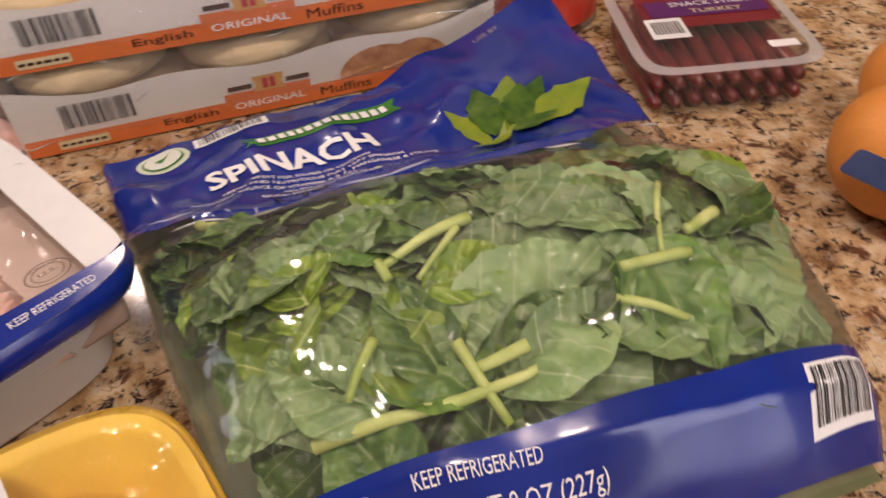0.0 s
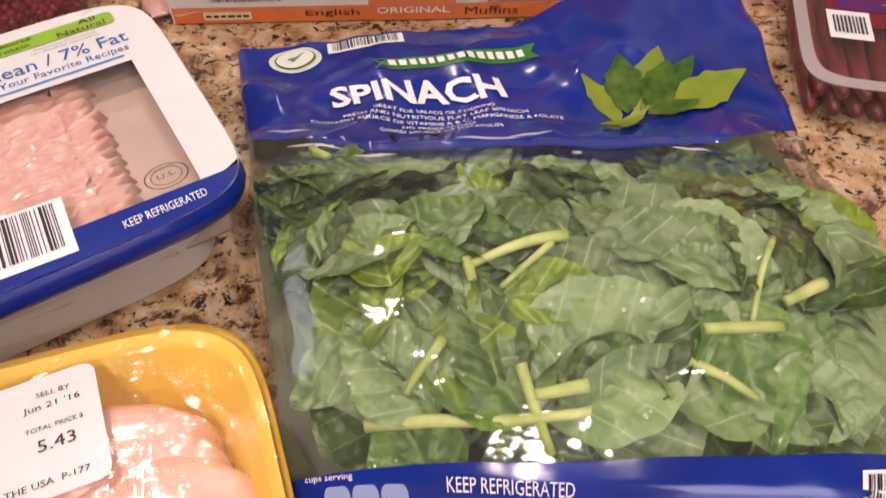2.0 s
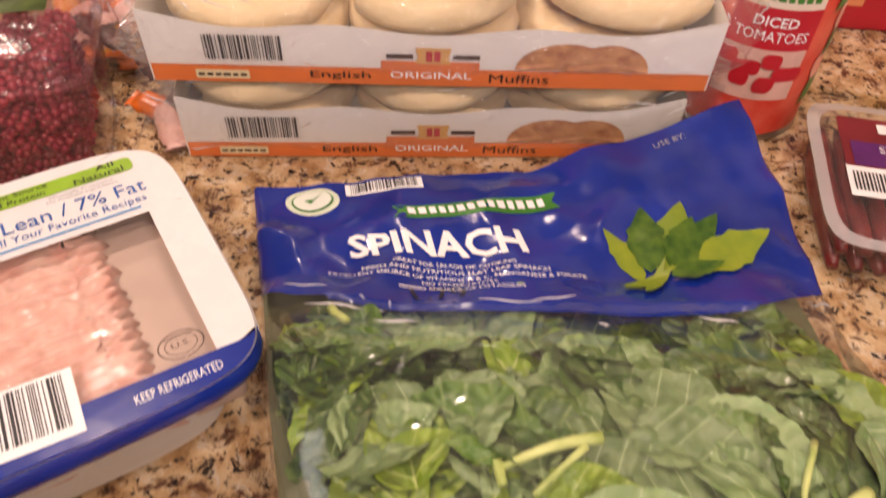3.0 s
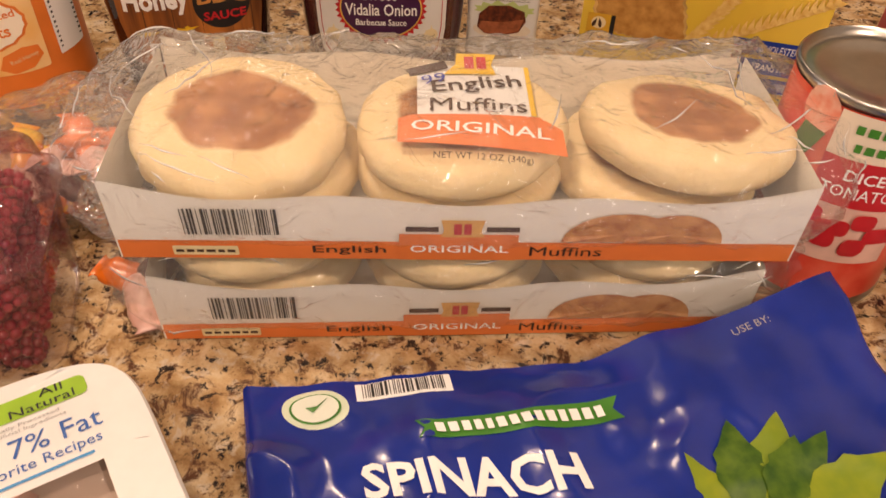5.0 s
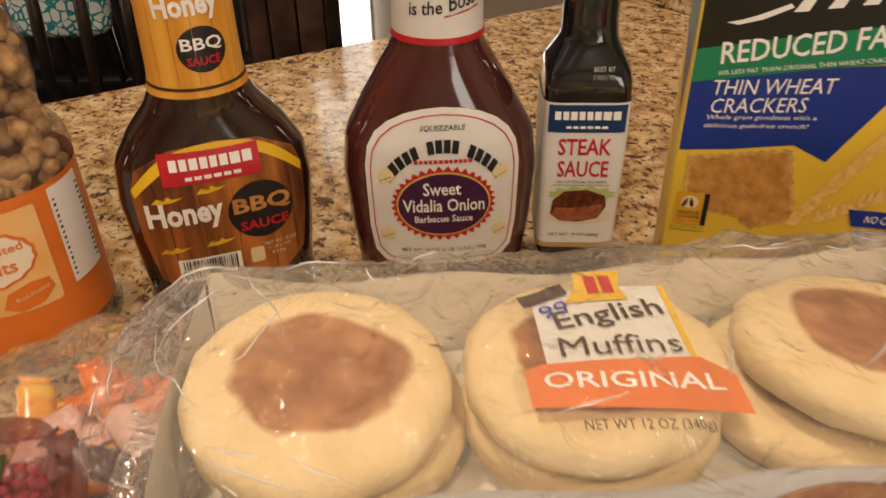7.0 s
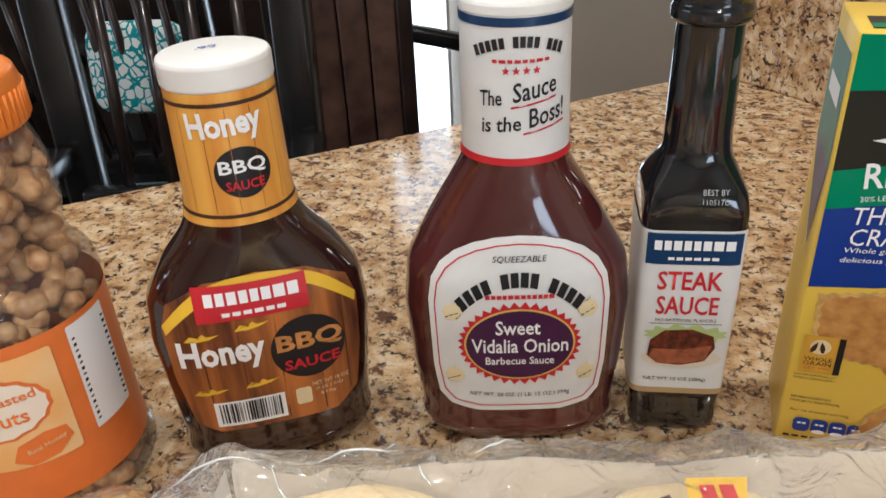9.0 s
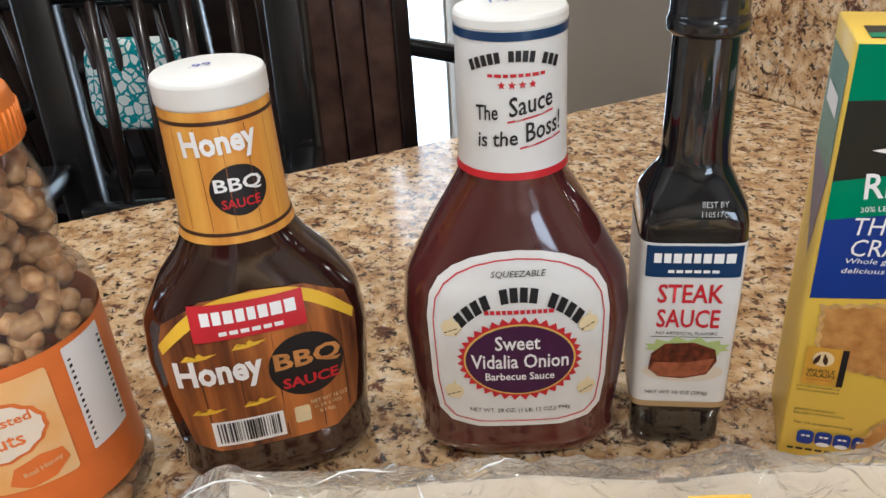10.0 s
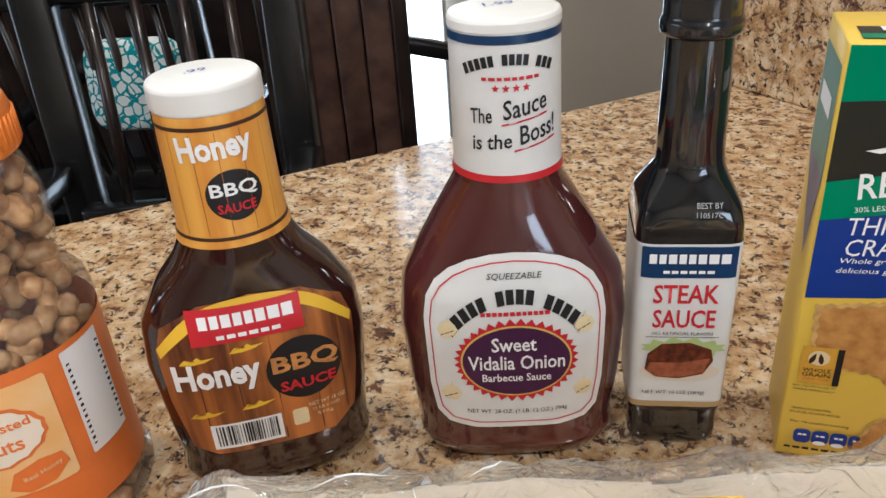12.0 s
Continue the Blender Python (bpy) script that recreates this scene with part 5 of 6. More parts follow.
def bag_z(u, v):
    e = max(0.0, 4 * u * (1 - u)) ** 0.34
    if v < 0.64:
        q = np.interp(v, (0, 0.025, 0.06, 0.15, 0.32, 0.48, 0.64), (0.010, 0.034, 0.056, 0.078, 0.088, 0.076, 0.036))
    else:
        q = np.interp(v, (0.64, 0.72, 0.85, 1.0), (0.040, 0.026, 0.022, 0.014))
    z = 0.004 + q * (0.25 + 0.75 * e)
    z += 0.034 * max(0, v - 0.62) / 0.38 * max(0.0, u - 0.55) / 0.45 + 0.014 * max(0, v - 0.6) * u
    x, y = bag_xy(u, v)
    z += 0.0035 * nz(x * 22, y * 22, 1.5) * (0.3 + e) + (0.0026 * nz(x * 60, y * 45, 4.5) + 0.0042 * max(0.0, 1 - abs(nz(x * 14 + 3, y * 18, 6.5)) * 3.5) * min(1, (v - 0.6) * 8) if v > 0.6 else 0.0008 * nz(x * 60, y * 60, 2.2))
    return max(0.002, z)


def bag(u, v, off=0.0):
    x, y = bag_xy(u, v)
    return Vector((x, y, bag_z(u, v) + off))


sp = thing("spinach_bag", pose(0, 0, 0), "clear and blue plastic bag of fresh green spinach leaves", "salad bag")


def head_v(u):
    return 0.675 - 0.055 * math.sin(math.pi * u) ** 0.8 - 0.010 * math.sin(u * 11)


part("bag_header", grid_bm(120, 60, lambda u, v: bag(u, head_v(u) + (1 - head_v(u)) * v, 0.0004)), BLUE_FILM, sp, "blue printed header")
part("bag_band", grid_bm(70, 16, lambda u, v: bag(u, 0.006 + (0.060 + 0.032 * u) * v, 0.0004)), BLUE_FILM, sp, "blue printed band")
part("bag_film", grid_bm(80, 90, lambda u, v: bag(u, v * 0.995, 0.0)), BAG_FILM, sp, "clear glossy bag film")
under = grid_bm(40, 40, lambda u, v: Vector((*bag_xy(u, v), 0.0015)))
part("bag_back", under, mat("bag_back_film", (0.20, 0.22, 0.10), 0.5, vary=0.4, scale=25), sp, "rear of the bag")


def sp_at(k):
    """u, v in metres from the bag's lower left corner, along the print."""
    return lambda u, v: bag(u / 0.250, v / 0.305, 0.0008 + 0.0005 * k)


s0, s1, s2 = sp_at(0), sp_at(1), sp_at(2)
write("SPINACH", s1, 0.0828, 0.2450, 0.080, 0.0180, WHITE_INK, sp, turn=2, bold=0.03)
for k, (s, w) in enumerate((("GREAT FOR SALADS OR COOKING", 0.054), ("FRESH AND NUTRITIOUS FLAT LEAF SPINACH", 0.082), ("EXCELLENT SOURCE OF VITAMINS A & C, MANGANESE & FOLATE", 0.112), ("NO PRESERVATIVES", 0.032), ("GOOD SOURCE OF POTASSIUM", 0.053))):
    write(s, s1, 0.088, 0.2300 - 0.0046 * k, w, 0.0026, WHITE_INK, sp, turn=0)
patch("maker_banner", [(0.066, 0.2640), (0.146, 0.2700), (0.143, 0.2753), (0.146, 0.2805), (0.066, 0.2745), (0.069, 0.2693)], s0, GREEN_INK, sp, "green maker's banner", rings=5)
bars(s2, 0.106, 0.2722, 0.066, 0.0052, WHITE_INK, sp, 14, turn=4.3, seed=6, gap=0.5)
barcode(s0, 0.065, 0.2965, 0.038, 0.011, sp, turn=-1, seed=31)
patch("seal", oval(0.0135, 0.0120, 32, 0.029, 0.2880), s0, mat("seal_pale_green", (0.62, 0.70, 0.55), 0.4), sp, rings=4)
patch("seal_ring", oval(0.0105, 0.0092, 32, 0.029, 0.2880), s1, GREEN_INK, sp, rings=4)
patch("seal_middle", oval(0.0095, 0.0083, 32, 0.029, 0.2880), s2, mat("seal_pale", (0.72, 0.77, 0.68), 0.4), sp, rings=4)
patch("seal_tick", [(0.025, 0.2885), (0.028, 0.2850), (0.0345, 0.2930), (0.028, 0.2873)], sp_at(3), GREEN_INK, sp, rings=1)
write("USE BY:", s0, 0.208, 0.2960, 0.016, 0.0034, GREY_INK, sp, turn=3)
LEAFPIC = mat("leaf_picture", (0.09, 0.17, 0.015), 0.35, vary=0.8, scale=110, second=(0.02, 0.075, 0.008))
LEAFPIC2 = mat("pale_leaf_picture", (0.24, 0.30, 0.02), 0.35, vary=0.4, scale=90, second=(0.16, 0.24, 0.02))


for k, (cu, cv, ln_, wd, an, mm) in enumerate(((0.176, 0.226, 0.030, 0.006, 112, LEAFPIC2), (0.184, 0.228, 0.042, 0.009, 60, LEAFPIC2), (0.180, 0.230, 0.036, 0.009, 80, LEAFPIC), (0.188, 0.228, 0.038, 0.009, 40, LEAFPIC), (0.198, 0.228, 0.042, 0.009, 18, LEAFPIC2), (0.190, 0.230, 0.028, 0.008, 56, LEAFPIC), (0.162, 0.217, 0.032, 0.0028, 24, LEAFPIC2), (0.170, 0.213, 0.026, 0.0026, 42, LEAFPIC2), (0.174, 0.214, 0.024, 0.0022, 58, LEAFPIC2), (0.186, 0.224, 0.026, 0.005, 10, LEAFPIC))):
    patch("leaf_picture", leaf_shape(cu, cv, ln_, wd, an), lambda u, v, q=k: bag(min((u - 0.006) / 0.250, 0.995), min((v - 0.006) / 0.305, 0.995), 0.0008 + 0.0003 * q), mm, sp, rings=4)
write("KEEP REFRIGERATED", s1, 0.0870, 0.0178, 0.044, 0.0030, WHITE_INK, sp)
write("NET WT 8 OZ (227g)", s1, 0.0980, 0.0108, 0.064, 0.0046, WHITE_INK, sp)
for k, (a, b2) in enumerate((("Sat Fat", "0g"), ("Sodium", "65mg"), ("Sugars", "0g"))):
    u = 0.0255 + 0.0105 * k
    patch("nutrition_mark", outline(0.0098, 0.0135, 0.0022, 4, u, 0.0112), s0, mat("pale_blue_ink", (0.30, 0.38, 0.62), 0.4), sp, rings=3)
    write(a, s1, u, 0.0145, 0.0075, 0.0018, NAVY_INK, sp)
    write(b2, s1, u, 0.0105, 0.006, 0.0032, NAVY_INK, sp)
write("cups serving", s1, 0.023, 0.0198, 0.018, 0.0020, WHITE_INK, sp)
barcode(s0, 0.227, 0.0170, 0.030, 0.016, sp, turn=4, seed=33)
write("1.79", sp_at(0), 0.078, 0.2080, 0.024, 0.010, BLACK_INK, sp, turn=10)

# leaves


def leaf_mat(name, light, dark, vein, spread):
    """A leaf in its own length: midrib, side veins and puckered blade."""
    m = mat(name, light, 0.36, vary=0.6, scale=5, second=dark, per_object=spread, coat=0.15)
    nt, b = m.node_tree, m.node_tree.nodes["Principled BSDF"]
    base = b.inputs["Base Color"].links[0].from_socket
    tc, sep, ab, ma, sn, mx1, rp, mix, sw, bp, no, ad = (nt.nodes.new("ShaderNode" + k) for k in ("TexCoord", "SeparateXYZ", "Math", "Math", "Math", "Math", "ValToRGB", "Mix", "Math", "Bump", "TexNoise", "Math"))
    nt.links.new(tc.outputs["Object"], sep.inputs[0])
    ab.operation = "ABSOLUTE"
    nt.links.new(sep.outputs["X"], ab.inputs[0])
    ma.operation = "MULTIPLY_ADD"
    ma.inputs[1].default_value = -0.75
    nt.links.new(ab.outputs[0], ma.inputs[0])
    nt.links.new(sep.outputs["Y"], ma.inputs[2])
    sw.operation = "MULTIPLY"
    sw.inputs[1].default_value = 30
    nt.links.new(ma.outputs[0], sw.inputs[0])
    sn.operation = "SINE"
    nt.links.new(sw.outputs[0], sn.inputs[0])
    mx1.operation = "MULTIPLY_ADD"
    mx1.inputs[1].default_value, mx1.inputs[2].default_value = -14, 1.1
    nt.links.new(ab.outputs[0], mx1.inputs[0])
    ad.operation = "MAXIMUM"
    nt.links.new(sn.outputs[0], ad.inputs[0])
    nt.links.new(mx1.outputs[0], ad.inputs[1])
    rp.color_ramp.elements[0].position, rp.color_ramp.elements[1].position = 0.955, 1.02
    nt.links.new(ad.outputs[0], rp.inputs["Fac"])
    mix.data_type = "RGBA"
    nt.links.new(rp.outputs["Color"], mix.inputs["Factor"])
    nt.links.new(base, mix.inputs["A"])
    mix.inputs["B"].default_value = (*vein, 1)
    nt.links.new(mix.outputs["Result"], b.inputs["Base Color"])
    no.inputs["Scale"].default_value, no.inputs["Detail"].default_value = 10, 3
    nt.links.new(tc.outputs["Object"], no.inputs["Vector"])
    sub = nt.nodes.new("ShaderNodeMath")
    sub.operation = "MULTIPLY_ADD"
    sub.inputs[1].default_value = -0.34
    nt.links.new(ad.outputs[0], sub.inputs[0])
    nt.links.new(no.outputs["Fac"], sub.inputs[2])
    bp.inputs["Strength"].default_value, bp.inputs["Distance"].default_value = 0.9, 0.0018
    nt.links.new(sub.outputs[0], bp.inputs["Height"])
    nt.links.new(bp.outputs["Normal"], b.inputs["Normal"])
    return m


LEAF = leaf_mat("spinach_leaf", (0.125, 0.215, 0.045), (0.042, 0.10, 0.018), (0.19, 0.27, 0.075), 0.5)
LEAF_B = leaf_mat("spinach_leaf_back", (0.27, 0.37, 0.16), (0.15, 0.25, 0.085), (0.33, 0.42, 0.21), 0.25)
LEAF_Y = leaf_mat("young_spinach_leaf", (0.25, 0.36, 0.03), (0.14, 0.25, 0.02), (0.36, 0.44, 0.12), 0.25)
STEM = mat("spinach_stem", (0.58, 0.64, 0.24), 0.4, vary=0.3, scale=60, second=(0.30, 0.40, 0.09), bump=0.2, bump_scale=300)


def leaf_mesh(seed, material, w=0.5):
    """One crinkled leaf, 1 long from its stalk along +y."""
    nu, nv = 22, 30

    def f(u, v):
        s = 2 * u - 1
        half = 0.86 * w * math.sin(math.pi * min(1, v ** 0.72)) ** 0.70 * (1 - 0.25 * v)
        half *= 1 + 0.10 * nz(v * 5, seed * 2.2, s)
        x = s * half
        rib = -0.05 * math.exp(-(s * 5) ** 2)
        veins = 0.013 * math.sin((v * 26 - abs(s) * 7) + seed) * min(1, abs(s) * 3) * (1 - abs(s) * 0.4)
        cup = 0.22 * (abs(s) ** 1.6) * half + 0.10 * nz(x * 3.2, v * 3.2, seed * 5.3) + 0.085 * abs(nz(x * 7, v * 7, seed)) + 0.02 * nz(x * 17, v * 17, seed)
        return Vector((x, v, rib + veins + cup * 0.8 - 0.25 * (v - 0.5) ** 2))
    return mesh_of(grid_bm(nu, nv, f), material)


LEAVES = [leaf_mesh(k + 1, (LEAF, LEAF, LEAF_B, LEAF, LEAF_B, LEAF_Y)[k % 6], (0.42, 0.50, 0.46, 0.36, 0.54, 0.40)[k % 6]) for k in range(9)]
rnd = random.Random(12)


def put_leaf(mesh, u, v, size, turn, depth, tilt=0.0, tip=0.0):
    p = bag(u, v)
    h = 0.012
    du, dv = bag(min(1, u + h), v) - bag(max(0, u - h), v), bag(u, min(0.7, v + h)) - bag(u, max(0, v - h))
    nrm = du.cross(dv).normalized()
    q = Vector((0, 0, 1)).rotation_difference(nrm).to_matrix().to_4x4()
    ob = new("leaf", mesh)
    ob.parent = sp
    m2 = Matrix.Translation(p - nrm * depth) @ q @ pose(0, 0, 0, tip, tilt, turn) @ Matrix.Diagonal((size, size, size, 1)) @ Matrix.Translation((0, -0.5, 0))
    ob.matrix_local = m2
    return ob


for layer, (count, depth) in enumerate(((80, 0.030), (95, 0.019), (84, 0.0095))):
    for k in range(count):
        v = 0.115 + 0.545 * ((k * 0.618034 + 0.21 * layer) % 1.0)
        u = 0.085 + 0.83 * rnd.random()
        if v > 0.52 and 0.28 < u < 0.75 and layer == 2 and k % 3:
            continue
        edge_depth = min(depth, bag_z(u, v) * 0.45)
        put_leaf(rnd.choice(LEAVES), u, v, rnd.uniform(0.042, 0.068), rnd.uniform(0, 360), edge_depth + rnd.uniform(0, 0.004), rnd.uniform(-14, 14), rnd.uniform(-12, 12))
for k in range(70):
    # loose leaves pressed along the sides and the neck of the bag
    side = k % 5
    u, v = (rnd.uniform(0.035, 0.12), rnd.uniform(0.10, 0.60)) if side < 2 else ((rnd.uniform(0.88, 0.965), rnd.uniform(0.10, 0.62)) if side < 4 else (rnd.uniform(0.10, 0.90), rnd.uniform(0.60, 0.665)))
    put_leaf(rnd.choice(LEAVES), u, v, rnd.uniform(0.030, 0.046), rnd.uniform(0, 360), 0.006 + bag_z(u, v) * rnd.uniform(0.1, 0.45), rnd.uniform(-10, 10), rnd.uniform(-10, 10))
# the large leaf with its pale back up, and its neighbours
HERO = ((4, 0.520, 0.178, 0.080, -78), (2, 0.400, 0.195, 0.046, 150), (5, 0.447, 0.245, 0.046, -92), (5, 0.237, 0.274, 0.052, -75), (2, 0.190, 0.160, 0.056, 40), (4, 0.560, 0.128, 0.062, -60), (1, 0.700, 0.155, 0.060, 190), (8, 0.600, 0.300, 0.060, -110), (4, 0.680, 0.270, 0.052, 40), (0, 0.740, 0.330, 0.056, 150), (3, 0.840, 0.330, 0.055, -30), (7, 0.210, 0.088, 0.050, 20), (0, 0.380, 0.082, 0.048, -30), (4, 0.850, 0.190, 0.062, 170), (2, 0.800, 0.135, 0.050, -100), (0, 0.300, 0.350, 0.060, 60), (3, 0.430, 0.360, 0.060, -100), (8, 0.560, 0.400, 0.070, 30), (2, 0.930, 0.300, 0.066, -150), (3, 0.330, 0.200, 0.056, 10), (4, 0.480, 0.520, 0.060, 80), (2, 0.300, 0.540, 0.058, -70), (0, 0.100, 0.330, 0.050, 160))
for k, u, v, size, turn in HERO:
    put_leaf(LEAVES[k], u, v, size * 0.9, turn, 0.0066)


def stem(pts, r0, r1):
    ps = [bag(u, v, -0.0012) for u, v in pts]
    n = len(ps)
    part("stem", tube_bm(ps, [0.8 * (r0 + (r1 - r0) * k / (n - 1)) for k in range(n)], 9), STEM, sp, "pale green stalk")


def mid(a, b, n=7, bow=0.0):
    return [(a[0] + (b[0] - a[0]) * k / n, a[1] + (b[1] - a[1]) * k / n + bow * math.sin(math.pi * k / n)) for k in range(n + 1)]


# whitened tubes on the bag's taut folds stand in for its highlights
rnd = random.Random(77)
for k in range(0, 22, 2):
    u0, v0 = rnd.uniform(0.1, 0.95), rnd.uniform(0.56, 0.68)
    du, dv, n = rnd.uniform(-0.12, 0.12), rnd.uniform(-0.02, 0.02), 9
    pts = [bag(min(0.985, max(0.015, u0 + du * i / (n - 1))), v0 + dv * i / (n - 1) + 0.002 * math.sin(i + k), 0.0006) for i in range(n)]
    part("crease_glint", tube_bm(pts, [0.00015 + 0.0006 * math.sin(math.pi * i / (n - 1)) for i in range(n)], 5), CREASE_GLINT, sp)

# the stalks that lie under the film
stem([(0.156, 0.106), (0.25, 0.108), (0.36, 0.112), (0.45, 0.120), (0.52, 0.130), (0.58, 0.134)], 0.0034, 0.0016)
stem(mid((0.276, 0.183), (0.216, 0.130)), 0.0027, 0.0016)
stem(mid((0.467, 0.318), (0.325, 0.275), bow=0.006), 0.0030, 0.0020)
stem(mid((0.444, 0.306), (0.365, 0.246)), 0.0020, 0.0012)
stem(mid((0.325, 0.285), (0.328, 0.255), 3), 0.0028, 0.0024)
stem(mid((0.740, 0.211), (0.628, 0.200)), 0.0030, 0.0026)
stem(mid((0.763, 0.341), (0.697, 0.208), bow=0.01), 0.0018, 0.0014)
stem(mid((0.826, 0.283), (0.756, 0.246)), 0.0034, 0.0026)
stem([(0.376, 0.160), (0.382, 0.140), (0.396, 0.110), (0.408, 0.086)], 0.0028, 0.0022)
stem(mid((0.464, 0.143), (0.392, 0.134)), 0.0032, 0.0026)
stem(mid((0.60, 0.165), (0.69, 0.135)), 0.0024, 0.0018)
stem(mid((0.125, 0.610), (0.150, 0.565), 3), 0.0030, 0.0024)

# ---- tray of ground meat ----
FOAM = mat("white_foam", (0.80, 0.79, 0.77), 0.55, vary=0.05, scale=60, bump=0.2, bump_scale=600)
MEAT = mat("pale_ground_meat", (0.62, 0.31, 0.24), 0.38, vary=0.45, scale=90, second=(0.68, 0.45, 0.36), bump=0.4, bump_scale=250, coat=0.5, sss=0.1)
ca, sa = math.cos(radians(27)), math.sin(radians(27))
mt = thing("ground_meat_tray", pose(0.016 - 0.105 * ca - 0.077 * sa, 0.292 - 0.105 * sa + 0.077 * ca, 0, 0, 0, 27), "white foam tray of ground meat under blue and white printed film", "meat tray", "meat trays")
tb = Body([(0.0, 0.088, 0.061, 6), (0.002, 0.092, 0.065, 6), (0.030, 0.099, 0.072, 6), (0.045, 0.104, 0.076, 6), (0.048, 0.110, 0.081, 7), (0.058, 0.112, 0.083, 7), (0.0605, 0.110, 0.081, 7)], 50, 1)
part("tray", tb.bm(96, caps=False), FOAM, mt)
part("tray_floor", box_bm(0.196, 0.140, 0.022, 0.004, (0, 0, 0.026)), mat("tray_inside", (0.62, 0.46, 0.37), 0.5, vary=0.2, scale=30), mt)

def meat_top(u, v):
    x, y = -0.100 + 0.166 * u, -0.072 + 0.118 * v
    row = math.sin(y * 950 + 3.0 * nz(x * 45, y * 30)) * (0.5 + 0.5 * u) + 0.8 * nz(x * 240, y * 160)
    edge = min(1, (1 - u) * 30, u * 30, v * 20, (1 - v) * 20)
    ragged = 0.0035 * math.sin(y * 950) + 0.004 * nz(y * 160, 2.0)
    return Vector((x + (ragged if u > 0.9 else 0), y, 0.030 + 0.024 * max(0, edge) ** 0.5 + 0.0016 * row + 0.002 * nz(x * 90, y * 90)))


part("meat", grid_bm(130, 60, meat_top), MEAT, mt, "pale pink minced strands")


def mt_on(k):
    return lambda u, v: Vector((u, v, 0.0612 + 0.0004 * k + 0.0012 * math.cos(u * 14) * math.cos(v * 18)))


m0, m1, m2 = mt_on(0), mt_on(1), mt_on(2)


def inside(x, y, s=1.0):
    """Keep a point within the rounded top of the tray."""
    r = (abs(x / (0.1105 * s)) ** 7 + abs(y / (0.0815 * s)) ** 7) ** (1 / 7)
    return (x / r, y / r) if r > 1 else (x, y)


def sheet(name, pts, k, material, label=""):
    f = mt_on(k)
    return patch(name, densify(pts, 0.003), lambda u, v: f(*inside(u, v)), material, mt, label, rings=8, step=0.003)


sheet("printed_header", [(-0.115, 0.028), (0.115, 0.028), (0.115, 0.086), (-0.115, 0.086)], 0, WHITE_PRINT, "white printed film")
sheet("printed_border", [(0.090, -0.068), (0.115, -0.068), (0.115, 0.029), (0.090, 0.029)], 0, WHITE_PRINT)
sheet("blue_band", [(-0.115, -0.086), (0.115, -0.086), (0.115, -0.0655), (0.0, -0.0635), (-0.115, -0.062)], 1, BLUE_FILM, "blue printed band")
bm = grid_bm(90, 6, lambda u, v: tb.front(-0.110 + 0.219 * u, 0.0455 + 0.0165 * v, 0.0012))
part("blue_rim", bm, BLUE_FILM, mt, "blue film wrapped over the rim")
part("clear_window", grid_bm(30, 20, lambda u, v: m0(*inside(-0.112 + 0.2 * u, -0.067 + 0.098 * v)) - Vector((0, 0, 0.0006))), TIGHT_FILM, mt, "clear stretched film")
write("KEEP REFRIGERATED", m2, 0.0715, -0.0730, 0.036, 0.0046, WHITE_INK, mt)
write("93% Lean / 7% Fat", m1, 0.048, 0.0480, 0.092, 0.0090, mat("text_blue", (0.02, 0.10, 0.36), 0.4), mt)
write("Perfect for All Your Favorite Recipes", m1, 0.040, 0.0380, 0.104, 0.0062, MATS["text_blue"], mt)
patch("rule", rect(-0.10, 0.0320, 0.088, 0.0333), m1, mat("sky_blue_ink", (0.03, 0.25, 0.55), 0.4), mt, rings=2)
patch("natural_flag", outline(0.090, 0.0105, 0.003, 4, 0.048, 0.0668), m1, LIME_INK, mt, "lime green flag", rings=3)
write("All", m2, 0.080, 0.0698, 0.009, 0.0040, BLACK_INK, mt)
write("Natural", m2, 0.076, 0.0643, 0.024, 0.0042, BLACK_INK, mt)
write("Excellent Source", m2, 0.033, 0.0698, 0.038, 0.0036, BLACK_INK, mt)
write("of Protein", m2, 0.038, 0.0645, 0.024, 0.0036, BLACK_INK, mt)
write("Minimally Processed", m1, 0.066, 0.0585, 0.030, 0.0022, GREY_INK, mt)
write("No Artificial Ingredients", m1, 0.066, 0.0558, 0.034, 0.0022, GREY_INK, mt)
ring = bmesh.new()
for r0, r1 in ((0.0098, 0.0092), (0.0070, 0.0066)):
    a = [ring.verts.new(mt_on(0)(0.078 + r0 * math.cos(t), -0.055 + 0.75 * r0 * math.sin(t))) for t in [2 * math.pi * k / 40 for k in range(40)]]
    c = [ring.verts.new(mt_on(0)(0.078 + r1 * math.cos(t), -0.055 + 0.75 * r1 * math.sin(t))) for t in [2 * math.pi * k / 40 for k in range(40)]]
    for k in range(40):
        ring.faces.new((a[k], a[(k + 1) % 40], c[(k + 1) % 40], c[k]))
part("inspection_stamp", ring, BROWN_INK, mt)
write("U.S.", m1, 0.078, -0.0550, 0.008, 0.0026, BROWN_INK, mt)
write("INSPECTED", m1, 0.078, -0.0505, 0.0125, 0.0016, BROWN_INK, mt)
barcode(mt_on(2), 0.012, -0.0595, 0.046, 0.032, mt, turn=-3, seed=41)

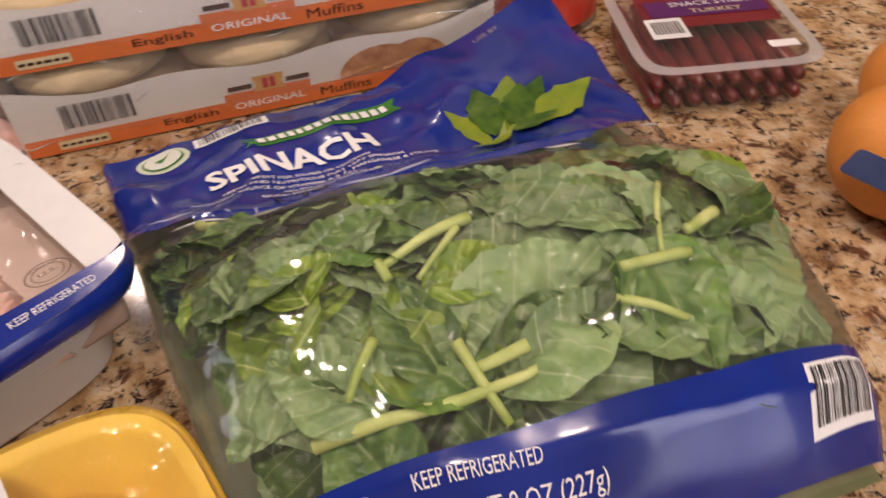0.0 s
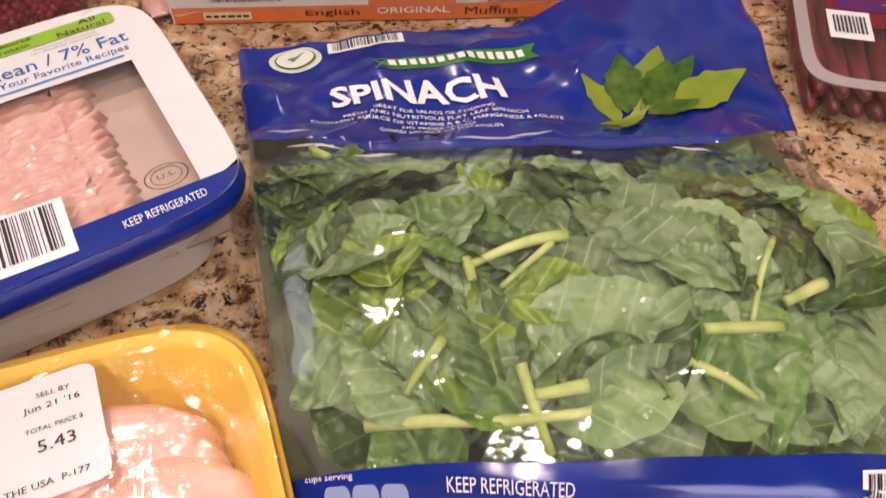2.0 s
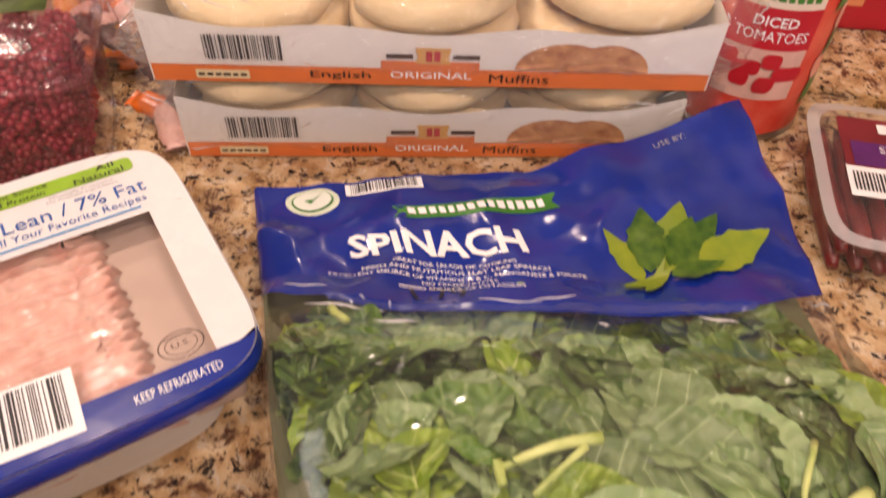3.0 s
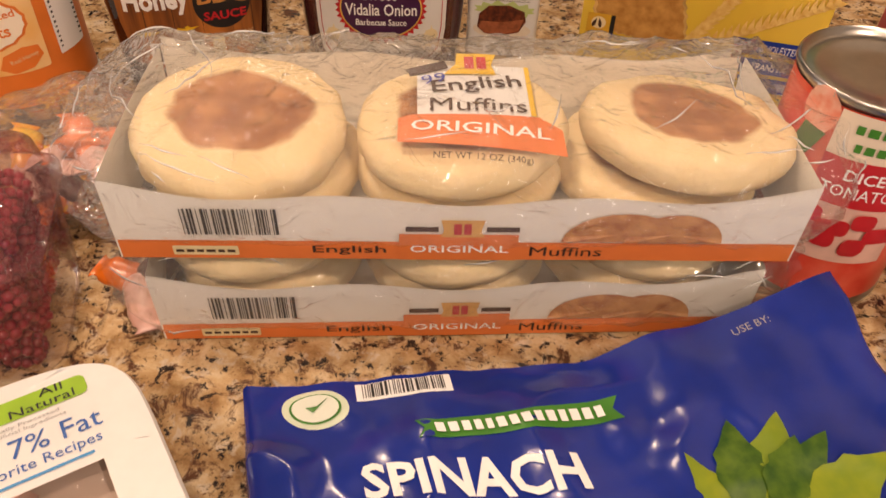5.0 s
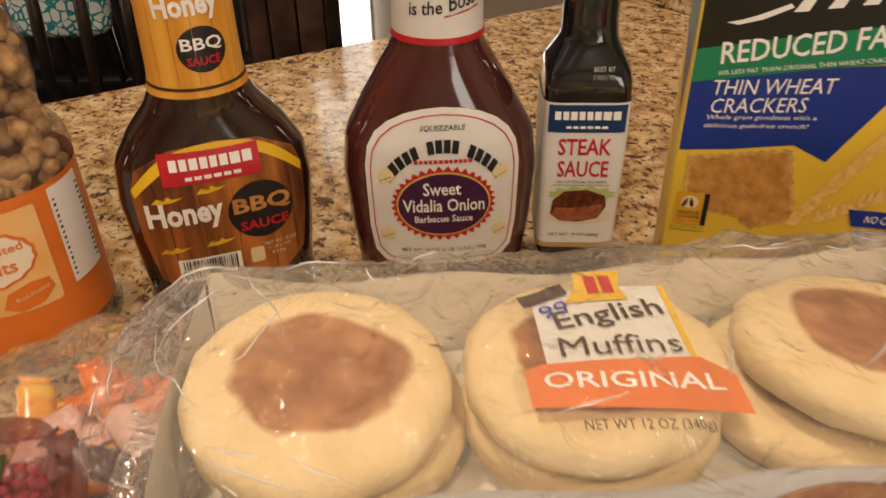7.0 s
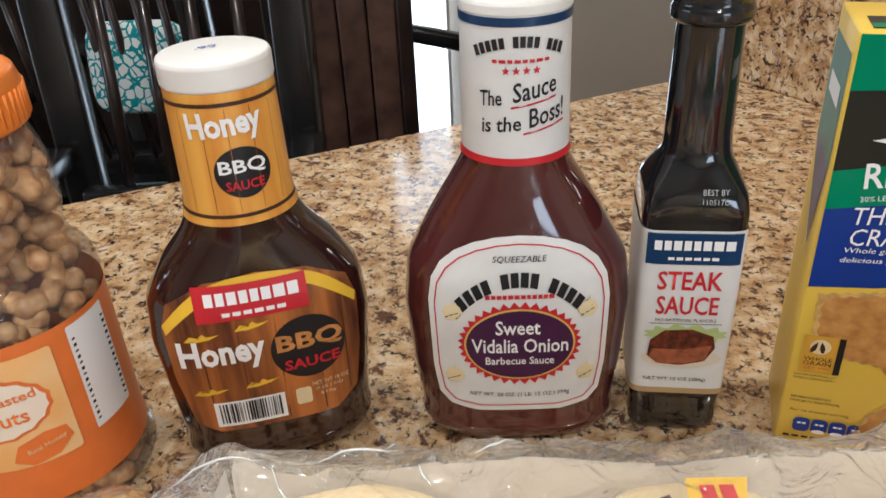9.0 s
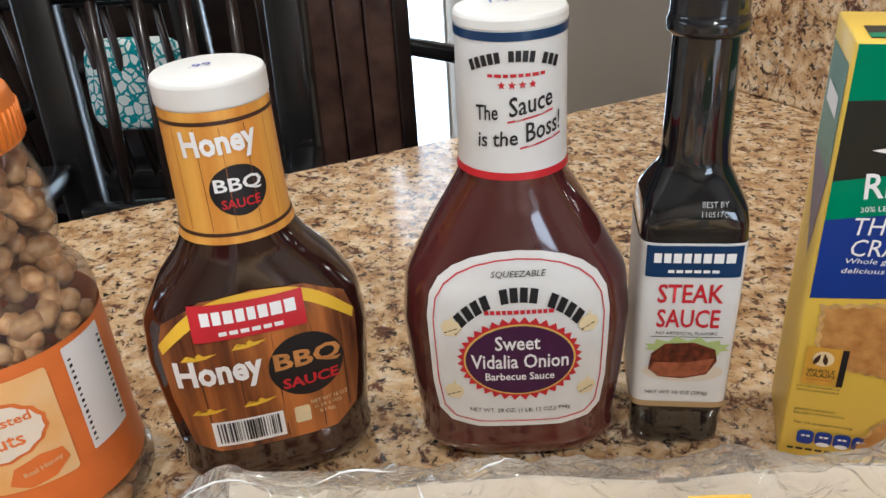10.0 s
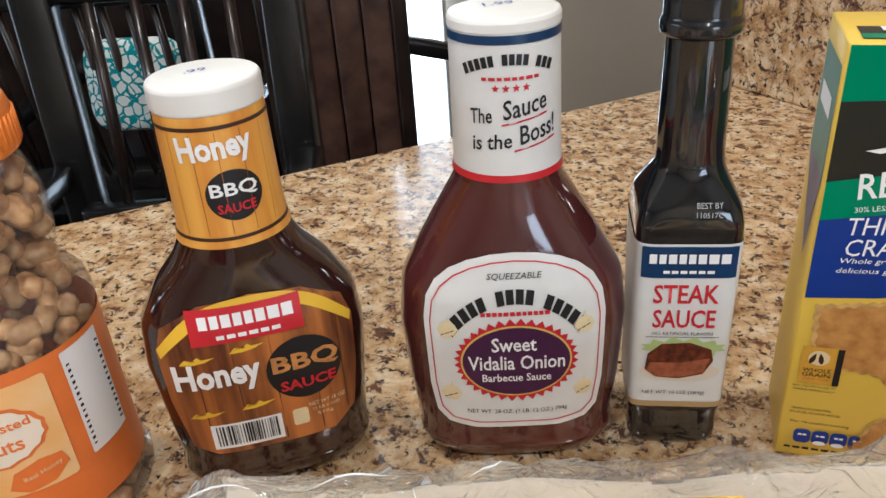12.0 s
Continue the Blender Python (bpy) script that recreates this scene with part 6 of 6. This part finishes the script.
# ---- tray of chicken ----
YFOAM = mat("yellow_foam", (0.84, 0.56, 0.05), 0.5, vary=0.08, scale=40, bump=0.2, bump_scale=600)
CHICK = mat("raw_chicken", (0.80, 0.60, 0.50), 0.25, vary=0.4, scale=28, second=(0.78, 0.44, 0.33), bump=0.25, bump_scale=90, coat=0.35, sss=0.15)
cb, sb = math.cos(radians(14)), math.sin(radians(14))
ct = thing("chicken_tray", pose(0.0180 - 0.108 * cb + 0.079 * sb, 0.243 - 0.108 * sb - 0.079 * cb, 0, 0, 0, 14), "yellow foam tray of raw chicken breasts under clear film", "meat tray", "meat trays")
yb = Body([(0.0, 0.086, 0.058, 5), (0.003, 0.090, 0.062, 5), (0.030, 0.100, 0.071, 5), (0.041, 0.105, 0.076, 5), (0.043, 0.108, 0.079, 5), (0.046, 0.108, 0.079, 5)], 40, 1)
part("tray", yb.bm(96, caps=False), YFOAM, ct)
yi = Body([(0.008, 0.080, 0.052, 5), (0.012, 0.086, 0.058, 5), (0.030, 0.094, 0.066, 5), (0.0435, 0.101, 0.072, 5), (0.0462, 0.1055, 0.0765, 5), (0.0460, 0.108, 0.079, 5)], 40, 1)
part("tray_lining", yi.bm(96, caps=False), YFOAM, ct)
part("tray_floor", box_bm(0.170, 0.112, 0.006, 0.002, (0, 0, 0.004)), YFOAM, ct)


def breast(name, x, y, lx, ly, h, turn, seed):
    def f(u, v):
        a, t = 2 * math.pi * u, math.pi * 0.5 * v
        w = 1 + 0.16 * nz(math.cos(a) * 1.4, math.sin(a) * 1.4, seed) + 0.05 * nz(math.cos(a) * 5, math.sin(a) * 5, seed)
        r = math.cos(t) ** 0.55
        px, py = lx * w * r * math.cos(a), ly * w * r * math.sin(a)
        return Vector((px, py, h * math.sin(t) ** 0.7 + 0.0022 * nz(px * 60, py * 60, seed)))
    bm = grid_bm(60, 22, f, True)
    bm.transform(pose(x, y, 0.009, 0, 0, turn))
    part(name, bm, CHICK, ct, "pale pink raw chicken breast")


breast("chicken_breast", 0.046, -0.016, 0.056, 0.052, 0.038, 20, 1.3)
breast("chicken_breast", -0.040, 0.002, 0.058, 0.050, 0.037, -12, 4.1)
breast("chicken_breast", 0.020, 0.036, 0.068, 0.030, 0.036, -6, 7.7)
breast("chicken_breast", 0.076, -0.034, 0.022, 0.034, 0.034, 10, 9.2)


def c_on(k):
    return lambda u, v: Vector((u, v, 0.0475 + 0.0004 * k + 0.0035 * math.cos(u * 13) * math.cos(v * 18)))


def c_in(x, y):
    r = (abs(x / 0.107) ** 5 + abs(y / 0.078) ** 5) ** 0.2
    return (x / r, y / r) if r > 1 else (x, y)


part("film", grid_bm(40, 30, lambda u, v: c_on(-1)(*c_in(-0.109 + 0.218 * u, -0.080 + 0.160 * v))), TIGHT_FILM, ct, "clear stretched film")


def lab(k):
    f = c_on(k)
    c, s = math.cos(radians(5)), math.sin(radians(5))
    return lambda u, v: f(0.006 + c * u - s * v, 0.0390 + s * u + c * v)


l0, l1 = lab(0), lab(1)
patch("price_label", outline(0.086, 0.050, 0.005, 5), l0, WHITE_PRINT, ct, "white price label", rings=6)
write("SELL BY", l1, 0.0275, 0.0170, 0.0120, 0.0020, BLACK_INK, ct)
write("Jun 21 '16", l1, 0.0265, 0.0115, 0.0200, 0.0034, BLACK_INK, ct)
write("TOTAL PRICE $", l1, 0.0265, 0.0025, 0.0200, 0.0022, BLACK_INK, ct)
write("5.43", l1, 0.0265, -0.0045, 0.0130, 0.0048, BLACK_INK, ct)
write("NET WT/LB.", l1, -0.0120, 0.0115, 0.0160, 0.0022, BLACK_INK, ct)
write("2.37", l1, -0.0105, 0.0065, 0.0100, 0.0036, BLACK_INK, ct)
write("8829", l1, 0.0010, -0.0025, 0.0080, 0.0024, BLACK_INK, ct)
write("0005", l1, 0.0010, -0.0065, 0.0080, 0.0024, BLACK_INK, ct)
write("AND HARVESTED IN THE USA  P-177", l1, 0.0020, -0.0190, 0.0680, 0.0026, BLACK_INK, ct)
barcode(l1, -0.0240, -0.0050, 0.034, 0.016, ct, seed=51, plate=False)
bars(l1, -0.020, 0.0180, 0.030, 0.0022, BLACK_INK, ct, 4, seed=2)
patch("round_sticker", oval(0.0150, 0.0150, 32, 0.030, -0.022), c_on(0), RED_INK, ct, "red round sticker", rings=4)

# ---- tin of tomatoes ----
TIN = mat("tin_plate", (0.55, 0.53, 0.50), 0.28, 1.0, vary=0.2, scale=60)
TOM = mat("tomato_picture", (0.62, 0.035, 0.02), 0.3, vary=0.6, scale=55, second=(0.72, 0.13, 0.08))
can = thing("tomato_can", pose(0.314, 0.534, 0, 0, 0, -6) @ Matrix.Scale(1.14, 4), "tin can of diced tomatoes with a red and cream paper label", "food can")
cbody = Body([(0, 0.0350, 0.0350, 2), (0.0008, 0.0378, 0.0378, 2), (0.003, 0.0380, 0.0380, 2), (0.005, 0.0370, 0.0370, 2), (0.108, 0.0370, 0.0370, 2), (0.1095, 0.0382, 0.0382, 2), (0.1120, 0.0382, 0.0382, 2), (0.1125, 0.0370, 0.0370, 2)], 120, 0)
part("can_wall", cbody.bm(64, caps=False), TIN, can)
lidb = bmesh.new()
prev = None
for r, z in ((0.0372, 0.1125), (0.0362, 0.1115), (0.0355, 0.1088), (0.0330, 0.1085), (0.0320, 0.1093), (0.0280, 0.1093), (0.0272, 0.1086), (0.0180, 0.1086), (0.0005, 0.1086)):
    row = [lidb.verts.new((r * math.cos(2 * math.pi * k / 56), r * math.sin(2 * math.pi * k / 56), z)) for k in range(56)]
    if prev:
        for k in range(56):
            lidb.faces.new((prev[k], prev[(k + 1) % 56], row[(k + 1) % 56], row[k]))
    prev = row
part("lid", lidb, TIN, can, "ringed metal lid")
part("label", curved_band(cbody, 0.0055, 0.1075, 0.0004), TOM, can, "tomato printed paper label")
cl = lambda off, a0: (lambda u, v: cbody.wrap(a0 + math.degrees(u / 0.0370), v, off))
patch("cream_panel", rect(-0.022, 0.085, 0.022, 0.107), cl(0.0008, -12), mat("cream_label", (0.80, 0.68, 0.55), 0.45, vary=0.08), can)
patch("red_panel", rect(-0.022, 0.062, 0.022, 0.086), cl(0.0012, -12), RED_INK, can)
patch("pale_panel", rect(-0.022, 0.030, 0.022, 0.062), cl(0.0008, -12), mat("pink_label", (0.78, 0.48, 0.40), 0.45, vary=0.2, scale=80), can)
write("DICED", cl(0.0016, -12), 0.000, 0.0785, 0.022, 0.0058, WHITE_INK, can, bold=0.015)
write("TOMATOES", cl(0.0016, -12), 0.000, 0.0700, 0.037, 0.0060, WHITE_INK, can, bold=0.015)
bars(cl(0.0013, -12), -0.002, 0.1005, 0.024, 0.0040, GREEN_INK, can, 5, gap=0.4)
bars(cl(0.0013, -12), 0.003, 0.0920, 0.030, 0.0040, GREEN_INK, can, 7, gap=0.4)
rnd = random.Random(3)
for k in range(9):
    u, v = rnd.uniform(-0.018, 0.018), rnd.uniform(0.038, 0.058)
    patch("tomato_picture", outline(0.010, 0.009, 0.003, 3, u, v), cl(0.0012 + 0.0001 * k, -12), RED_INK, can, rings=2)
GPIC = mat("leaf_green_print", (0.10, 0.22, 0.05), 0.4, vary=0.5, scale=90)
for a0, us in ((48, ((0, 0.030), (0.004, 0.060), (-0.002, 0.090))), (95, ((0.0, 0.04), (0.0, 0.08))), (-70, ((0, 0.035), (0.004, 0.085)))):
    for u, v in us:
        patch("leaf_print", [(u - 0.006, v - 0.008), (u + 0.004, v - 0.005), (u + 0.009, v + 0.008), (u - 0.002, v + 0.009)], cl(0.0012, a0), GPIC, can, rings=2)
        patch("tomato_print", oval(0.0085, 0.0110, 20, u + 0.003, v + 0.017), cl(0.0010, a0), mat("tomato_light", (0.80, 0.22, 0.14), 0.3, vary=0.5, scale=120, second=(0.85, 0.5, 0.4)), can, rings=3)

# ---- berry boxes ----
BERRY = mat("raspberry", (0.27, 0.014, 0.034), 0.35, vary=0.5, scale=160, second=(0.20, 0.008, 0.022), coat=0.3, sss=0.1, per_object=0.3)


def berry_mesh(seed):
    bm = bmesh.new()
    rnd = random.Random(seed)
    for j in range(5):
        z = -0.006 + 0.0042 * j
        r = (0.0075, 0.0088, 0.0082, 0.0062, 0.0030)[j]
        n = (9, 10, 9, 7, 4)[j]
        for k in range(n):
            a = 2 * math.pi * (k + 0.5 * (j % 2)) / n
            bmesh.ops.create_icosphere(bm, subdivisions=1, radius=0.0031 * rnd.uniform(0.9, 1.1), matrix=Matrix.Translation((r * math.cos(a), r * math.sin(a), z)))
    return mesh_of(bm, BERRY)


BERRIES = [berry_mesh(1), berry_mesh(2)]


def clamshell(m, label, sx, sy, h, seed):
    """A clear hinged box of berries; origin in the middle of its base."""
    b = thing("berry_box", m, label, "berry box", "berry boxes")
    base = Body([(0, sx * 0.42, sy * 0.42, 6), (0.002, sx * 0.44, sy * 0.44, 6), (h * 0.72, sx * 0.475, sy * 0.475, 6), (h * 0.74, sx * 0.5, sy * 0.5, 7), (h * 0.78, sx * 0.5, sy * 0.5, 7)], 30, 0)
    part("base", base.bm(56, caps=False), BERRY_SHELL, b, "clear plastic box")
    top = Body([(h * 0.78, sx * 0.5, sy * 0.5, 7), (h * 0.80, sx * 0.47, sy * 0.47, 6), (h * 0.97, sx * 0.45, sy * 0.45, 6), (h, sx * 0.43, sy * 0.43, 6)], 20, 0)
    tm = top.bm(56, caps=False)
    tm.faces.new([v for v in tm.verts if abs(v.co.z - h) < 1e-5])
    part("lid", tm, BERRY_SHELL, b, "clear plastic lid")
    rnd = random.Random(seed)
    nx, ny = int(sx * 0.84 / 0.0205), int(sy * 0.84 / 0.0205)
    for lv in range(max(1, int(h * 0.8 / 0.018))):
        for i in range(nx):
            for j in range(ny):
                o = new("raspberry", BERRIES[(i + j + lv) % 2])
                o.parent = b
                o.matrix_local = pose((i - (nx - 1) / 2) * 0.0205 + rnd.uniform(-0.0015, 0.0015), (j - (ny - 1) / 2) * 0.0205 + rnd.uniform(-0.0015, 0.0015), 0.011 + 0.0175 * lv, rnd.uniform(-60, 60), rnd.uniform(-60, 60), rnd.uniform(0, 360))
    return b


# tray of snack sticks with a dark red and purple printed top
st = thing("snack_stick_tray", pose(0.3740, 0.4140, 0, 0, 0, -15), "clear tray of dark red meat snack sticks with purple label", "meat snack tray")
tsx, tsy, th = 0.110, 0.124, 0.042
tray_b = Body([(0, 0.047, 0.054, 6), (0.002, 0.049, 0.056, 6), (0.032, 0.052, 0.059, 6), (0.033, 0.057, 0.064, 7), (0.035, 0.057, 0.064, 7)], 30, 0)
part("tray", tray_b.bm(64, caps=False), CLEAR_SHELL, st, "clear plastic tray with a wide lip")
lip_b = bmesh.new()
lo_r = [lip_b.verts.new((0.057 * math.copysign(abs(math.cos(t)) ** 0.29, math.cos(t)), 0.064 * math.copysign(abs(math.sin(t)) ** 0.29, math.sin(t)), 0.0355)) for t in [2 * math.pi * k / 80 for k in range(80)]]
hi_r = [lip_b.verts.new((0.050 * math.copysign(abs(math.cos(t)) ** 0.29, math.cos(t)), 0.057 * math.copysign(abs(math.sin(t)) ** 0.29, math.sin(t)), 0.0362)) for t in [2 * math.pi * k / 80 for k in range(80)]]
for k in range(80):
    lip_b.faces.new((lo_r[k], lo_r[(k + 1) % 80], hi_r[(k + 1) % 80], hi_r[k]))
part("lip", lip_b, film_mat("milky_plastic", (0.9, 0.9, 0.9), 0.12, 0.35, 0.15, 0.1, 30), st, "milky sealed lip")
STICK = mat("dark_red_sausage", (0.20, 0.022, 0.022), 0.3, vary=0.4, scale=90, second=(0.11, 0.01, 0.012), coat=0.5)
for lv in range(2):
    for k in range(8):
        x = -0.0435 + 0.0124 * k
        r = 0.0058
        pts = [(x + 0.001 * math.sin(i + k), -0.053 + 0.106 * i / 8, 0.0085 + 0.0125 * lv) for i in range(9)]
        part("snack_stick", tube_bm(pts, [r * q for q in (0.55, 0.9, 1, 1, 1, 1, 1, 0.9, 0.55)], 10), STICK, st)
tp = lambda k: (lambda u, v: Vector((u, v, 0.0366 + 0.0004 * k)))
part("top_film", grid_bm(12, 12, lambda u, v: Vector((-0.050 + 0.100 * u, -0.057 + 0.114 * v, 0.0364))), TIGHT_FILM, st, "clear sealed film")
patch("label", outline(0.086, 0.060, 0.003, 3, 0.004, 0.020), tp(0), mat("dark_red_label", (0.22, 0.02, 0.03), 0.35, vary=0.3, scale=30), st, "dark red and purple label")
patch("label_band", rect(-0.034, 0.004, 0.044, 0.026), tp(1), mat("violet_label", (0.12, 0.02, 0.16), 0.35, vary=0.3, scale=40), st)
bars(tp(2), 0.006, 0.040, 0.044, 0.009, WHITE_INK, st, 5, gap=0.35)
write("SNACK STICKS", tp(2), 0.010, 0.020, 0.056, 0.0062, WHITE_INK, st)
write("TURKEY", tp(2), 0.010, 0.0095, 0.034, 0.0055, CREAM_INK, st)
patch("white_panel", rect(-0.040, -0.024, -0.016, 0.002), tp(2), WHITE_INK, st)
bars(tp(3), -0.028, -0.011, 0.018, 0.016, BLACK_INK, st, 9, seed=3, gap=0.9)
patch("white_panel", rect(0.026, -0.044, 0.044, -0.036), tp(1), WHITE_INK, st)

clamshell(pose(-0.1640, 0.5030, 0, 0, 0, 8), "clear plastic box full of dark red raspberries", 0.140, 0.100, 0.092, 5)
leafy = thing("green_leaf_print", pose(-0.145, 0.515, 0.0932, 0, 0, 8), "small green paper label on the berry box lid", "label")
part("paper", box_bm(0.055, 0.022, 0.0004, 0, (0, 0, 0)), mat("leaf_green_paper", (0.09, 0.13, 0.03), 0.5, vary=0.5, scale=80), leafy)

# ---- bag of wrapped sweets ----
cd = thing("candy_bag", pose(-0.118, 0.606, 0, 0, 0, 0), "clear crinkled bag of orange and yellow wrapped sweets", "sweets bag")
WRAPS = [mat("orange_wrapper", (0.80, 0.17, 0.02), 0.25, vary=0.3, scale=70, bump=0.4, bump_scale=200, coat=0.4), mat("yellow_wrapper", (0.82, 0.52, 0.05), 0.25, vary=0.35, scale=90, second=(0.7, 0.2, 0.02), bump=0.4, bump_scale=200, coat=0.4), mat("brown_wrapper", (0.07, 0.02, 0.015), 0.3, vary=0.4, scale=90, bump=0.4, bump_scale=200), mat("pink_wrapper", (0.72, 0.42, 0.36), 0.3, vary=0.25, scale=60, bump=0.4, bump_scale=200)]
rnd = random.Random(14)


def sweet_mesh(material, seed):
    def f(u, v):
        s = 2 * v - 1
        k = 1 if abs(s) < 0.66 else 0.55 + 0.45 * abs(math.cos((abs(s) - 0.66) * 8))
        a = 2 * math.pi * u
        flat = 1 if abs(s) < 0.62 else max(0.12, 1 - (abs(s) - 0.62) * 4)
        return Vector((0.0095 * k * math.cos(a) * (1 + 0.1 * nz(s * 4, seed)), 0.021 * s, 0.0062 * flat * math.sin(a)))
    return mesh_of(grid_bm(16, 20, f, True), material)


SWEETS = [sweet_mesh(w, k) for k, w in enumerate(WRAPS)]
for k in range(42):
    o = new("wrapped_sweet", SWEETS[(0, 1, 0, 3, 2, 0, 1)[k % 7]])
    o.parent = cd
    a, r = rnd.uniform(0, 2 * math.pi), rnd.random() ** 0.6
    o.matrix_local = pose(0.036 * r * math.cos(a), 0.026 * r * math.sin(a), 0.010 + 0.044 * rnd.random() * (1 - 0.5 * r), rnd.uniform(-35, 35), rnd.uniform(-35, 35), rnd.uniform(0, 360))
for k, (x, y, z, t) in enumerate(((0.052, -0.096, 0.010, 20), (0.044, -0.082, 0.012, 70), (0.060, -0.074, 0.016, -30))):
    o = new("wrapped_sweet", SWEETS[(3, 0, 2)[k]])
    o.parent = cd
    o.matrix_local = pose(x, y, z, 10, 0, t)


def sack(u, v):
    a, t = 2 * math.pi * u, -math.pi / 2 + math.pi * v
    c = math.cos(t) ** 0.6 if 0 < v < 1 else 0
    x, y, z = 0.058 * c * math.cos(a), 0.046 * c * math.sin(a), 0.036 + 0.038 * math.sin(t)
    w = 1 + 0.10 * nz(x * 40, y * 40, z * 40) + 0.05 * math.sin(a * 11) * (v ** 2)
    return Vector((x * w, y * w, max(0.0008, z * (1 + 0.15 * nz(x * 25, y * 25, 3)))))


part("film", grid_bm(70, 36, sack, True), CLEAR_FILM, cd, "clear crinkled plastic")


def tail(u, v):
    x, y = 0.030 + 0.046 * u + 0.010 * v, -0.115 + 0.085 * v
    return Vector((x, y, 0.002 + (0.026 * math.sin(math.pi * u) ** 0.7) + 0.005 * nz(x * 60, y * 60, 8)))


part("film_tail", grid_bm(30, 40, tail), CLEAR_FILM, cd, "loose end of the clear bag")

# ---- red and yellow packet by the can ----
rp = thing("red_packet", pose(0.392, 0.628, 0, 0, 0, -8), "red and yellow printed food packet", "food packet")
part("carton", box_bm(0.120, 0.045, 0.150, 0.004, (0.06, 0.0225, 0)), mat("red_carton", (0.52, 0.02, 0.03), 0.35, vary=0.2, scale=20), rp)
pf = lambda u, v: Vector((u, -0.0006, v))
patch("yellow_field", [(0.004, 0.050), (0.116, 0.060), (0.116, 0.105), (0.004, 0.085)], pf, YELLOW_INK, rp)
patch("food_picture", oval(0.030, 0.016, 24, 0.060, 0.074, 0.08), lambda u, v: Vector((u, -0.0010, v)), CREAM_INK, rp, rings=3)
bars(pf, 0.03, 0.025, 0.035, 0.006, mat("dull_orange_ink", (0.7, 0.25, 0.1), 0.4), rp, 2)

# ---- oranges ----
PEEL = mat("orange_peel", (0.80, 0.30, 0.05), 0.4, vary=0.2, scale=25, bump=0.5, bump_scale=500)
ob0 = thing("orange_pack", pose(0.392, 0.172, 0, 0, 0, 20), "group of round oranges with a dark blue tag", "oranges")
for k, (x, y, r) in enumerate(((0.0, 0.0, 0.038), (0.020, 0.078, 0.037), (0.078, 0.02, 0.038), (0.09, 0.10, 0.036))):
    bm = bmesh.new()
    bmesh.ops.create_uvsphere(bm, u_segments=28, v_segments=18, radius=r)
    for v in bm.verts:
        v.co.z *= 0.94
        v.co *= 1 + 0.02 * nz(v.co.x * 40, v.co.y * 40, k * 3.0)
    bm.transform(Matrix.Translation((x, y, r * 0.94)))
    part("orange", bm, PEEL, ob0)
patch("tag", outline(0.018, 0.040, 0.003, 3, -0.030, 0.066), lambda u, v: Vector((u, v, 0.052 + 0.2 * (u + 0.03))), mat("tag_blue", (0.03, 0.05, 0.14), 0.35, vary=0.3, scale=40), ob0, "dark blue tag")
